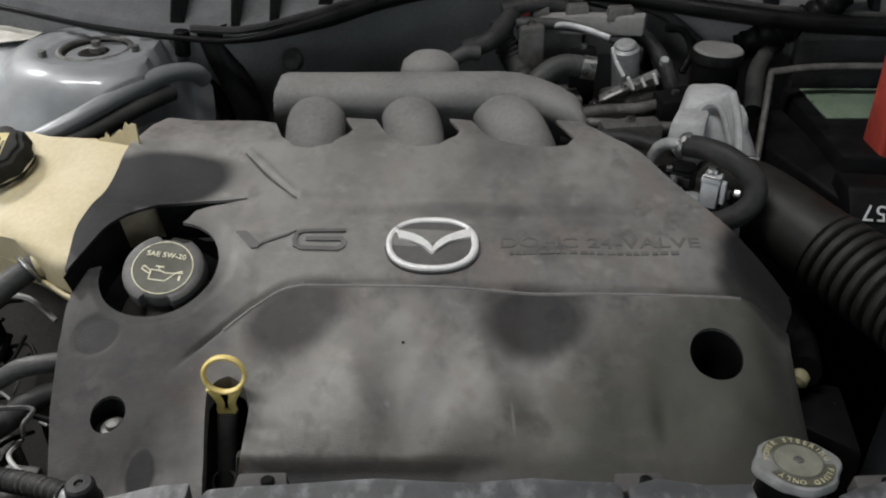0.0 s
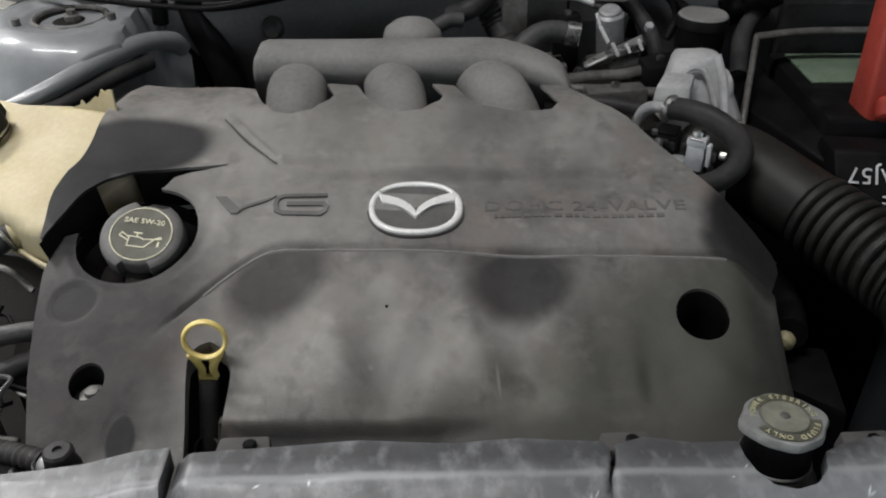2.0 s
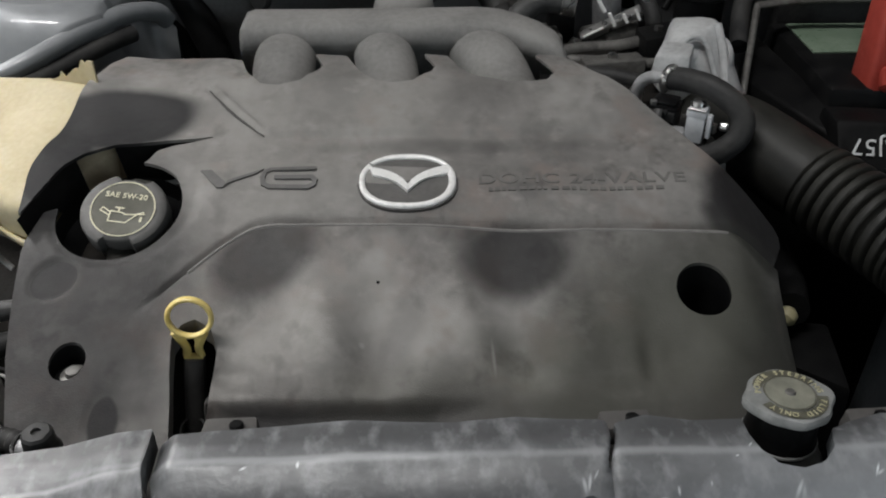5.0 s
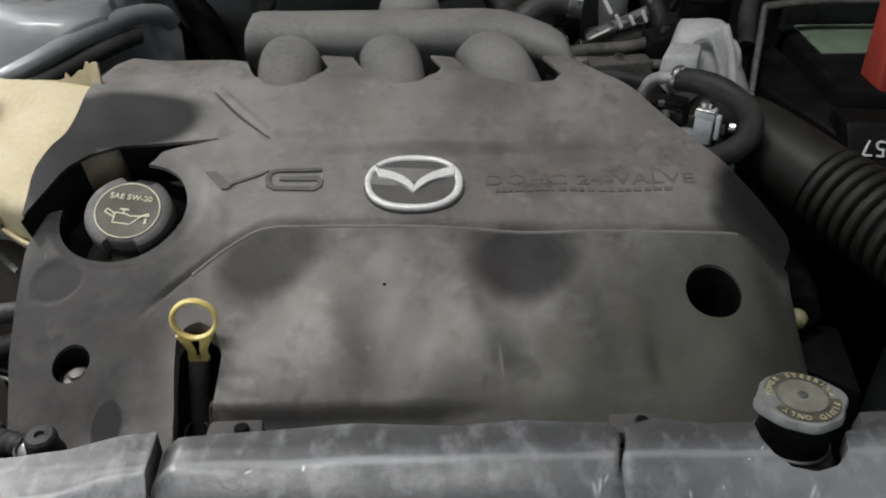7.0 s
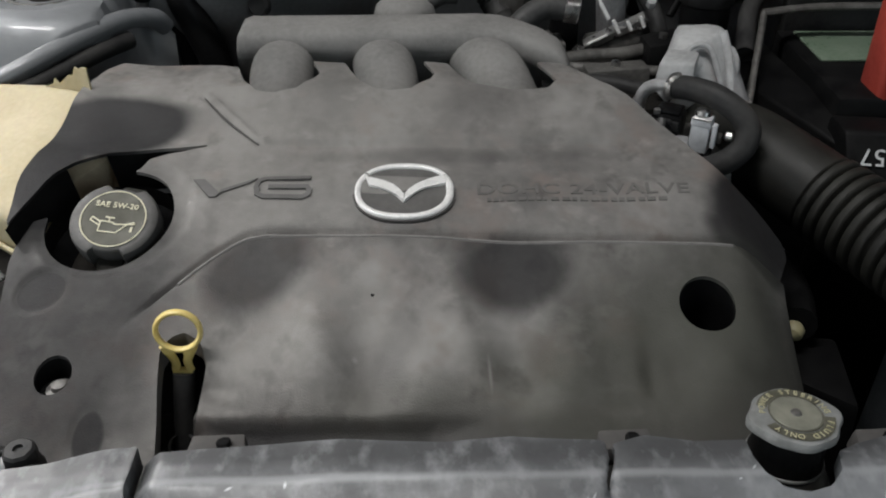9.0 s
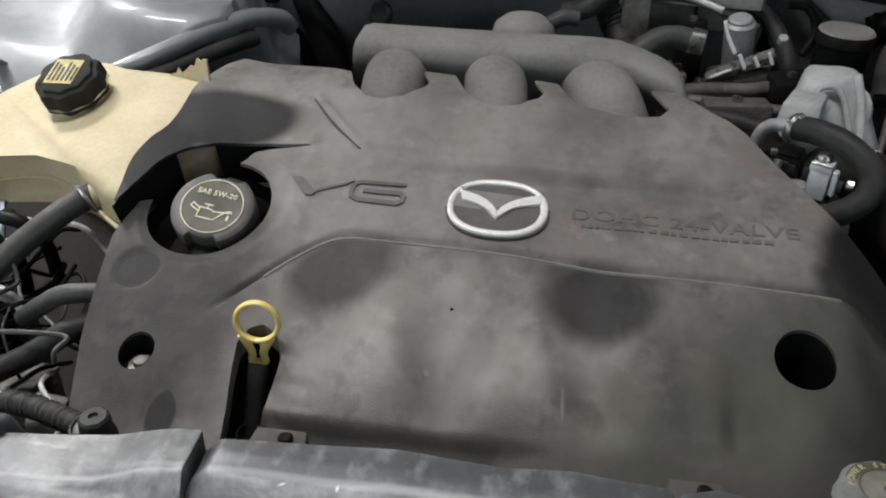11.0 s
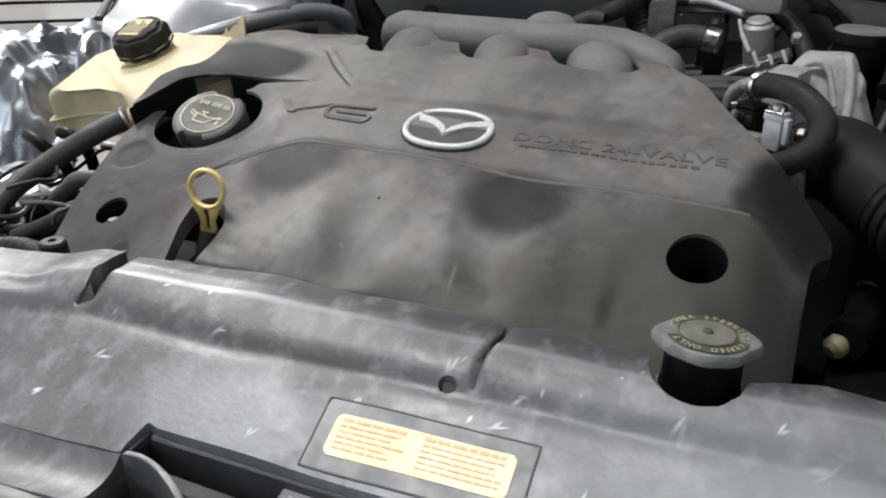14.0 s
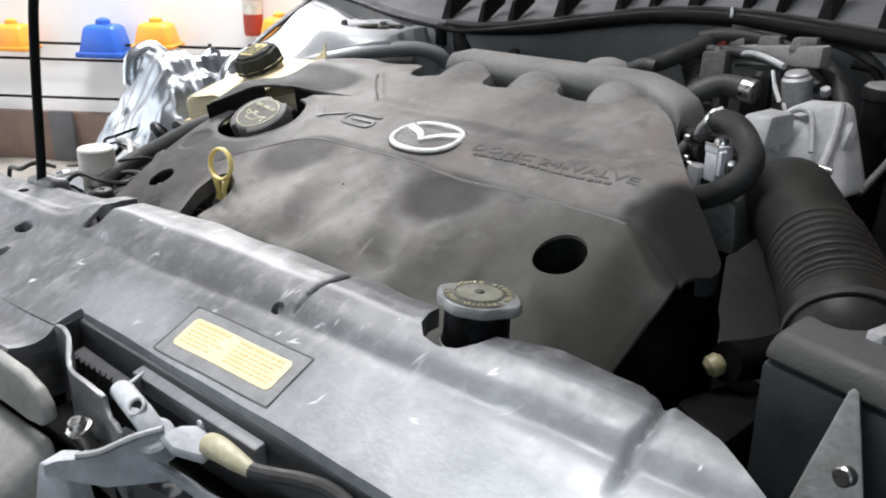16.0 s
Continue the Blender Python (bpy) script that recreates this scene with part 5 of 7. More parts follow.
wing = empty("inner_wing", (-0.4, 0.85, 0.9), "silver painted inner wing with the strut tower", "wing panel", kind="structure")
part("wing_sheet", sheet(poly_field([(-0.47, 0.752), (-0.44, 0.745), (-0.335, 0.735), (-0.25, 0.835), (-0.232, 0.87), (-0.205, 0.93), (-0.19, 0.985), (-0.30, 1.06), (-0.65, 1.06), (-0.59, 0.97), (-0.50, 0.80)]), wing_z, -0.80, -0.22, 0.72, 1.07, 0.006, 0.05), SILVER, wing, sharp=60)
part("flange", tube([(-0.40, 0.735, 0.868), (-0.345, 0.742, 0.893), (-0.312, 0.762, 0.905), (-0.278, 0.808, 0.914), (-0.250, 0.850, 0.917), (-0.229, 0.880, 0.909), (-0.222, 0.892, 0.896)], 0.0095, 14), SILVER, wing)
part("flange_seal", tube([(-0.372, 0.722, 0.872), (-0.325, 0.737, 0.886), (-0.298, 0.765, 0.892), (-0.266, 0.810, 0.899), (-0.243, 0.845, 0.900)], 0.0085, 12), RUBBER, wing, "black rubber strip along the flange")
strut = empty("strut_mount", (-0.327, 0.880, 0.932), "dusty steel strut mount with a centre nut", "strut mount")
part("mount_ring", ring((-0.327, 0.880, 0.9325), Matrix.Identity(4), 0.036, 0.0035, 40, 8), ALUDARK, strut)
part("mount_cup", move(lathe([(0.034, 0.0), (0.026, -0.008), (0.018, -0.004), (0.010, -0.002), (0.0, -0.002)], 32), pose(-0.327, 0.880, 0.934)), DARK, strut)
part("centre_nut", move(lathe([(0.0085, 0), (0.0085, 0.006), (0.005, 0.0075), (0.005, 0.012), (0, 0.013)], 6), pose(-0.324, 0.878, 0.931)), ALUDARK, strut)
for a in (100, 220, 340):
    part("stud", cylinder((-0.327 + 0.052 * math.cos(radians(a)), 0.880 + 0.052 * math.sin(radians(a)), 0.936), (-0.327 + 0.052 * math.cos(radians(a)), 0.880 + 0.052 * math.sin(radians(a)), 0.944), 0.0042, 10), ALUDARK, strut)

noise.seed_set(7)


def fender_z(x, y):
    out = np.empty(x.shape)
    for i in np.ndindex(x.shape):
        v = Vector((x[i] * 13 + y[i] * 4, y[i] * 12 - x[i] * 6, 0.3))
        a = 0.8 * math.sqrt(noise.noise(v) ** 2 + 0.003) + 0.42 * math.sqrt(noise.noise(v * 2.3 + Vector((3, 1, 0))) ** 2 + 0.001) + 0.14 * abs(noise.noise(v * 5.1))
        w = y[i] - 0.28 * abs(-0.45 - x[i])
        top = 0.73 + 0.145 * min(max((w - 0.545) / 0.09, 0), 1)
        out[i] = top - 0.060 * (a - 0.25) + 0.03 * noise.noise(v * 0.4) - 0.045 * min(max((x[i] + 0.475) / 0.03, 0), 1)
    return out


fender = empty("crumpled_wing", (-0.56, 0.65, 0.85), "crumpled silver sheet metal of the damaged wing", "wing panel")
part("crumpled_sheet", sheet(poly_field([(-0.62, 0.44), (-0.46, 0.40), (-0.41, 0.47), (-0.405, 0.60), (-0.42, 0.76), (-0.47, 0.81), (-0.53, 0.85), (-0.60, 0.80), (-0.64, 0.71), (-0.64, 0.60)]), fender_z, -0.66, -0.40, 0.38, 0.86, 0.0040, 0.006), PRIMER, fender, sharp=45)
part("inner_flange", hexa([(-0.53, 0.49, 0.62), (-0.40, 0.49, 0.62), (-0.385, 0.615, 0.62), (-0.53, 0.615, 0.62)], [(-0.53, 0.50, 0.765), (-0.405, 0.505, 0.758), (-0.388, 0.608, 0.785), (-0.53, 0.608, 0.80)], 0.006), SILVER, fender, "shiny inner flange under the wiring")
part("torn_edge", tube([(-0.447, 0.69, 0.845), (-0.452, 0.705, 0.880), (-0.462, 0.73, 0.895), (-0.470, 0.755, 0.893), (-0.476, 0.775, 0.880)], 0.0055, 10, 6, 0.3), PRIMER, fender, "pale torn sheet edge")
part("folded_lip", tube([(-0.60, 0.655, 0.850), (-0.606, 0.665, 0.885), (-0.598, 0.69, 0.900), (-0.575, 0.70, 0.885)], 0.010, 10, 6, 0.35), PRIMER, fender, "folded dark sheet edge")
for pts in ([(-0.500, 0.79, 0.900), (-0.535, 0.86, 0.918), (-0.585, 0.96, 0.940), (-0.64, 1.05, 0.955)],):
    seal = empty("wing_seal", pts[0], "black rubber sealing strip along the wing edge", "seal", "seals along the wing")
    part("strip", tube(pts, 0.0055, 10, 6, 0.6), RUBBER, seal)
part_label = empty("body_sticker", (-0.44, 0.95, 0.92), "pale worn paper sticker on the wing", "sticker")
part("paper", drape(box(-0.48, -0.415, 0.93, 0.975, 0, 0.0008), wing_z, 0.001), WHITE, part_label)

SEAL = [(-0.62, 1.00, 0.968), (-0.46, 0.955, 0.956), (-0.33, 0.905, 0.948), (-0.23, 0.888, 0.942), (-0.17, 0.883, 0.943), (-0.10, 0.915, 0.951), (-0.03, 0.953, 0.963), (0.04, 0.966, 0.973), (0.134, 0.958, 0.9775), (0.225, 0.938, 0.974), (0.315, 0.890, 0.972), (0.42, 0.86, 0.968), (0.60, 0.86, 0.962)]
path = spline(SEAL, 6)
fw = bmesh.new()
rows = [[fw.verts.new((p.x, p.y + dy, z if z < 0.8 else p.z - z + 0.9)) for p in path] for dy, z in ((0.016, 0.905), (0.020, 0.93), (0.035, 0.99), (0.03, 0.50))]
for p, q in zip(rows, rows[1:]):
    for i in range(len(path) - 1):
        fw.faces.new((p[i], p[i + 1], q[i + 1], q[i]))
FIREWALL = mat("grey_firewall_insulation", (0.24, 0.242, 0.246), (0.17, 0.171, 0.174), 0.72, scale=14, bump=0.3, bump_scale=180)
FIREWALL.node_tree.nodes["Principled BSDF"].inputs["Specular IOR Level"].default_value = 0.12
firewall = thing("wall_firewall", fw, FIREWALL, "dark grey padded bulkhead behind the engine", "bulkhead", kind="structure", sharp=60)
part("blind_grommet", move(lathe([(0.0, -0.001), (0.006, 0.0), (0.010, 0.002), (0.012, 0.0), (0.0125, -0.005)], 28), pose(-0.128, 0.905, 0.913, 80, 0, -25)), RUBBER, firewall)
sealob = empty("bonnet_seal", (0, 0.95, 0.97), "black rubber bonnet seal along the scuttle", "seal")
part("seal_bulb", tube(SEAL, lambda t: 0.0035 + 0.0070 * float(sstep(0.30, 0.46, np.array(t))), 12, 6, 0.9), BLACK, sealob)
part("seal_lip", tube([(x, y + 0.014, z + 0.006) for x, y, z in SEAL[3:]], 0.0045, 8, 6), RUBBER, sealob)
for sx, sy, sz in ((0.128, 0.950, 0.989),):
    part("seal_stud", move(lathe([(0, 0.0015), (0.002, 0.001), (0.0025, -0.001), (0.0025, -0.01)], 10), pose(sx, sy, sz)), STEEL, sealob)
cowl = empty("scuttle_panel", (0, 1.05, 1.0), "dark grey ribbed plastic scuttle panel", "scuttle", kind="structure")
cw = bmesh.new()
rows = [[cw.verts.new((p.x, p.y * k + 1.06 * (1 - k) + dy, p.z + dz)) for p in path] for k, dy, dz in ((1, 0.018, -0.004), (1, 0.024, 0.004), (0.5, 0.045, 0.030), (0.0, 0.10, 0.085), (0, 0.17, 0.12), (0, 0.45, 0.30))]
for p, q in zip(rows, rows[1:]):
    for i in range(len(path) - 1):
        cw.faces.new((p[i], p[i + 1], q[i + 1], q[i]))
COWL = mat("dusty_dark_scuttle_plastic", (0.15, 0.152, 0.157), (0.10, 0.101, 0.104), 0.6, scale=20, bump=0.2)
COWL.node_tree.nodes["Principled BSDF"].inputs["Specular IOR Level"].default_value = 0.18
part("scuttle_sheet", cw, COWL, cowl, sharp=25)
for i in range(17):
    x = -0.25 + i * 0.052 + (0.012 if i % 3 == 1 else 0)
    p = min(path, key=lambda v: abs(v.x - x))
    y0 = p.y + 0.030
    w = 0.005 if i % 3 else 0.008
    rib = hexa([(x - w, y0, p.z + 0.004), (x + w, y0, p.z + 0.004), (x + w, y0 + 0.05, p.z + 0.03), (x - w, y0 + 0.05, p.z + 0.03)],
               [(x - w * 0.5, y0 + 0.008, p.z + 0.034), (x + w * 0.5, y0 + 0.008, p.z + 0.034), (x + w * 0.5, y0 + 0.05, p.z + 0.062), (x - w * 0.5, y0 + 0.05, p.z + 0.062)], 0.001, 1)
    part("rib", rib, BLACK, cowl)
stud = empty("bonnet_damper", (-0.25, 0.905, 0.92), "small black plunger with a bright steel tip", "plunger")
part("sleeve", cylinder((-0.2445, 0.906, 0.918), (-0.242, 0.906, 0.945), 0.0085, 18, 0.001), BLACK, stud)
part("tip", cylinder((-0.2475, 0.906, 0.900), (-0.2445, 0.906, 0.918), 0.0062, 16, 0.001), STEEL, stud)

gully = empty("cable_gully", (-0.19, 0.90, 0.88), "black rubber cable sleeve beside the bulkhead", "sleeve")
part("sleeve_body", tube([(-0.212, 0.915, 0.945), (-0.205, 0.910, 0.920), (-0.192, 0.905, 0.890), (-0.178, 0.90, 0.850), (-0.17, 0.90, 0.78)], 0.017, 16), BLACK, gully)
part("sleeve_fold", tube([(-0.226, 0.93, 0.935), (-0.222, 0.93, 0.90), (-0.21, 0.93, 0.86), (-0.20, 0.93, 0.80)], 0.018, 16), BLACK, gully)

# floor of the bay, right wing, lower front, bonnet
# Unseen tray added so that no light enters the bay from beneath.
thing("bay_tray", box(-0.80, 0.80, 0.02, 1.2, 0.50, 0.55, 0.01), DARK, "unseen dark undertray closing the engine bay against light", "tray", kind="structure")
thing("inner_wing_right", join(box(0.56, 0.80, 0.36, 1.10, 0.50, 0.90, 0.02), box(0.36, 0.56, 0.90, 1.05, 0.5, 0.93, 0.02)), SILVER, "shaded silver inner wing behind the battery", "wing panel", kind="structure")
radiator = empty("radiator", (0.0, 0.30, 0.65), "dark radiator core below the front panel", "radiator")
part("core", box(-0.52, 0.54, 0.272, 0.335, 0.55, 0.80, 0.006), BLACK, radiator)
bonnet = empty("bonnet", (0, 1.12, 1.10), "raised silver bonnet propped open over the engine", "bonnet")
bm = hexa([(-0.72, 1.18, 1.16), (0.72, 1.18, 1.16), (0.66, 0.82, 2.00), (-0.66, 0.82, 2.00)], [(-0.72, 1.21, 1.18), (0.72, 1.21, 1.18), (0.66, 0.85, 2.02), (-0.66, 0.85, 2.02)], 0.008)
part("bonnet_skin", bm, SILVER, bonnet)
part("bonnet_liner", hexa([(-0.55, 1.150, 1.200), (0.55, 1.150, 1.200), (0.50, 0.855, 1.88), (-0.50, 0.855, 1.88)], [(-0.55, 1.165, 1.205), (0.55, 1.165, 1.205), (0.50, 0.870, 1.885), (-0.50, 0.870, 1.885)], 0.004), BLACK, bonnet, "black felt liner")

# ---- left side clutter ----
hose = empty("radiator_hose", (-0.31, 0.55, 0.85), "dusty grey rubber hose running to the tank", "hose")
part("hose_body", tube([(-0.272, 0.588, 0.866), (-0.290, 0.580, 0.861), (-0.3105, 0.56, 0.8505), (-0.3373, 0.53, 0.830), (-0.351, 0.49, 0.812), (-0.339, 0.45, 0.797), (-0.315, 0.42, 0.78), (-0.29, 0.40, 0.73)], 0.0096, 16), GREYHOSE, hose)
part("hose_clamp", ring((-0.290, 0.580, 0.861), (Vector((0.02, 0.02, 0.01)).to_track_quat("Z", "Y").to_matrix().to_4x4()), 0.0118, 0.0018, 24, 6), STEEL, hose)
part("tank_spigot", cylinder((-0.255, 0.598, 0.870), (-0.285, 0.583, 0.862), 0.0105, 16), TANK, hose)
for pts, r, m, lab in (
        ([(-0.302, 0.45, 0.796), (-0.275, 0.462, 0.808), (-0.250, 0.475, 0.822), (-0.21, 0.50, 0.82)], 0.0085, RUBBER, "black rubber pipe"),
        ([(-0.305, 0.495, 0.808), (-0.280, 0.49, 0.828), (-0.255, 0.487, 0.842), (-0.20, 0.50, 0.84)], 0.007, GREYHOSE, "dusty grey pipe"),
        ([(-0.360, 0.47, 0.79), (-0.335, 0.43, 0.785), (-0.30, 0.40, 0.78), (-0.25, 0.38, 0.77)], 0.009, RUBBER, "black rubber pipe"),
        ([(-0.42, 0.44, 0.78), (-0.36, 0.41, 0.79), (-0.31, 0.39, 0.80), (-0.27, 0.38, 0.79)], 0.006, BLACK, "black cable sheath"),
        ([(-0.40, 0.575, 0.83), (-0.385, 0.555, 0.842), (-0.36, 0.545, 0.840), (-0.345, 0.555, 0.815), (-0.35, 0.56, 0.77)], 0.0055, BLACK, "looped black cable"),
        ([(-0.365, 0.585, 0.835), (-0.352, 0.563, 0.8465), (-0.335, 0.560, 0.845), (-0.325, 0.566, 0.825), (-0.325, 0.57, 0.77)], 0.0055, BLACK, "looped black cable")):
    h = empty("pipe", pts[0], lab + " among the wiring beside the engine", "pipe")
    part("pipe_body", tube(pts, r, 12), m, h)
sp = empty("short_hose", (-0.25, 0.40, 0.82), "short black ribbed hose with bright ends", "hose")
part("hose_body", tube([(-0.262, 0.4085, 0.815), (-0.230, 0.397, 0.824), (-0.192, 0.381, 0.831)], lambda t: 0.0072 + 0.0007 * math.sin(t * 90), 12, 24), RUBBER, sp)
part("end_fitting", cylinder((-0.272, 0.411, 0.812), (-0.260, 0.408, 0.8155), 0.0070, 14, 0.001), STEEL, sp)
part("end_fitting", cylinder((-0.196, 0.382, 0.829), (-0.185, 0.377, 0.831), 0.0070, 14, 0.001), ALU, sp)
random.seed(21)
WIRE_PALE = mat("pale_wire_sleeve", (0.60, 0.60, 0.58), (0.36, 0.36, 0.35), 0.4, scale=60, bump=0)
for k in range(46):
    x, y = random.uniform(-0.43, -0.26), random.uniform(0.43, 0.575)
    z = 0.775 + 0.055 * random.random() - 0.25 * max(0, 0.52 - y) * 0.3
    pts = [(x, y, z)]
    a = random.uniform(0, 6.28)
    for s in range(4):
        a += random.uniform(-0.9, 0.9)
        x, y, z = x + 0.028 * math.cos(a), y + 0.022 * math.sin(a), z + random.uniform(-0.016, 0.014)
        pts.append((min(max(x, -0.45), -0.243), min(max(y, 0.41), 0.585), min(z, 0.832)))
    w = empty("wire", pts[0], "loose thin wire in the tangle beside the engine", "wire", "wiring beside the engine")
    part("wire_body", tube(pts, random.choice((0.0013, 0.0018, 0.0025, 0.0034)), 6, 5), WIRE_PALE if k % 4 == 0 else random.choice((BLACK, RUBBER, GREYHOSE)), w)
for k, (x, y, z, sx, sy, sz, m) in enumerate(((-0.30, 0.46, 0.755, 0.05, 0.05, 0.03, ALUDARK), (-0.375, 0.52, 0.765, 0.06, 0.04, 0.03, BLACK), (-0.265, 0.52, 0.775, 0.03, 0.035, 0.03, DARK), (-0.33, 0.41, 0.74, 0.07, 0.04, 0.03, DARK), (-0.41, 0.46, 0.74, 0.04, 0.05, 0.03, ALUDARK), (-0.255, 0.43, 0.765, 0.03, 0.03, 0.03, ALUDARK))):
    b = empty("engine_bracket", (x, y, z), "grimy cast bracket under the wiring", "bracket", "brackets under the wiring")
    part("bracket_body", hexa([(x - sx / 2, y - sy / 2, 0.55), (x + sx / 2, y - sy / 2, 0.55), (x + sx / 2, y + sy / 2, 0.55), (x - sx / 2, y + sy / 2, 0.55)],
                              [(x - sx / 2.6, y - sy / 2.4, z + sz * 0.6), (x + sx / 2.2, y - sy / 2.8, z + sz), (x + sx / 2.4, y + sy / 2.2, z + sz * 0.8), (x - sx / 2.3, y + sy / 2.6, z + sz)], 0.004), m, b)
wr = empty("washer_tank_cap", (-0.372, 0.470, 0.82), "dirty white plastic filler cap and neck", "cap")
part("cap", move(lathe([(0, 0.030), (0.0175, 0.030), (0.0190, 0.028), (0.0195, 0.008), (0.0205, 0.006), (0.0205, 0.0), (0.017, 0.0), (0.017, -0.20)], 32), pose(-0.366, 0.470, 0.806)), WHITE, wr)
bar = empty("front_rail", (-0.45, 0.42, 0.75), "grey painted body rail beside the lamp opening", "rail", kind="structure")
part("rail", box(-0.80, -0.40, 0.37, 0.45, 0.55, 0.775, 0.008), ALUDARK, bar)

# ---- right side: air duct, airbox, casting, hose loop and sensor ----
duct = empty("air_duct", (0.34, 0.58, 0.86), "dusty black rubber intake duct with bellows", "duct")


def duct_r(t):
    if 0.43 < t < 0.77:
        return 0.0340 - 0.0070 * max(0, math.cos((t - 0.43) / 0.34 * 2 * math.pi * 10)) ** 2
    return 0.0325 if t < 0.5 else 0.0335


part("duct_body", tube([(0.290, 0.715, 0.860), (0.3010, 0.672, 0.876), (0.3160, 0.642, 0.876), (0.3436, 0.600, 0.8680), (0.365, 0.560, 0.864), (0.384, 0.520, 0.861), (0.392, 0.502, 0.857), (0.398, 0.492, 0.842)], duct_r, 32, 40), DUCT, duct, sharp=80)
part("duct_clamp", ring((0.3945, 0.498, 0.856), (Vector((0.018, -0.042, -0.012)).to_track_quat("Z", "Y").to_matrix().to_4x4()), 0.0342, 0.0014, 36, 6, 2.6), RUBBER, duct)
airbox = empty("airbox", (0.43, 0.43, 0.80), "black plastic air filter box with a dusty lid", "airbox")
AIRLID = mat("dusty_airbox_plastic", (0.045, 0.046, 0.044), (0.07, 0.069, 0.064), 0.6, scale=20, bump=0.2)
CASE = mat("dark_slate_case_plastic", (0.020, 0.024, 0.027), (0.034, 0.039, 0.042), 0.5, scale=20, bump=0.1)
part("lid", hexa([(0.362, 0.448, 0.852), (0.560, 0.400, 0.850), (0.560, 0.56, 0.850), (0.385, 0.53, 0.852)], [(0.368, 0.454, 0.868), (0.555, 0.405, 0.868), (0.555, 0.553, 0.892), (0.390, 0.524, 0.884)], 0.006, 3), AIRLID, airbox)
part("case", hexa([(0.372, 0.446, 0.62), (0.56, 0.398, 0.62), (0.56, 0.55, 0.62), (0.390, 0.53, 0.62)], [(0.364, 0.450, 0.851), (0.558, 0.402, 0.849), (0.558, 0.555, 0.849), (0.386, 0.528, 0.851)], 0.004), CASE, airbox)
part("case_fin", hexa([(0.398, 0.388, 0.785), (0.446, 0.392, 0.785), (0.420, 0.440, 0.785), (0.410, 0.440, 0.785)], [(0.4125, 0.436, 0.858), (0.4165, 0.435, 0.858), (0.4175, 0.441, 0.858), (0.4135, 0.441, 0.858)], 0.0015, 1), CAPGREY, airbox, "pale moulded fin")
part("lid_clip", hexa([(0.408, 0.468, 0.868), (0.418, 0.465, 0.868), (0.430, 0.492, 0.872), (0.420, 0.495, 0.872)], [(0.409, 0.469, 0.877), (0.417, 0.466, 0.877), (0.429, 0.491, 0.880), (0.421, 0.494, 0.880)], 0.001), ALU, airbox)
part("lid_bolt", cylinder((0.426, 0.405, 0.83), (0.424, 0.398, 0.832), 0.005, 12, 0.001), STEEL, airbox)
shield = empty("pale_casting", (0.29, 0.75, 0.90), "dusty pale grey cast cover with a stubby spout", "casting")
bm = hexa([(0.240, 0.722, 0.880), (0.288, 0.708, 0.872), (0.328, 0.716, 0.868), (0.338, 0.750, 0.870), (0.320, 0.80, 0.87), (0.262, 0.80, 0.88)],
          [(0.259, 0.758, 0.928), (0.281, 0.750, 0.934), (0.302, 0.764, 0.940), (0.310, 0.780, 0.934), (0.298, 0.797, 0.931), (0.270, 0.793, 0.935)], 0.007, 3)
part("cover_shell", bm, CASTWHITE, shield, sharp=50)
part("cover_rib", tube([(0.306, 0.720, 0.886), (0.306, 0.742, 0.914), (0.302, 0.762, 0.936)], 0.004, 10), CASTWHITE, shield)
part("arch_rib", tube([(0.268, 0.722, 0.898), (0.266, 0.738, 0.922), (0.275, 0.744, 0.931), (0.287, 0.740, 0.928), (0.296, 0.724, 0.902)], 0.0026, 8), CASTWHITE, shield)
part("spout", hexa([(0.234, 0.714, 0.904), (0.264, 0.702, 0.900), (0.277, 0.738, 0.905), (0.250, 0.752, 0.905)], [(0.239, 0.722, 0.9255), (0.266, 0.710, 0.9285), (0.276, 0.734, 0.930), (0.252, 0.746, 0.929)], 0.003), CASTWHITE, shield)
part("barrel", cylinder((0.262, 0.748, 0.912), (0.302, 0.758, 0.905), 0.015, 24, 0.004), CASTWHITE, shield)
part("end_face", cylinder((0.303, 0.762, 0.902), (0.314, 0.764, 0.900), 0.022, 28, 0.004), CASTWHITE, shield)
part("flange_bolt", cylinder((0.318, 0.709, 0.893), (0.300, 0.709, 0.895), 0.003, 10), STEEL, shield)
loop = empty("breather_hose", (0.27, 0.64, 0.91), "dusty black rubber hose looped round a sensor", "hose")
part("hose_body", tube([(0.2375, 0.6700, 0.9268), (0.250, 0.6570, 0.9300), (0.2640, 0.6430, 0.9300), (0.2770, 0.6295, 0.9240), (0.2845, 0.6215, 0.9140), (0.2825, 0.6165, 0.9020), (0.2735, 0.6150, 0.8920), (0.262, 0.617, 0.884), (0.250, 0.622, 0.878)], 0.0094, 16), RUBBER, loop)
part("elbow", tube([(0.2390, 0.6680, 0.9268), (0.2310, 0.6765, 0.9250), (0.2230, 0.6840, 0.9195), (0.2180, 0.6860, 0.910), (0.2165, 0.6860, 0.890)], 0.0052, 12), ALU, loop, "dull metal elbow pipe")
part("clamp", ring((0.2380, 0.6690, 0.9266), pose(0, 0, 0, 0, 90, -46), 0.0098, 0.0020, 20, 6, 1.6), STEEL, loop)
sens = empty("valve_sensor", (0.25, 0.635, 0.91), "metal bodied valve sensor with dark connectors", "sensor")
SM = pose(0.2512, 0.6292, 0.9045, 0, 0, -29)
part("clamp_screw", cylinder((0.2370, 0.6640, 0.9355), (0.2410, 0.6680, 0.9375), 0.0026, 10, 0.0004), STEEL, loop)
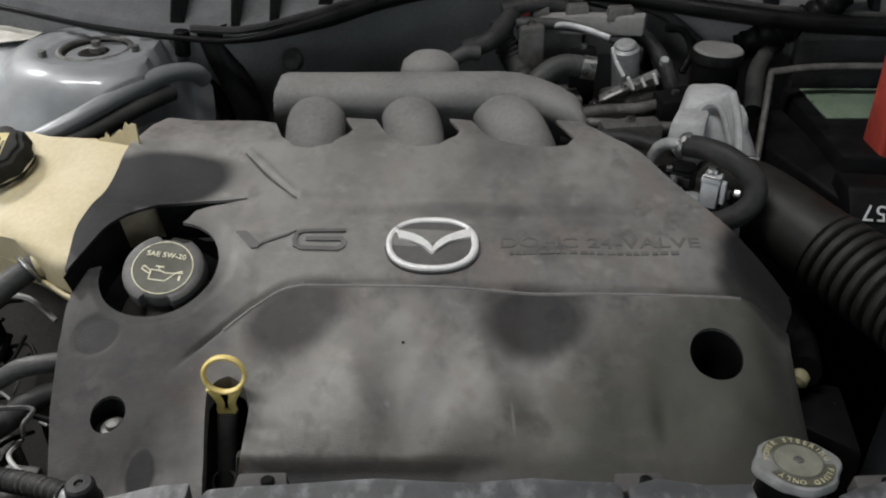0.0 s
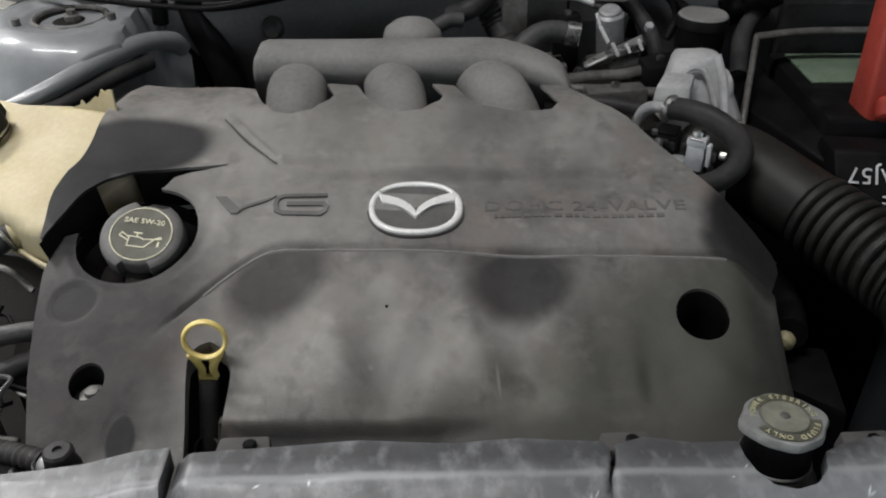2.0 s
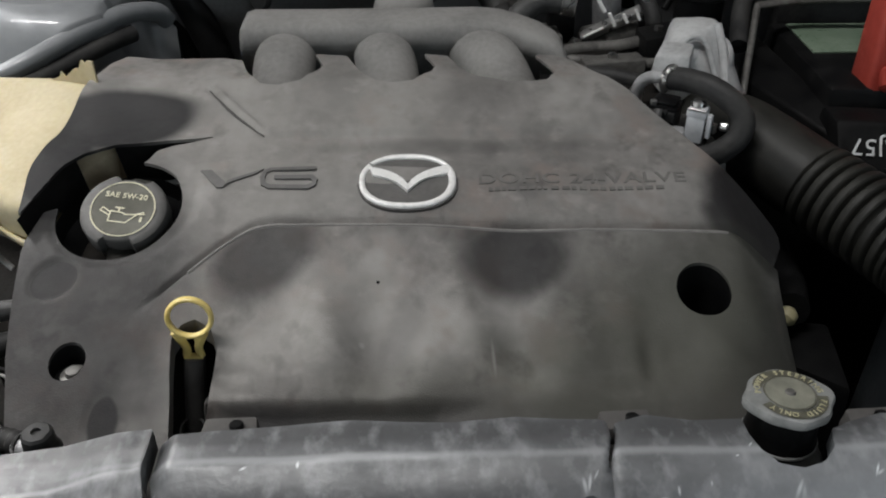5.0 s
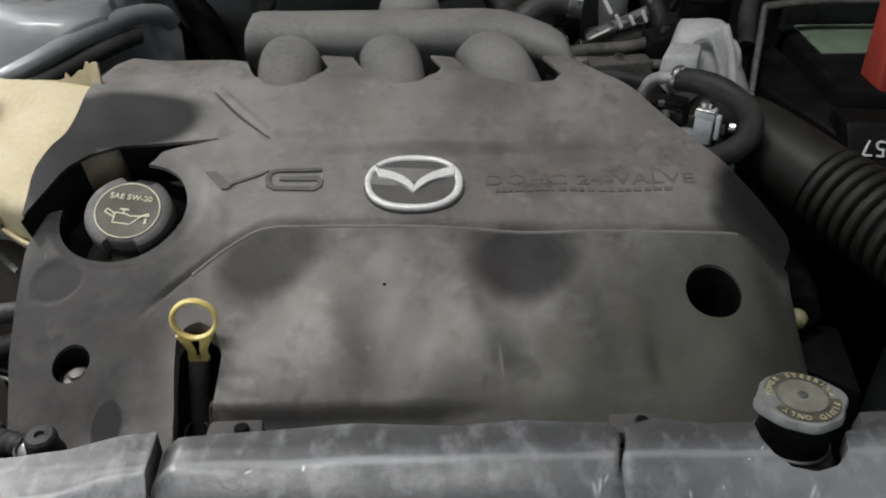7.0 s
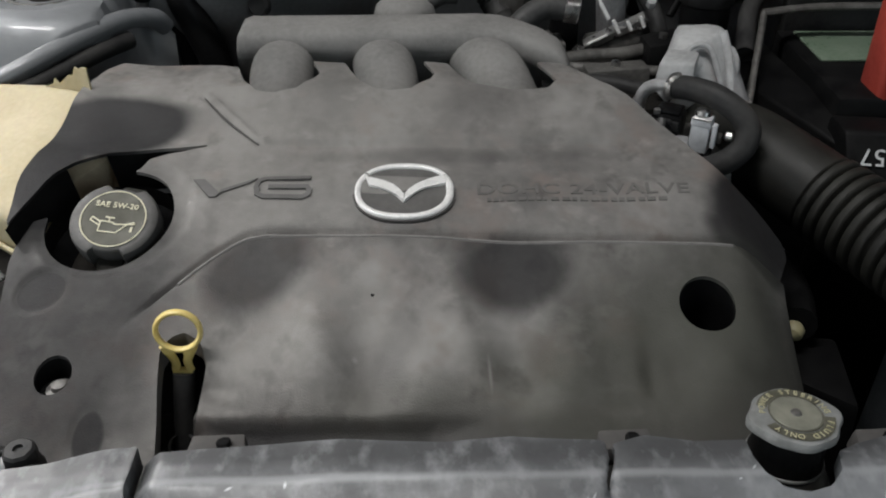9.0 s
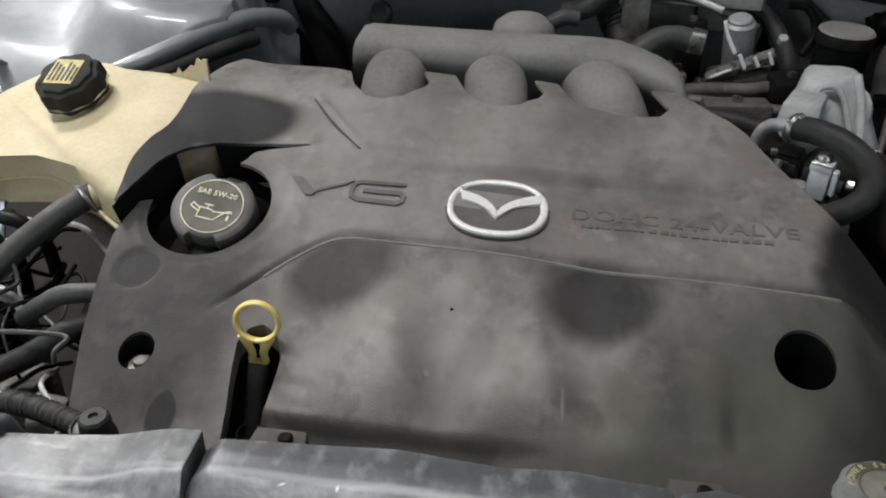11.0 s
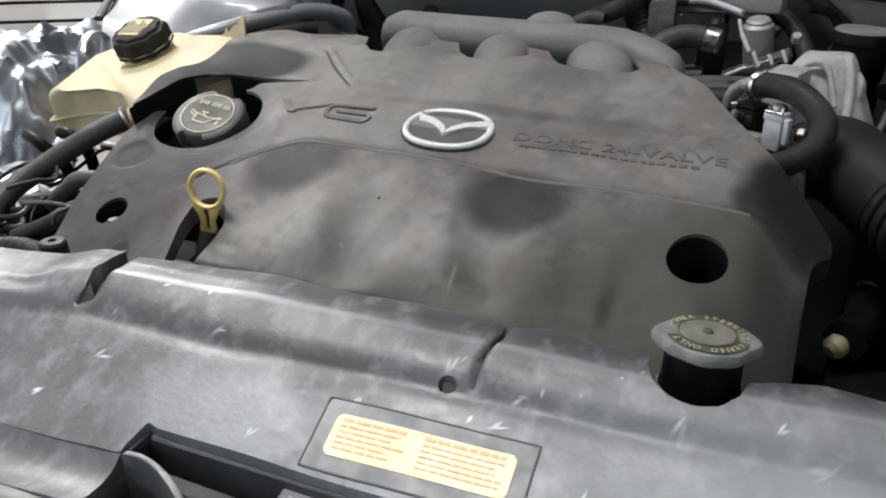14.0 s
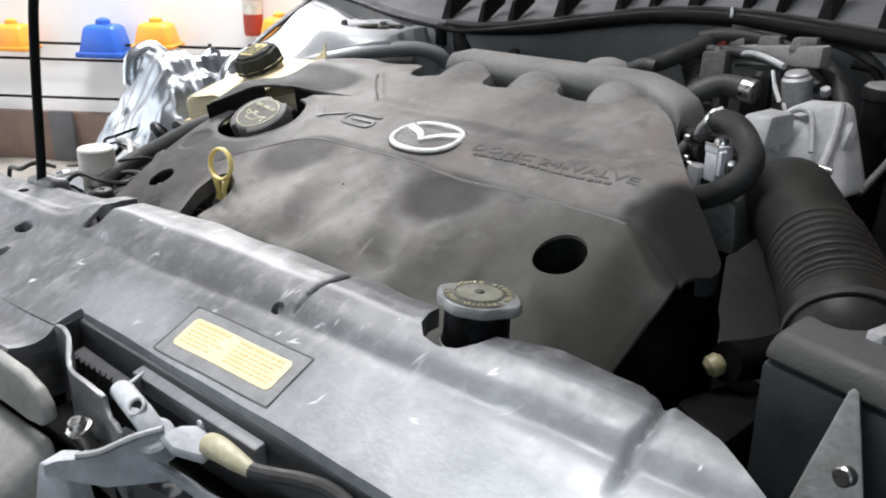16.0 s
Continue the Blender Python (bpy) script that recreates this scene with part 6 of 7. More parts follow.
part("sensor_body", move(join(box(-0.0072, 0.0072, 0.0, 0.0150, -0.034, 0.0128, 0.0016), box(-0.0078, 0.0078, -0.0006, 0.0030, 0.0070, 0.0122, 0.0010)), SM), SENSOR, sens)
part("sensor_top", move(lathe([(0.0062, 0.0), (0.0062, 0.003), (0.0050, 0.0052), (0.0022, 0.0064), (0, 0.0066)], 20), pose(0.2550, 0.6390, 0.9160)), STEEL, sens)
part("sensor_lip", move(box(-0.0074, 0.0074, -0.0012, 0.0008, 0.0125, 0.0143, 0.0005, 1), SM), STEEL, sens)
part("sensor_side", move(hexa([(0.0090, -0.0010, -0.0080), (0.0125, -0.0010, -0.0085), (0.0125, 0.0060, -0.0085), (0.0090, 0.0060, -0.0080)], [(0.0085, -0.0005, 0.0105), (0.0120, -0.0005, 0.0100), (0.0120, 0.0060, 0.0100), (0.0085, 0.0060, 0.0105)], 0.0006, 1), SM), SENSOR, sens)
part("side_arm", move(box(0.0070, 0.0160, 0.0040, 0.0090, -0.0060, 0.0020, 0.0010), SM), ALUDARK, sens)
part("side_bolt", cylinder((0.2690, 0.6235, 0.9070), (0.2745, 0.6205, 0.9073), 0.0036, 10, 0.001), STEEL, sens)
part("body_foot", move(box(-0.0090, 0.0100, -0.0015, 0.0120, -0.0190, -0.0140, 0.0012), SM), BLACK, sens)
CM = pose(0.2335, 0.6515, 0.9050, 0, 0, -29)
part("connector", move(join(box(-0.0125, 0.0105, -0.0100, 0.0130, -0.0140, 0.0085, 0.0022), box(-0.0105, 0.0085, -0.0060, 0.0120, 0.0080, 0.0115, 0.0016)), CM), BLACK, sens)
part("connector_clip", move(join(box(-0.0115, 0.0095, -0.0112, -0.0098, -0.0020, 0.0060, 0.0006), box(-0.0060, 0.0040, -0.0125, -0.0100, 0.0020, 0.0075, 0.0008)), CM), RUBBER, sens)
part("grey_lead", tube([(0.2250, 0.6420, 0.9120), (0.2230, 0.6360, 0.9060), (0.2260, 0.6300, 0.8960), (0.2310, 0.6260, 0.8850)], 0.0034, 10), GREYHOSE, sens)
for cx, cy, cz in ((0.2225, 0.6500, 0.9150), (0.2335, 0.6350, 0.8985), (0.2290, 0.6370, 0.9020)):
    part("contact", box(cx - 0.0024, cx + 0.0024, cy - 0.002, cy + 0.002, cz - 0.0022, cz + 0.0022, 0.0006, 1), STEEL, sens)
part("lower_block", hexa([(0.2320, 0.6290, 0.860), (0.2450, 0.6240, 0.860), (0.2480, 0.6400, 0.860), (0.2350, 0.6450, 0.860)], [(0.2330, 0.6310, 0.9000), (0.2440, 0.6270, 0.8990), (0.2470, 0.6390, 0.8990), (0.2360, 0.6430, 0.9000)], 0.0015), ALU, sens)
part("mount", hexa([(0.20, 0.62, 0.84), (0.285, 0.615, 0.84), (0.285, 0.69, 0.84), (0.20, 0.69, 0.84)], [(0.206, 0.625, 0.884), (0.28, 0.618, 0.880), (0.275, 0.685, 0.890), (0.206, 0.685, 0.890)], 0.006), ALUDARK, sens)

# ---- plugs low on the right ----
pl = empty("electrical_plug", (0.31, 0.523, 0.795), "pale round plug on a black bracket", "plug")
part("plug_head", cylinder((0.309, 0.523, 0.7935), (0.317, 0.532, 0.799), 0.0078, 16, 0.0035), OLDWHITE, pl)
part("plug_body", tube([(0.318, 0.533, 0.798), (0.332, 0.575, 0.79), (0.340, 0.63, 0.782)], 0.014, 12), BLACK, pl)
part("plug_tip", cylinder((0.336, 0.625, 0.785), (0.340, 0.640, 0.788), 0.009, 14, 0.002), STEEL, pl)
part("plug_bracket", hexa([(0.30, 0.47, 0.55), (0.36, 0.46, 0.55), (0.37, 0.54, 0.55), (0.30, 0.55, 0.55)], [(0.303, 0.492, 0.783), (0.345, 0.468, 0.776), (0.355, 0.54, 0.780), (0.315, 0.55, 0.775)], 0.006), BLACK, pl)

# ---- battery ----
bat = empty("battery", (0.45, 0.76, 0.85), "black battery in its tray with a pale green top", "battery")
part("battery_case", box(0.388, 0.555, 0.70, 0.862, 0.62, 0.902, 0.006), BLACK, bat)
part("battery_top_label", box(0.402, 0.484, 0.776, 0.849, 0.902, 0.9045, 0.001), GREEN, bat, "pale green paper label")
tray = [(0.636, 0.62), (0.630, 0.858), (0.659, 0.8915), (0.690, 0.8915), (0.698, 0.62)]
part("tray_front", hexa([(0.380 if z > 0.7 else 0.375, y + 0.003, z) for y, z in tray], [(0.56, y - 0.021, z) for y, z in tray], 0.004), BLACK, bat)
part("tray_side", hexa([(0.335, 0.74, 0.62), (0.372, 0.66, 0.62), (0.390, 0.665, 0.62), (0.37, 0.87, 0.62)], [(0.345, 0.765, 0.880), (0.380, 0.668, 0.876), (0.396, 0.690, 0.886), (0.378, 0.87, 0.890)], 0.003), BLACK, bat)
part("hold_down_rod", cylinder((0.332, 0.745, 0.870), (0.361, 0.828, 0.930), 0.0032, 10), ALUDARK, bat)
part("hold_down_bar", tube([(0.361, 0.828, 0.930), (0.42, 0.835, 0.933), (0.56, 0.83, 0.935)], 0.0055, 10, 6, 0.6), ALUDARK, bat)
part("terminal_cover", hexa([(0.420, 0.700, 0.886), (0.484, 0.700, 0.886), (0.484, 0.738, 0.886), (0.420, 0.738, 0.886)], [(0.420, 0.715, 1.03), (0.482, 0.715, 1.03), (0.482, 0.745, 1.03), (0.420, 0.745, 1.03)], 0.006, 3), RED, bat, "bright red plastic terminal cover")
part("terminal_flap", cylinder((0.445, 0.692, 0.905), (0.445, 0.704, 0.920), 0.018, 24, 0.003), RED, bat)
tn = Vector((-0.1, -0.75, 0.65)).normalized()
tx = Vector((-1, 0.1333, 0)).normalized()
ty = tn.cross(tx)
TXT = Matrix.Translation(Vector((0.4090, 0.6435, 0.8765)) + tn * 0.0006) @ Matrix((tx, ty, tn)).transposed().to_4x4()
part("tray_print", letters("AJ57", 0.0200, 0.0003, TXT, 1.05), WINK, bat, "white AJ57 print")
part("tray_print", letters("F", 0.0200, 0.0003, TXT @ pose(-0.0125, 0.0165, 0.0)), WINK, bat, "white printed letter")

fuse = empty("fuse_box", (0.43, 0.853, 0.90), "black plastic fuse box behind the battery", "fuse box")
part("fuse_case", box(0.398, 0.496, 0.864, 0.882, 0.88, 0.952, 0.004), RUBBER, fuse)
part("fuse_lid", hexa([(0.396, 0.861, 0.950), (0.498, 0.861, 0.950), (0.498, 0.884, 0.950), (0.396, 0.884, 0.950)], [(0.399, 0.863, 0.958), (0.495, 0.863, 0.958), (0.495, 0.882, 0.958), (0.399, 0.882, 0.958)], 0.002), GREYHOSE, fuse, "dusty grey lid")

# ---- rear right clutter ----
mc = empty("brake_fluid_reservoir", (0.316, 0.870, 0.92), "black round reservoir with a dusty flat lid", "reservoir")
part("reservoir_body", move(lathe([(0.024, -0.12), (0.024, -0.004), (0.0265, -0.002), (0.0265, 0.006), (0.025, 0.0085)], 36), pose(0.318, 0.868, 0.930)), BLACK, mc)
part("lid", move(lathe([(0.025, 0.0085), (0.023, 0.0105), (0.0, 0.0105)], 36), pose(0.318, 0.868, 0.930)), MANIFOLD, mc)
inj = empty("steel_valve", (0.235, 0.89, 0.91), "bright steel valve body with clips", "valve")
part("valve_body", cylinder((0.236, 0.897, 0.862), (0.226, 0.885, 0.936), 0.0145, 24, 0.003), ALU, inj)
part("valve_cap", cylinder((0.2265, 0.8855, 0.932), (0.2255, 0.884, 0.940), 0.0115, 20, 0.002), ALU, inj)
part("valve_base", hexa([(0.198, 0.855, 0.868), (0.262, 0.855, 0.872), (0.265, 0.895, 0.87), (0.200, 0.895, 0.868)], [(0.203, 0.862, 0.887), (0.258, 0.860, 0.899), (0.262, 0.888, 0.899), (0.205, 0.888, 0.889)], 0.003), ALUDARK, inj)
part("bracket", hexa([(0.199, 0.858, 0.886), (0.206, 0.858, 0.882), (0.262, 0.858, 0.908), (0.258, 0.858, 0.915)], [(0.199, 0.868, 0.890), (0.206, 0.868, 0.886), (0.262, 0.868, 0.912), (0.258, 0.868, 0.919)], 0.001, 1), STEEL, inj)
for p, q, r in (((0.2085, 0.866, 0.941), (0.213, 0.863, 0.928), 0.0017), ((0.213, 0.863, 0.928), (0.222, 0.859, 0.913), 0.0022), ((0.226, 0.857, 0.913), (0.233, 0.855, 0.900), 0.0020), ((0.240, 0.857, 0.912), (0.245, 0.855, 0.903), 0.0018), ((0.252, 0.857, 0.917), (0.257, 0.855, 0.906), 0.0018), ((0.203, 0.857, 0.888), (0.222, 0.857, 0.898), 0.0016)):
    part("clip", cylinder(p, q, r, 8, 0.0004), CHROME, inj)
part("nut", cylinder((0.199, 0.860, 0.880), (0.191, 0.856, 0.883), 0.0055, 6, 0.0008), STEEL, inj)
part("nut", cylinder((0.262, 0.862, 0.925), (0.262, 0.858, 0.932), 0.0050, 6, 0.0008), ALU, inj)
upper_hoses = [
    ([(0.100, 0.937, 0.944), (0.0996, 0.93, 0.931), (0.112, 0.92, 0.909), (0.1256, 0.90, 0.888), (0.13, 0.89, 0.84)], 0.013, RUBBER, "black corrugated cable sleeve"),
    ([(0.120, 0.85, 0.890), (0.1345, 0.86, 0.908), (0.1524, 0.87, 0.918), (0.170, 0.872, 0.920), (0.188, 0.87, 0.917)], 0.0115, GREYHOSE, "dusty grey rubber hose"),
    ([(0.100, 0.940, 0.955), (0.130, 0.945, 0.960), (0.175, 0.948, 0.957), (0.215, 0.94, 0.950), (0.250, 0.92, 0.935), (0.272, 0.89, 0.912), (0.280, 0.86, 0.88)], 0.0085, RUBBER, "black cable loom arching over the valves"),
    ([(0.115, 0.930, 0.945), (0.160, 0.925, 0.946), (0.205, 0.915, 0.940), (0.245, 0.895, 0.925)], 0.006, GREYHOSE, "thin grey hose"),
    ([(0.165, 0.82, 0.884), (0.195, 0.83, 0.886), (0.231, 0.83, 0.888), (0.262, 0.84, 0.89)], 0.0075, ALUDARK, "grimy metal pipe"),
    ([(0.150, 0.80, 0.887), (0.185, 0.795, 0.889), (0.225, 0.785, 0.891), (0.262, 0.775, 0.893)], 0.0060, ALUDARK, "grimy metal pipe")]
lower_hoses = [
    ([(0.150, 0.77, 0.885), (0.20, 0.755, 0.892), (0.238, 0.74, 0.89)], 0.008, RUBBER, "black rubber hose"),
    ([(0.13, 0.955, 0.968), (0.18, 0.955, 0.970), (0.23, 0.95, 0.966), (0.275, 0.93, 0.955), (0.31, 0.91, 0.93)], 0.0065, GREYHOSE, "dusty grey hose along the bulkhead"),
    ([(0.06, 0.905, 0.925), (0.085, 0.90, 0.936), (0.105, 0.93, 0.948), (0.115, 0.95, 0.958)], 0.010, RUBBER, "black elbow hose"),
    ([(0.270, 0.90, 0.95), (0.290, 0.905, 0.945), (0.300, 0.90, 0.925), (0.29, 0.89, 0.905)], 0.004, BLACK, "thin looped black cable"),
    ([(0.34, 0.80, 0.90), (0.36, 0.86, 0.925), (0.40, 0.90, 0.94), (0.47, 0.91, 0.945)], 0.009, RUBBER, "black cable along the wing"),
    ([(0.35, 0.90, 0.93), (0.385, 0.885, 0.955), (0.42, 0.88, 0.975), (0.45, 0.885, 1.02)], 0.016, BLACK, "black ribbed cable sleeve")]
for pts, r, m, lab in upper_hoses + lower_hoses:
    h = empty("hose", pts[0], lab + " behind the engine", "hose")
    part("hose_body", tube(pts, r if "corrugated" not in lab and "ribbed" not in lab else (lambda t, r=r: r + 0.0013 * math.sin(t * 120)), 14, 10), m, h)
    if lab == "dusty grey rubber hose":
        part("ferrule", cylinder((0.180, 0.871, 0.919), (0.194, 0.869, 0.917), 0.0125, 18, 0.001), STEEL, h)
for x, y, z, sx, sy, sz, m in ((0.215, 0.775, 0.885, 0.065, 0.03, 0.018, ALUDARK), (0.19, 0.83, 0.86, 0.09, 0.06, 0.03, DARK), (0.155, 0.88, 0.86, 0.06, 0.06, 0.03, ALUDARK), (0.165, 0.955, 0.955, 0.055, 0.018, 0.016, MANIFOLD),
                               (0.215, 0.96, 0.962, 0.045, 0.016, 0.014, MANIFOLD), (0.13, 0.92, 0.93, 0.03, 0.03, 0.02, ALUDARK), (0.185, 0.90, 0.915, 0.03, 0.02, 0.016, BLACK), (0.27, 0.83, 0.88, 0.04, 0.05, 0.03, BLACK),
                               (0.29, 0.955, 0.945, 0.06, 0.02, 0.03, BLACK), (0.225, 0.72, 0.865, 0.05, 0.05, 0.03, DARK), (0.40, 0.92, 0.915, 0.06, 0.03, 0.03, MANIFOLD)):
    b = empty("engine_fitting", (x, y, z), "grimy fitting among the hoses behind the engine", "fitting", "fittings behind the engine")
    top = [(x - sx / 2.4, y - sy / 2.4, z + sz * 0.8), (x + sx / 2.2, y - sy / 2.6, z + sz), (x + sx / 2.4, y + sy / 2.2, z + sz * 0.9), (x - sx / 2.3, y + sy / 2.4, z + sz * 0.7)]
    part("fitting_body", hexa([(x - sx / 2, y - sy / 2, z - 0.06), (x + sx / 2, y - sy / 2, z - 0.06), (x + sx / 2, y + sy / 2, z - 0.06), (x - sx / 2, y + sy / 2, z - 0.06)], top, 0.003), m, b)
    part("fitting_bolt", move(lathe([(0.0045, 0), (0.0045, 0.004), (0, 0.005)], 6), pose(x, y, z + sz * 0.85)), STEEL, b)
rail = empty("cable_rail", (0.19, 0.925, 0.95), "dusty brown-grey cable rail behind the engine", "rail")
part("rail_body", hexa([(0.126, 0.942, 0.930), (0.244, 0.890, 0.944), (0.250, 0.906, 0.944), (0.132, 0.958, 0.930)], [(0.128, 0.942, 0.950), (0.244, 0.891, 0.965), (0.249, 0.905, 0.966), (0.133, 0.956, 0.951)], 0.003), MANIFOLD, rail)
for x, y, z, s in ((0.142, 0.946, 0.951, 0.010), (0.180, 0.934, 0.957, 0.013), (0.222, 0.912, 0.961, 0.015)):
    part("rail_clip", hexa([(x - s, y - 0.008, z - 0.006), (x + s, y - 0.012, z - 0.005), (x + s, y + 0.006, z - 0.005), (x - s, y + 0.010, z - 0.006)], [(x - s * 0.8, y - 0.006, z + 0.008), (x + s * 0.8, y - 0.009, z + 0.010), (x + s * 0.8, y + 0.004, z + 0.010), (x - s * 0.8, y + 0.007, z + 0.008)], 0.002), ALUDARK, rail)
part("rail_stud", move(lathe([(0, 0.004), (0.0028, 0.003), (0.0032, 0), (0.0032, -0.02)], 12), pose(0.1451, 0.9500, 0.9277, 60, 0, 0)), STEEL, rail)
part("bright_pipe", tube([(0.150, 0.926, 0.944), (0.167, 0.917, 0.948), (0.186, 0.906, 0.947), (0.210, 0.893, 0.942)], 0.0034, 10), ALU, rail, "bright metal pipe")
red = empty("wire_connector", (0.12, 0.945, 0.955), "small dark red wire connector", "connector")
part("connector_body", box(0.108, 0.130, 0.938, 0.950, 0.950, 0.962, 0.002), RED, red)

# ---- front of the car below the panel ----
latch = empty("bonnet_latch", (0.09, 0.24, 0.79), "grey metal bonnet latch and cable bracket", "latch")
part("latch_arm", tube([(0.0765, 0.2365, 0.8120), (0.0800, 0.2350, 0.8155), (0.0920, 0.2310, 0.8185), (0.1080, 0.2260, 0.8215), (0.1230, 0.2230, 0.8210), (0.1330, 0.2225, 0.8150), (0.1345, 0.2225, 0.8050)], 0.0066, 14, 8, 0.85), LATCHGREY, latch)
part("arm_ear", hexa([(0.0640, 0.2590, 0.7960), (0.0775, 0.2340, 0.8020), (0.0800, 0.2385, 0.8190), (0.0655, 0.2588, 0.8150)], [(0.0662, 0.2600, 0.7960), (0.0797, 0.2352, 0.8020), (0.0822, 0.2397, 0.8190), (0.0677, 0.2600, 0.8150)], 0.0006, 1), LATCHGREY, latch)
part("pivot_ring", ring((0.1195, 0.2215, 0.8268), pose(0, 0, 0, 40, 10, 0), 0.0046, 0.0014, 24, 8), ALU, latch, "bright pivot ring")
part("pivot_hole", move(lathe([(0, 0.0004), (0.0036, 0.0004), (0.0036, -0.003)], 16), pose(0.1195, 0.2215, 0.8266, 40, 10, 0)), BLACK, latch)
part("round_end", move(lathe([(0, 0.004), (0.0085, 0.004), (0.0105, 0.0025), (0.0105, -0.010), (0, -0.010)], 28), pose(0.1335, 0.2225, 0.8135, 28, 12, 0)), LATCHGREY, latch)
part("flange", plate([(0.1375, 0.2205, 0.8195), (0.1505, 0.2205, 0.8150), (0.1660, 0.2290, 0.8120), (0.1640, 0.2385, 0.8165), (0.1490, 0.2395, 0.8205), (0.1420, 0.2330, 0.8205)], 0.005, 0.0015), LATCHGREY, latch)
part("flange_tab", hexa([(0.1475, 0.2380, 0.806), (0.1535, 0.2380, 0.806), (0.1535, 0.2405, 0.806), (0.1475, 0.2405, 0.806)], [(0.1480, 0.2378, 0.8232), (0.1520, 0.2378, 0.8225), (0.1520, 0.2400, 0.8225), (0.1480, 0.2400, 0.8232)], 0.0008, 1), LATCHGREY, latch)
part("cross_bar", wall([(0.0860, 0.1840, 0.7965), (0.0940, 0.1880, 0.8000), (0.1060, 0.1935, 0.8050), (0.1190, 0.2000, 0.8100), (0.1300, 0.2130, 0.8170), (0.1390, 0.2245, 0.8205)], 0.0040, 0.7890, 0.0010), LATCHGREY, latch)
part("bar_lip", tube([(0.1060, 0.1925, 0.8052), (0.1190, 0.1990, 0.8102), (0.1300, 0.2120, 0.8172), (0.1395, 0.2240, 0.8207)], 0.0022, 8), ALU, latch, "bright rubbed edge")
part("bar_foot", hexa([(0.070, 0.176, 0.745), (0.104, 0.186, 0.745), (0.100, 0.204, 0.745), (0.070, 0.200, 0.745)], [(0.080, 0.182, 0.794), (0.098, 0.188, 0.800), (0.100, 0.198, 0.804), (0.082, 0.196, 0.797)], 0.002), LATCHGREY, latch)
part("web_plate", hexa([(0.098, 0.222, 0.766), (0.134, 0.224, 0.766), (0.134, 0.228, 0.766), (0.098, 0.227, 0.766)], [(0.098, 0.2200, 0.803), (0.131, 0.2195, 0.807), (0.131, 0.2235, 0.809), (0.098, 0.2245, 0.805)], 0.001, 1), LATCHGREY, latch)
part("cable_end", tube([(0.1615, 0.2365, 0.8140), (0.1700, 0.2360, 0.8160), (0.1830, 0.2355, 0.8160), (0.1960, 0.2360, 0.8150)], lambda t: 0.0068 - 0.0030 * t * t, 14), FLESHTAB, latch, "cream brittle cable end")
part("cable", tube([(0.1950, 0.2360, 0.8150), (0.2080, 0.2400, 0.8160), (0.2220, 0.2460, 0.8165), (0.2400, 0.2505, 0.8155), (0.2700, 0.2480, 0.8100)], 0.0040, 10), GREYHOSE, latch)
part("base_rim", tube([(0.1360, 0.2180, 0.8000), (0.1500, 0.2270, 0.7900), (0.1620, 0.2290, 0.7870), (0.1800, 0.2310, 0.7880), (0.2100, 0.2440, 0.7920), (0.2500, 0.2480, 0.7960)], 0.0034, 10), LATCHGREY, latch)
part("base_plate", plate([(0.120, 0.2120, 0.786), (0.160, 0.2200, 0.784), (0.260, 0.2300, 0.792), (0.262, 0.2470, 0.794), (0.180, 0.2330, 0.786), (0.140, 0.2270, 0.786)], 0.012, 0.001), SLOTBLACK, latch)
part("latch_bolt", move(lathe([(0, 0.0055), (0.0040, 0.0050), (0.0052, 0.0030), (0.0052, 0), (0.0075, -0.0005), (0.0075, -0.002), (0.0045, -0.002), (0.0045, -0.05)], 16), pose(0.0686, 0.2120, 0.7975, 20, 0, 0)), STEEL, latch, "bright steel bolt")
bump = empty("bumper_cover", (-0.2, 0.15, 0.75), "scuffed pale grey bumper cover below the panel", "bumper")
BUMP = mat("scuffed_pale_bumper_plastic", (0.35, 0.345, 0.325), (0.22, 0.215, 0.20), 0.55, scale=18, bump=0.2, bump_scale=200)
lip_line = [(-0.175, 0.781), (0.018, 0.782), (0.034, 0.785), (0.0425, 0.7915), (0.0420, 0.8010), (0.0340, 0.8095), (0.0150, 0.8150), (-0.175, 0.8160)]
part("upper_lip", hexa([(x, 0.2050, z) for x, z in lip_line], [(x, 0.2135, z) for x, z in lip_line], 0.003, 3), BUMP, bump, sharp=50)
part("lower_block", hexa([(-0.18, 0.08, 0.66), (0.044, 0.13, 0.66), (0.052, 0.214, 0.66), (-0.18, 0.208, 0.66)], [(-0.18, 0.160, 0.752), (0.026, 0.176, 0.752), (0.037, 0.2120, 0.778), (-0.18, 0.2060, 0.774)], 0.008, 3), BUMP, bump, sharp=50)
part("corner_block", hexa([(-0.40, 0.19, 0.68), (-0.188, 0.19, 0.68), (-0.186, 0.245, 0.68), (-0.222, 0.261, 0.68), (-0.40, 0.280, 0.68)], [(-0.40, 0.195, 0.788), (-0.188, 0.195, 0.785), (-0.186, 0.245, 0.808), (-0.222, 0.261, 0.814), (-0.40, 0.280, 0.815)], 0.008, 3), BUMP, bump, sharp=50)
part("crash_beam", box(-0.6, 0.6, 0.03, 0.15, 0.55, 0.70, 0.01), BLACK, bump)
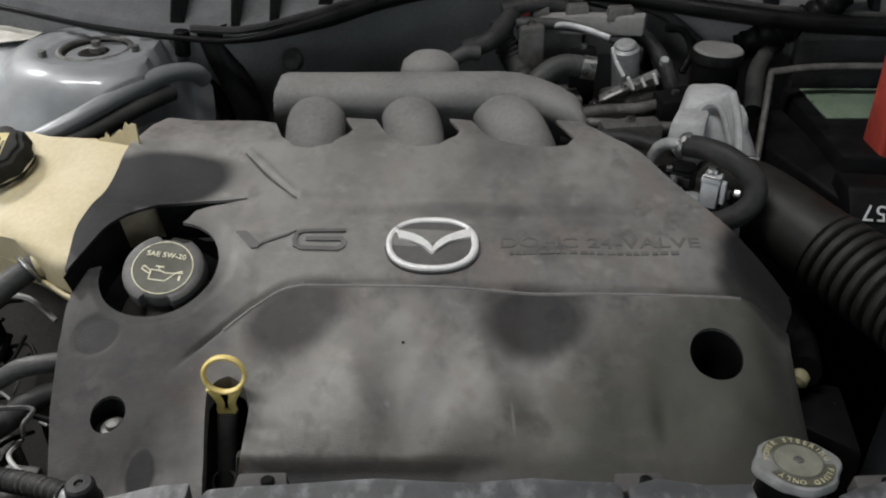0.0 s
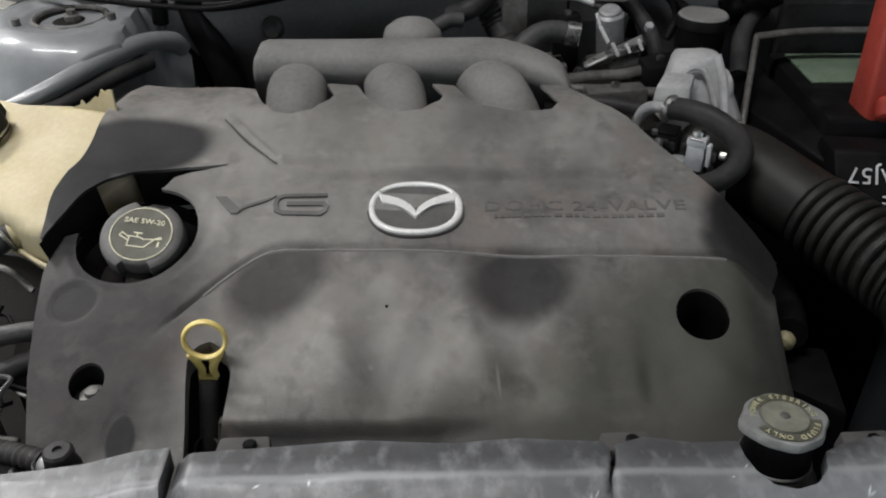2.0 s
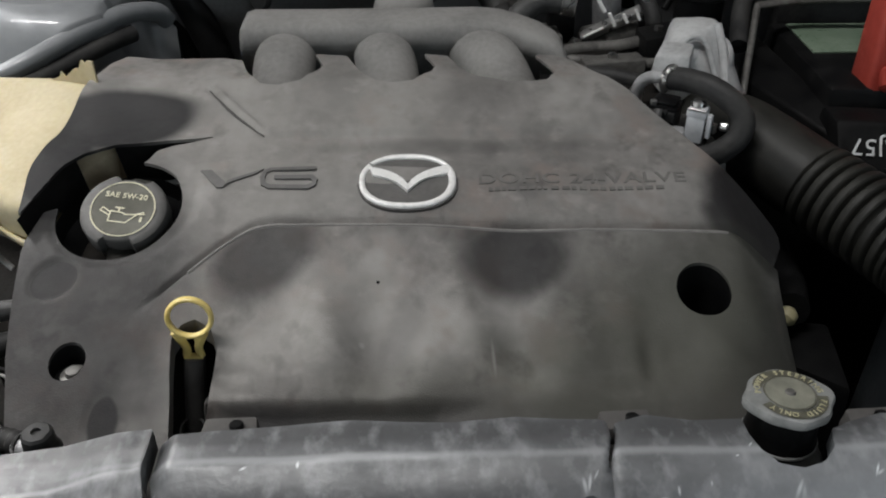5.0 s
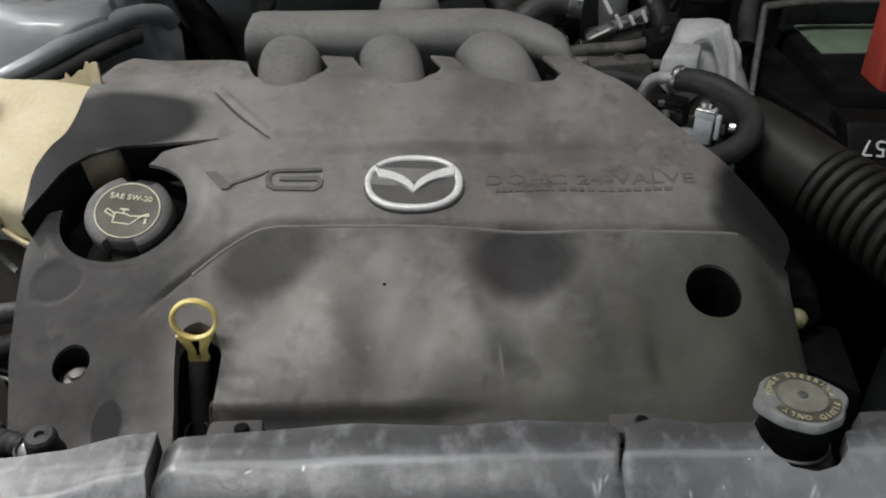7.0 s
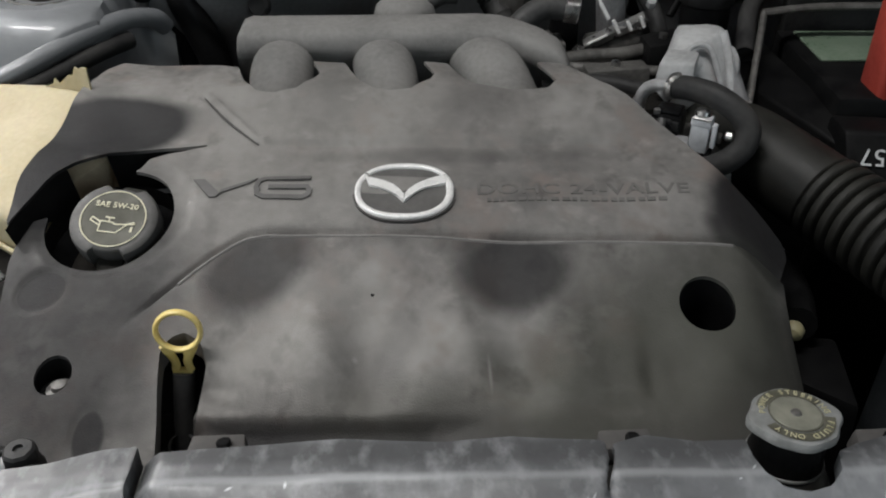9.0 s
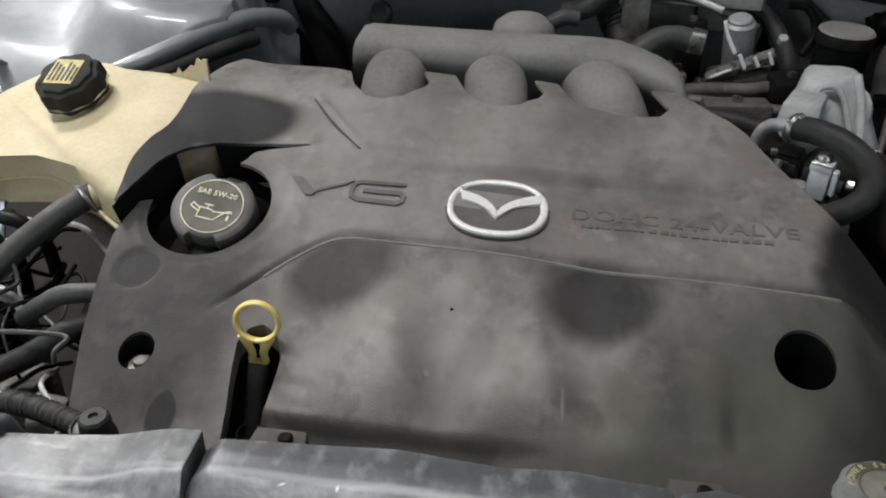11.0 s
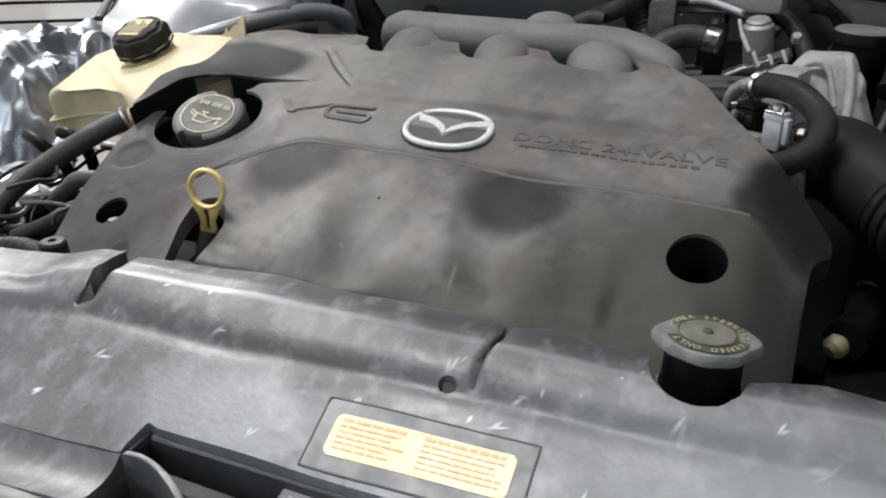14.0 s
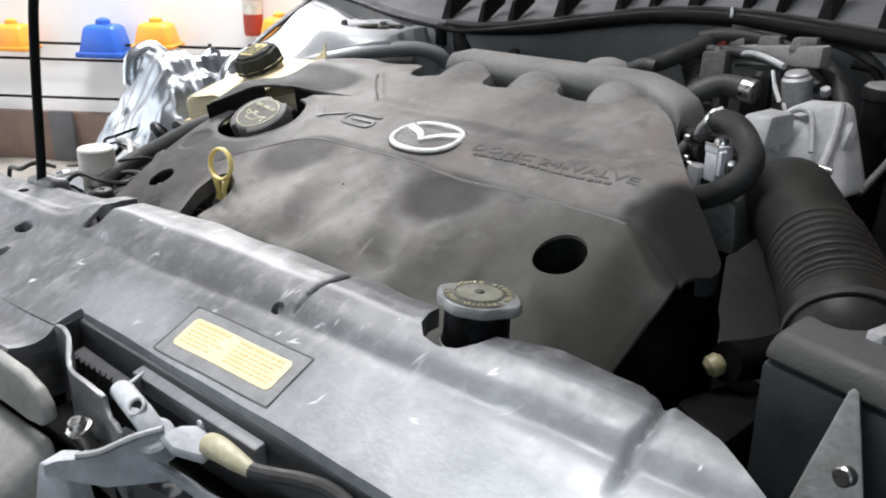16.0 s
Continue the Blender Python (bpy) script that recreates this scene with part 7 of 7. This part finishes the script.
for k, pts in enumerate(([(0.06, 0.19, 0.748), (0.085, 0.20, 0.762), (0.11, 0.195, 0.758), (0.13, 0.18, 0.74)], [(0.09, 0.16, 0.73), (0.115, 0.185, 0.750), (0.13, 0.21, 0.752), (0.15, 0.222, 0.74)], [(0.05, 0.17, 0.735), (0.075, 0.165, 0.75), (0.10, 0.17, 0.745), (0.12, 0.15, 0.72)], [(0.11, 0.20, 0.742), (0.14, 0.20, 0.758), (0.17, 0.19, 0.748), (0.2, 0.17, 0.73)])):
    w = empty("front_cable", pts[0], "bent cable behind the bumper cover", "cable", "cables behind the bumper")
    part("cable_body", tube(pts, 0.005 + 0.001 * (k % 2), 10), (ALU, BLACK, RUBBER, GREYHOSE)[k], w)
thing("front_tray", box(-0.6, 0.6, 0.10, 0.27, 0.66, 0.705, 0.005), BLACK, "black plastic tray behind the bumper", "tray", kind="structure")

# ---- rack and things along the white wall ----
rack = empty("wire_rack", ROOM @ Matrix.Translation((-1.2, 3.36, 0.0)), "thin black wire rail rack before the white wall", "rack")
for z in (0.305, 0.475, 0.545):
    part("rail", move(cylinder((-2.6, 3.36, z), (0.6, 3.36, z), 0.006, 8), ROOM), BLACK, rack)
for u in (-2.55, -0.9, 0.55):
    part("post", move(cylinder((u, 3.375, 0.0), (u, 3.375, 0.56), 0.008, 8), ROOM), BLACK, rack)


def tub(name, u, z, wide, high, m, label):
    """A square-shouldered plastic tub with a moulded rim and a knob, on the rack."""
    b = empty(name, ROOM @ Matrix.Translation((u, 3.36, z)), label, "tub", "tubs on the rack")
    w, d = wide / 2, wide / 2 * 0.8
    low = [(u - w, 3.36 - d, z), (u + w, 3.36 - d, z), (u + w, 3.36 + d, z), (u - w, 3.36 + d, z)]
    top = [(u + (x - u) * 0.72, 3.36 + (y - 3.36) * 0.72, z + high * 0.82) for x, y, _ in low]
    part("tub_body", move(hexa(low, top, wide * 0.12, 3), ROOM), m, b)
    part("rim", move(box(u - w * 1.03, u + w * 1.03, 3.36 - d * 1.03, 3.36 + d * 1.03, z, z + high * 0.14, 0.004), ROOM), m, b)
    part("knob", move(lathe([(wide * 0.16, 0), (wide * 0.15, high * 0.14), (wide * 0.06, high * 0.19), (0, high * 0.2)], 16), ROOM @ pose(u, 3.36, z + high * 0.80)), m, b)


tub("orange_tub", -1.780, 0.512, 0.17, 0.135, ORANGE, "orange plastic tub on the wire rack")
tub("blue_tub", -1.362, 0.497, 0.20, 0.165, BLUE, "blue plastic tub on the wire rack")
tub("orange_tub", -1.125, 0.540, 0.18, 0.130, ORANGE, "orange plastic tub on the wire rack")
tub("orange_tub", -0.580, 0.575, 0.165, 0.130, ORANGE, "orange plastic tub on the wire rack")
ext = empty("fire_extinguisher", ROOM @ Matrix.Translation((-0.705, 3.39, 0.55)), "red fire extinguisher hung on the white wall", "extinguisher")
part("cylinder_body", move(lathe([(0, 0), (0.038, 0.0), (0.042, 0.015), (0.042, 0.27), (0.03, 0.31), (0.014, 0.325), (0.014, 0.36), (0, 0.36)], 28), ROOM @ pose(-0.705, 3.395, 0.60)), RED, ext)
part("paper_band", move(lathe([(0.0432, 0.09), (0.0432, 0.15)], 28), ROOM @ pose(-0.705, 3.395, 0.60)), WHITE, ext)
part("wall_hook", move(box(-0.72, -0.69, 3.43, 3.45, 0.80, 0.84, 0.002), ROOM), BLACK, ext)
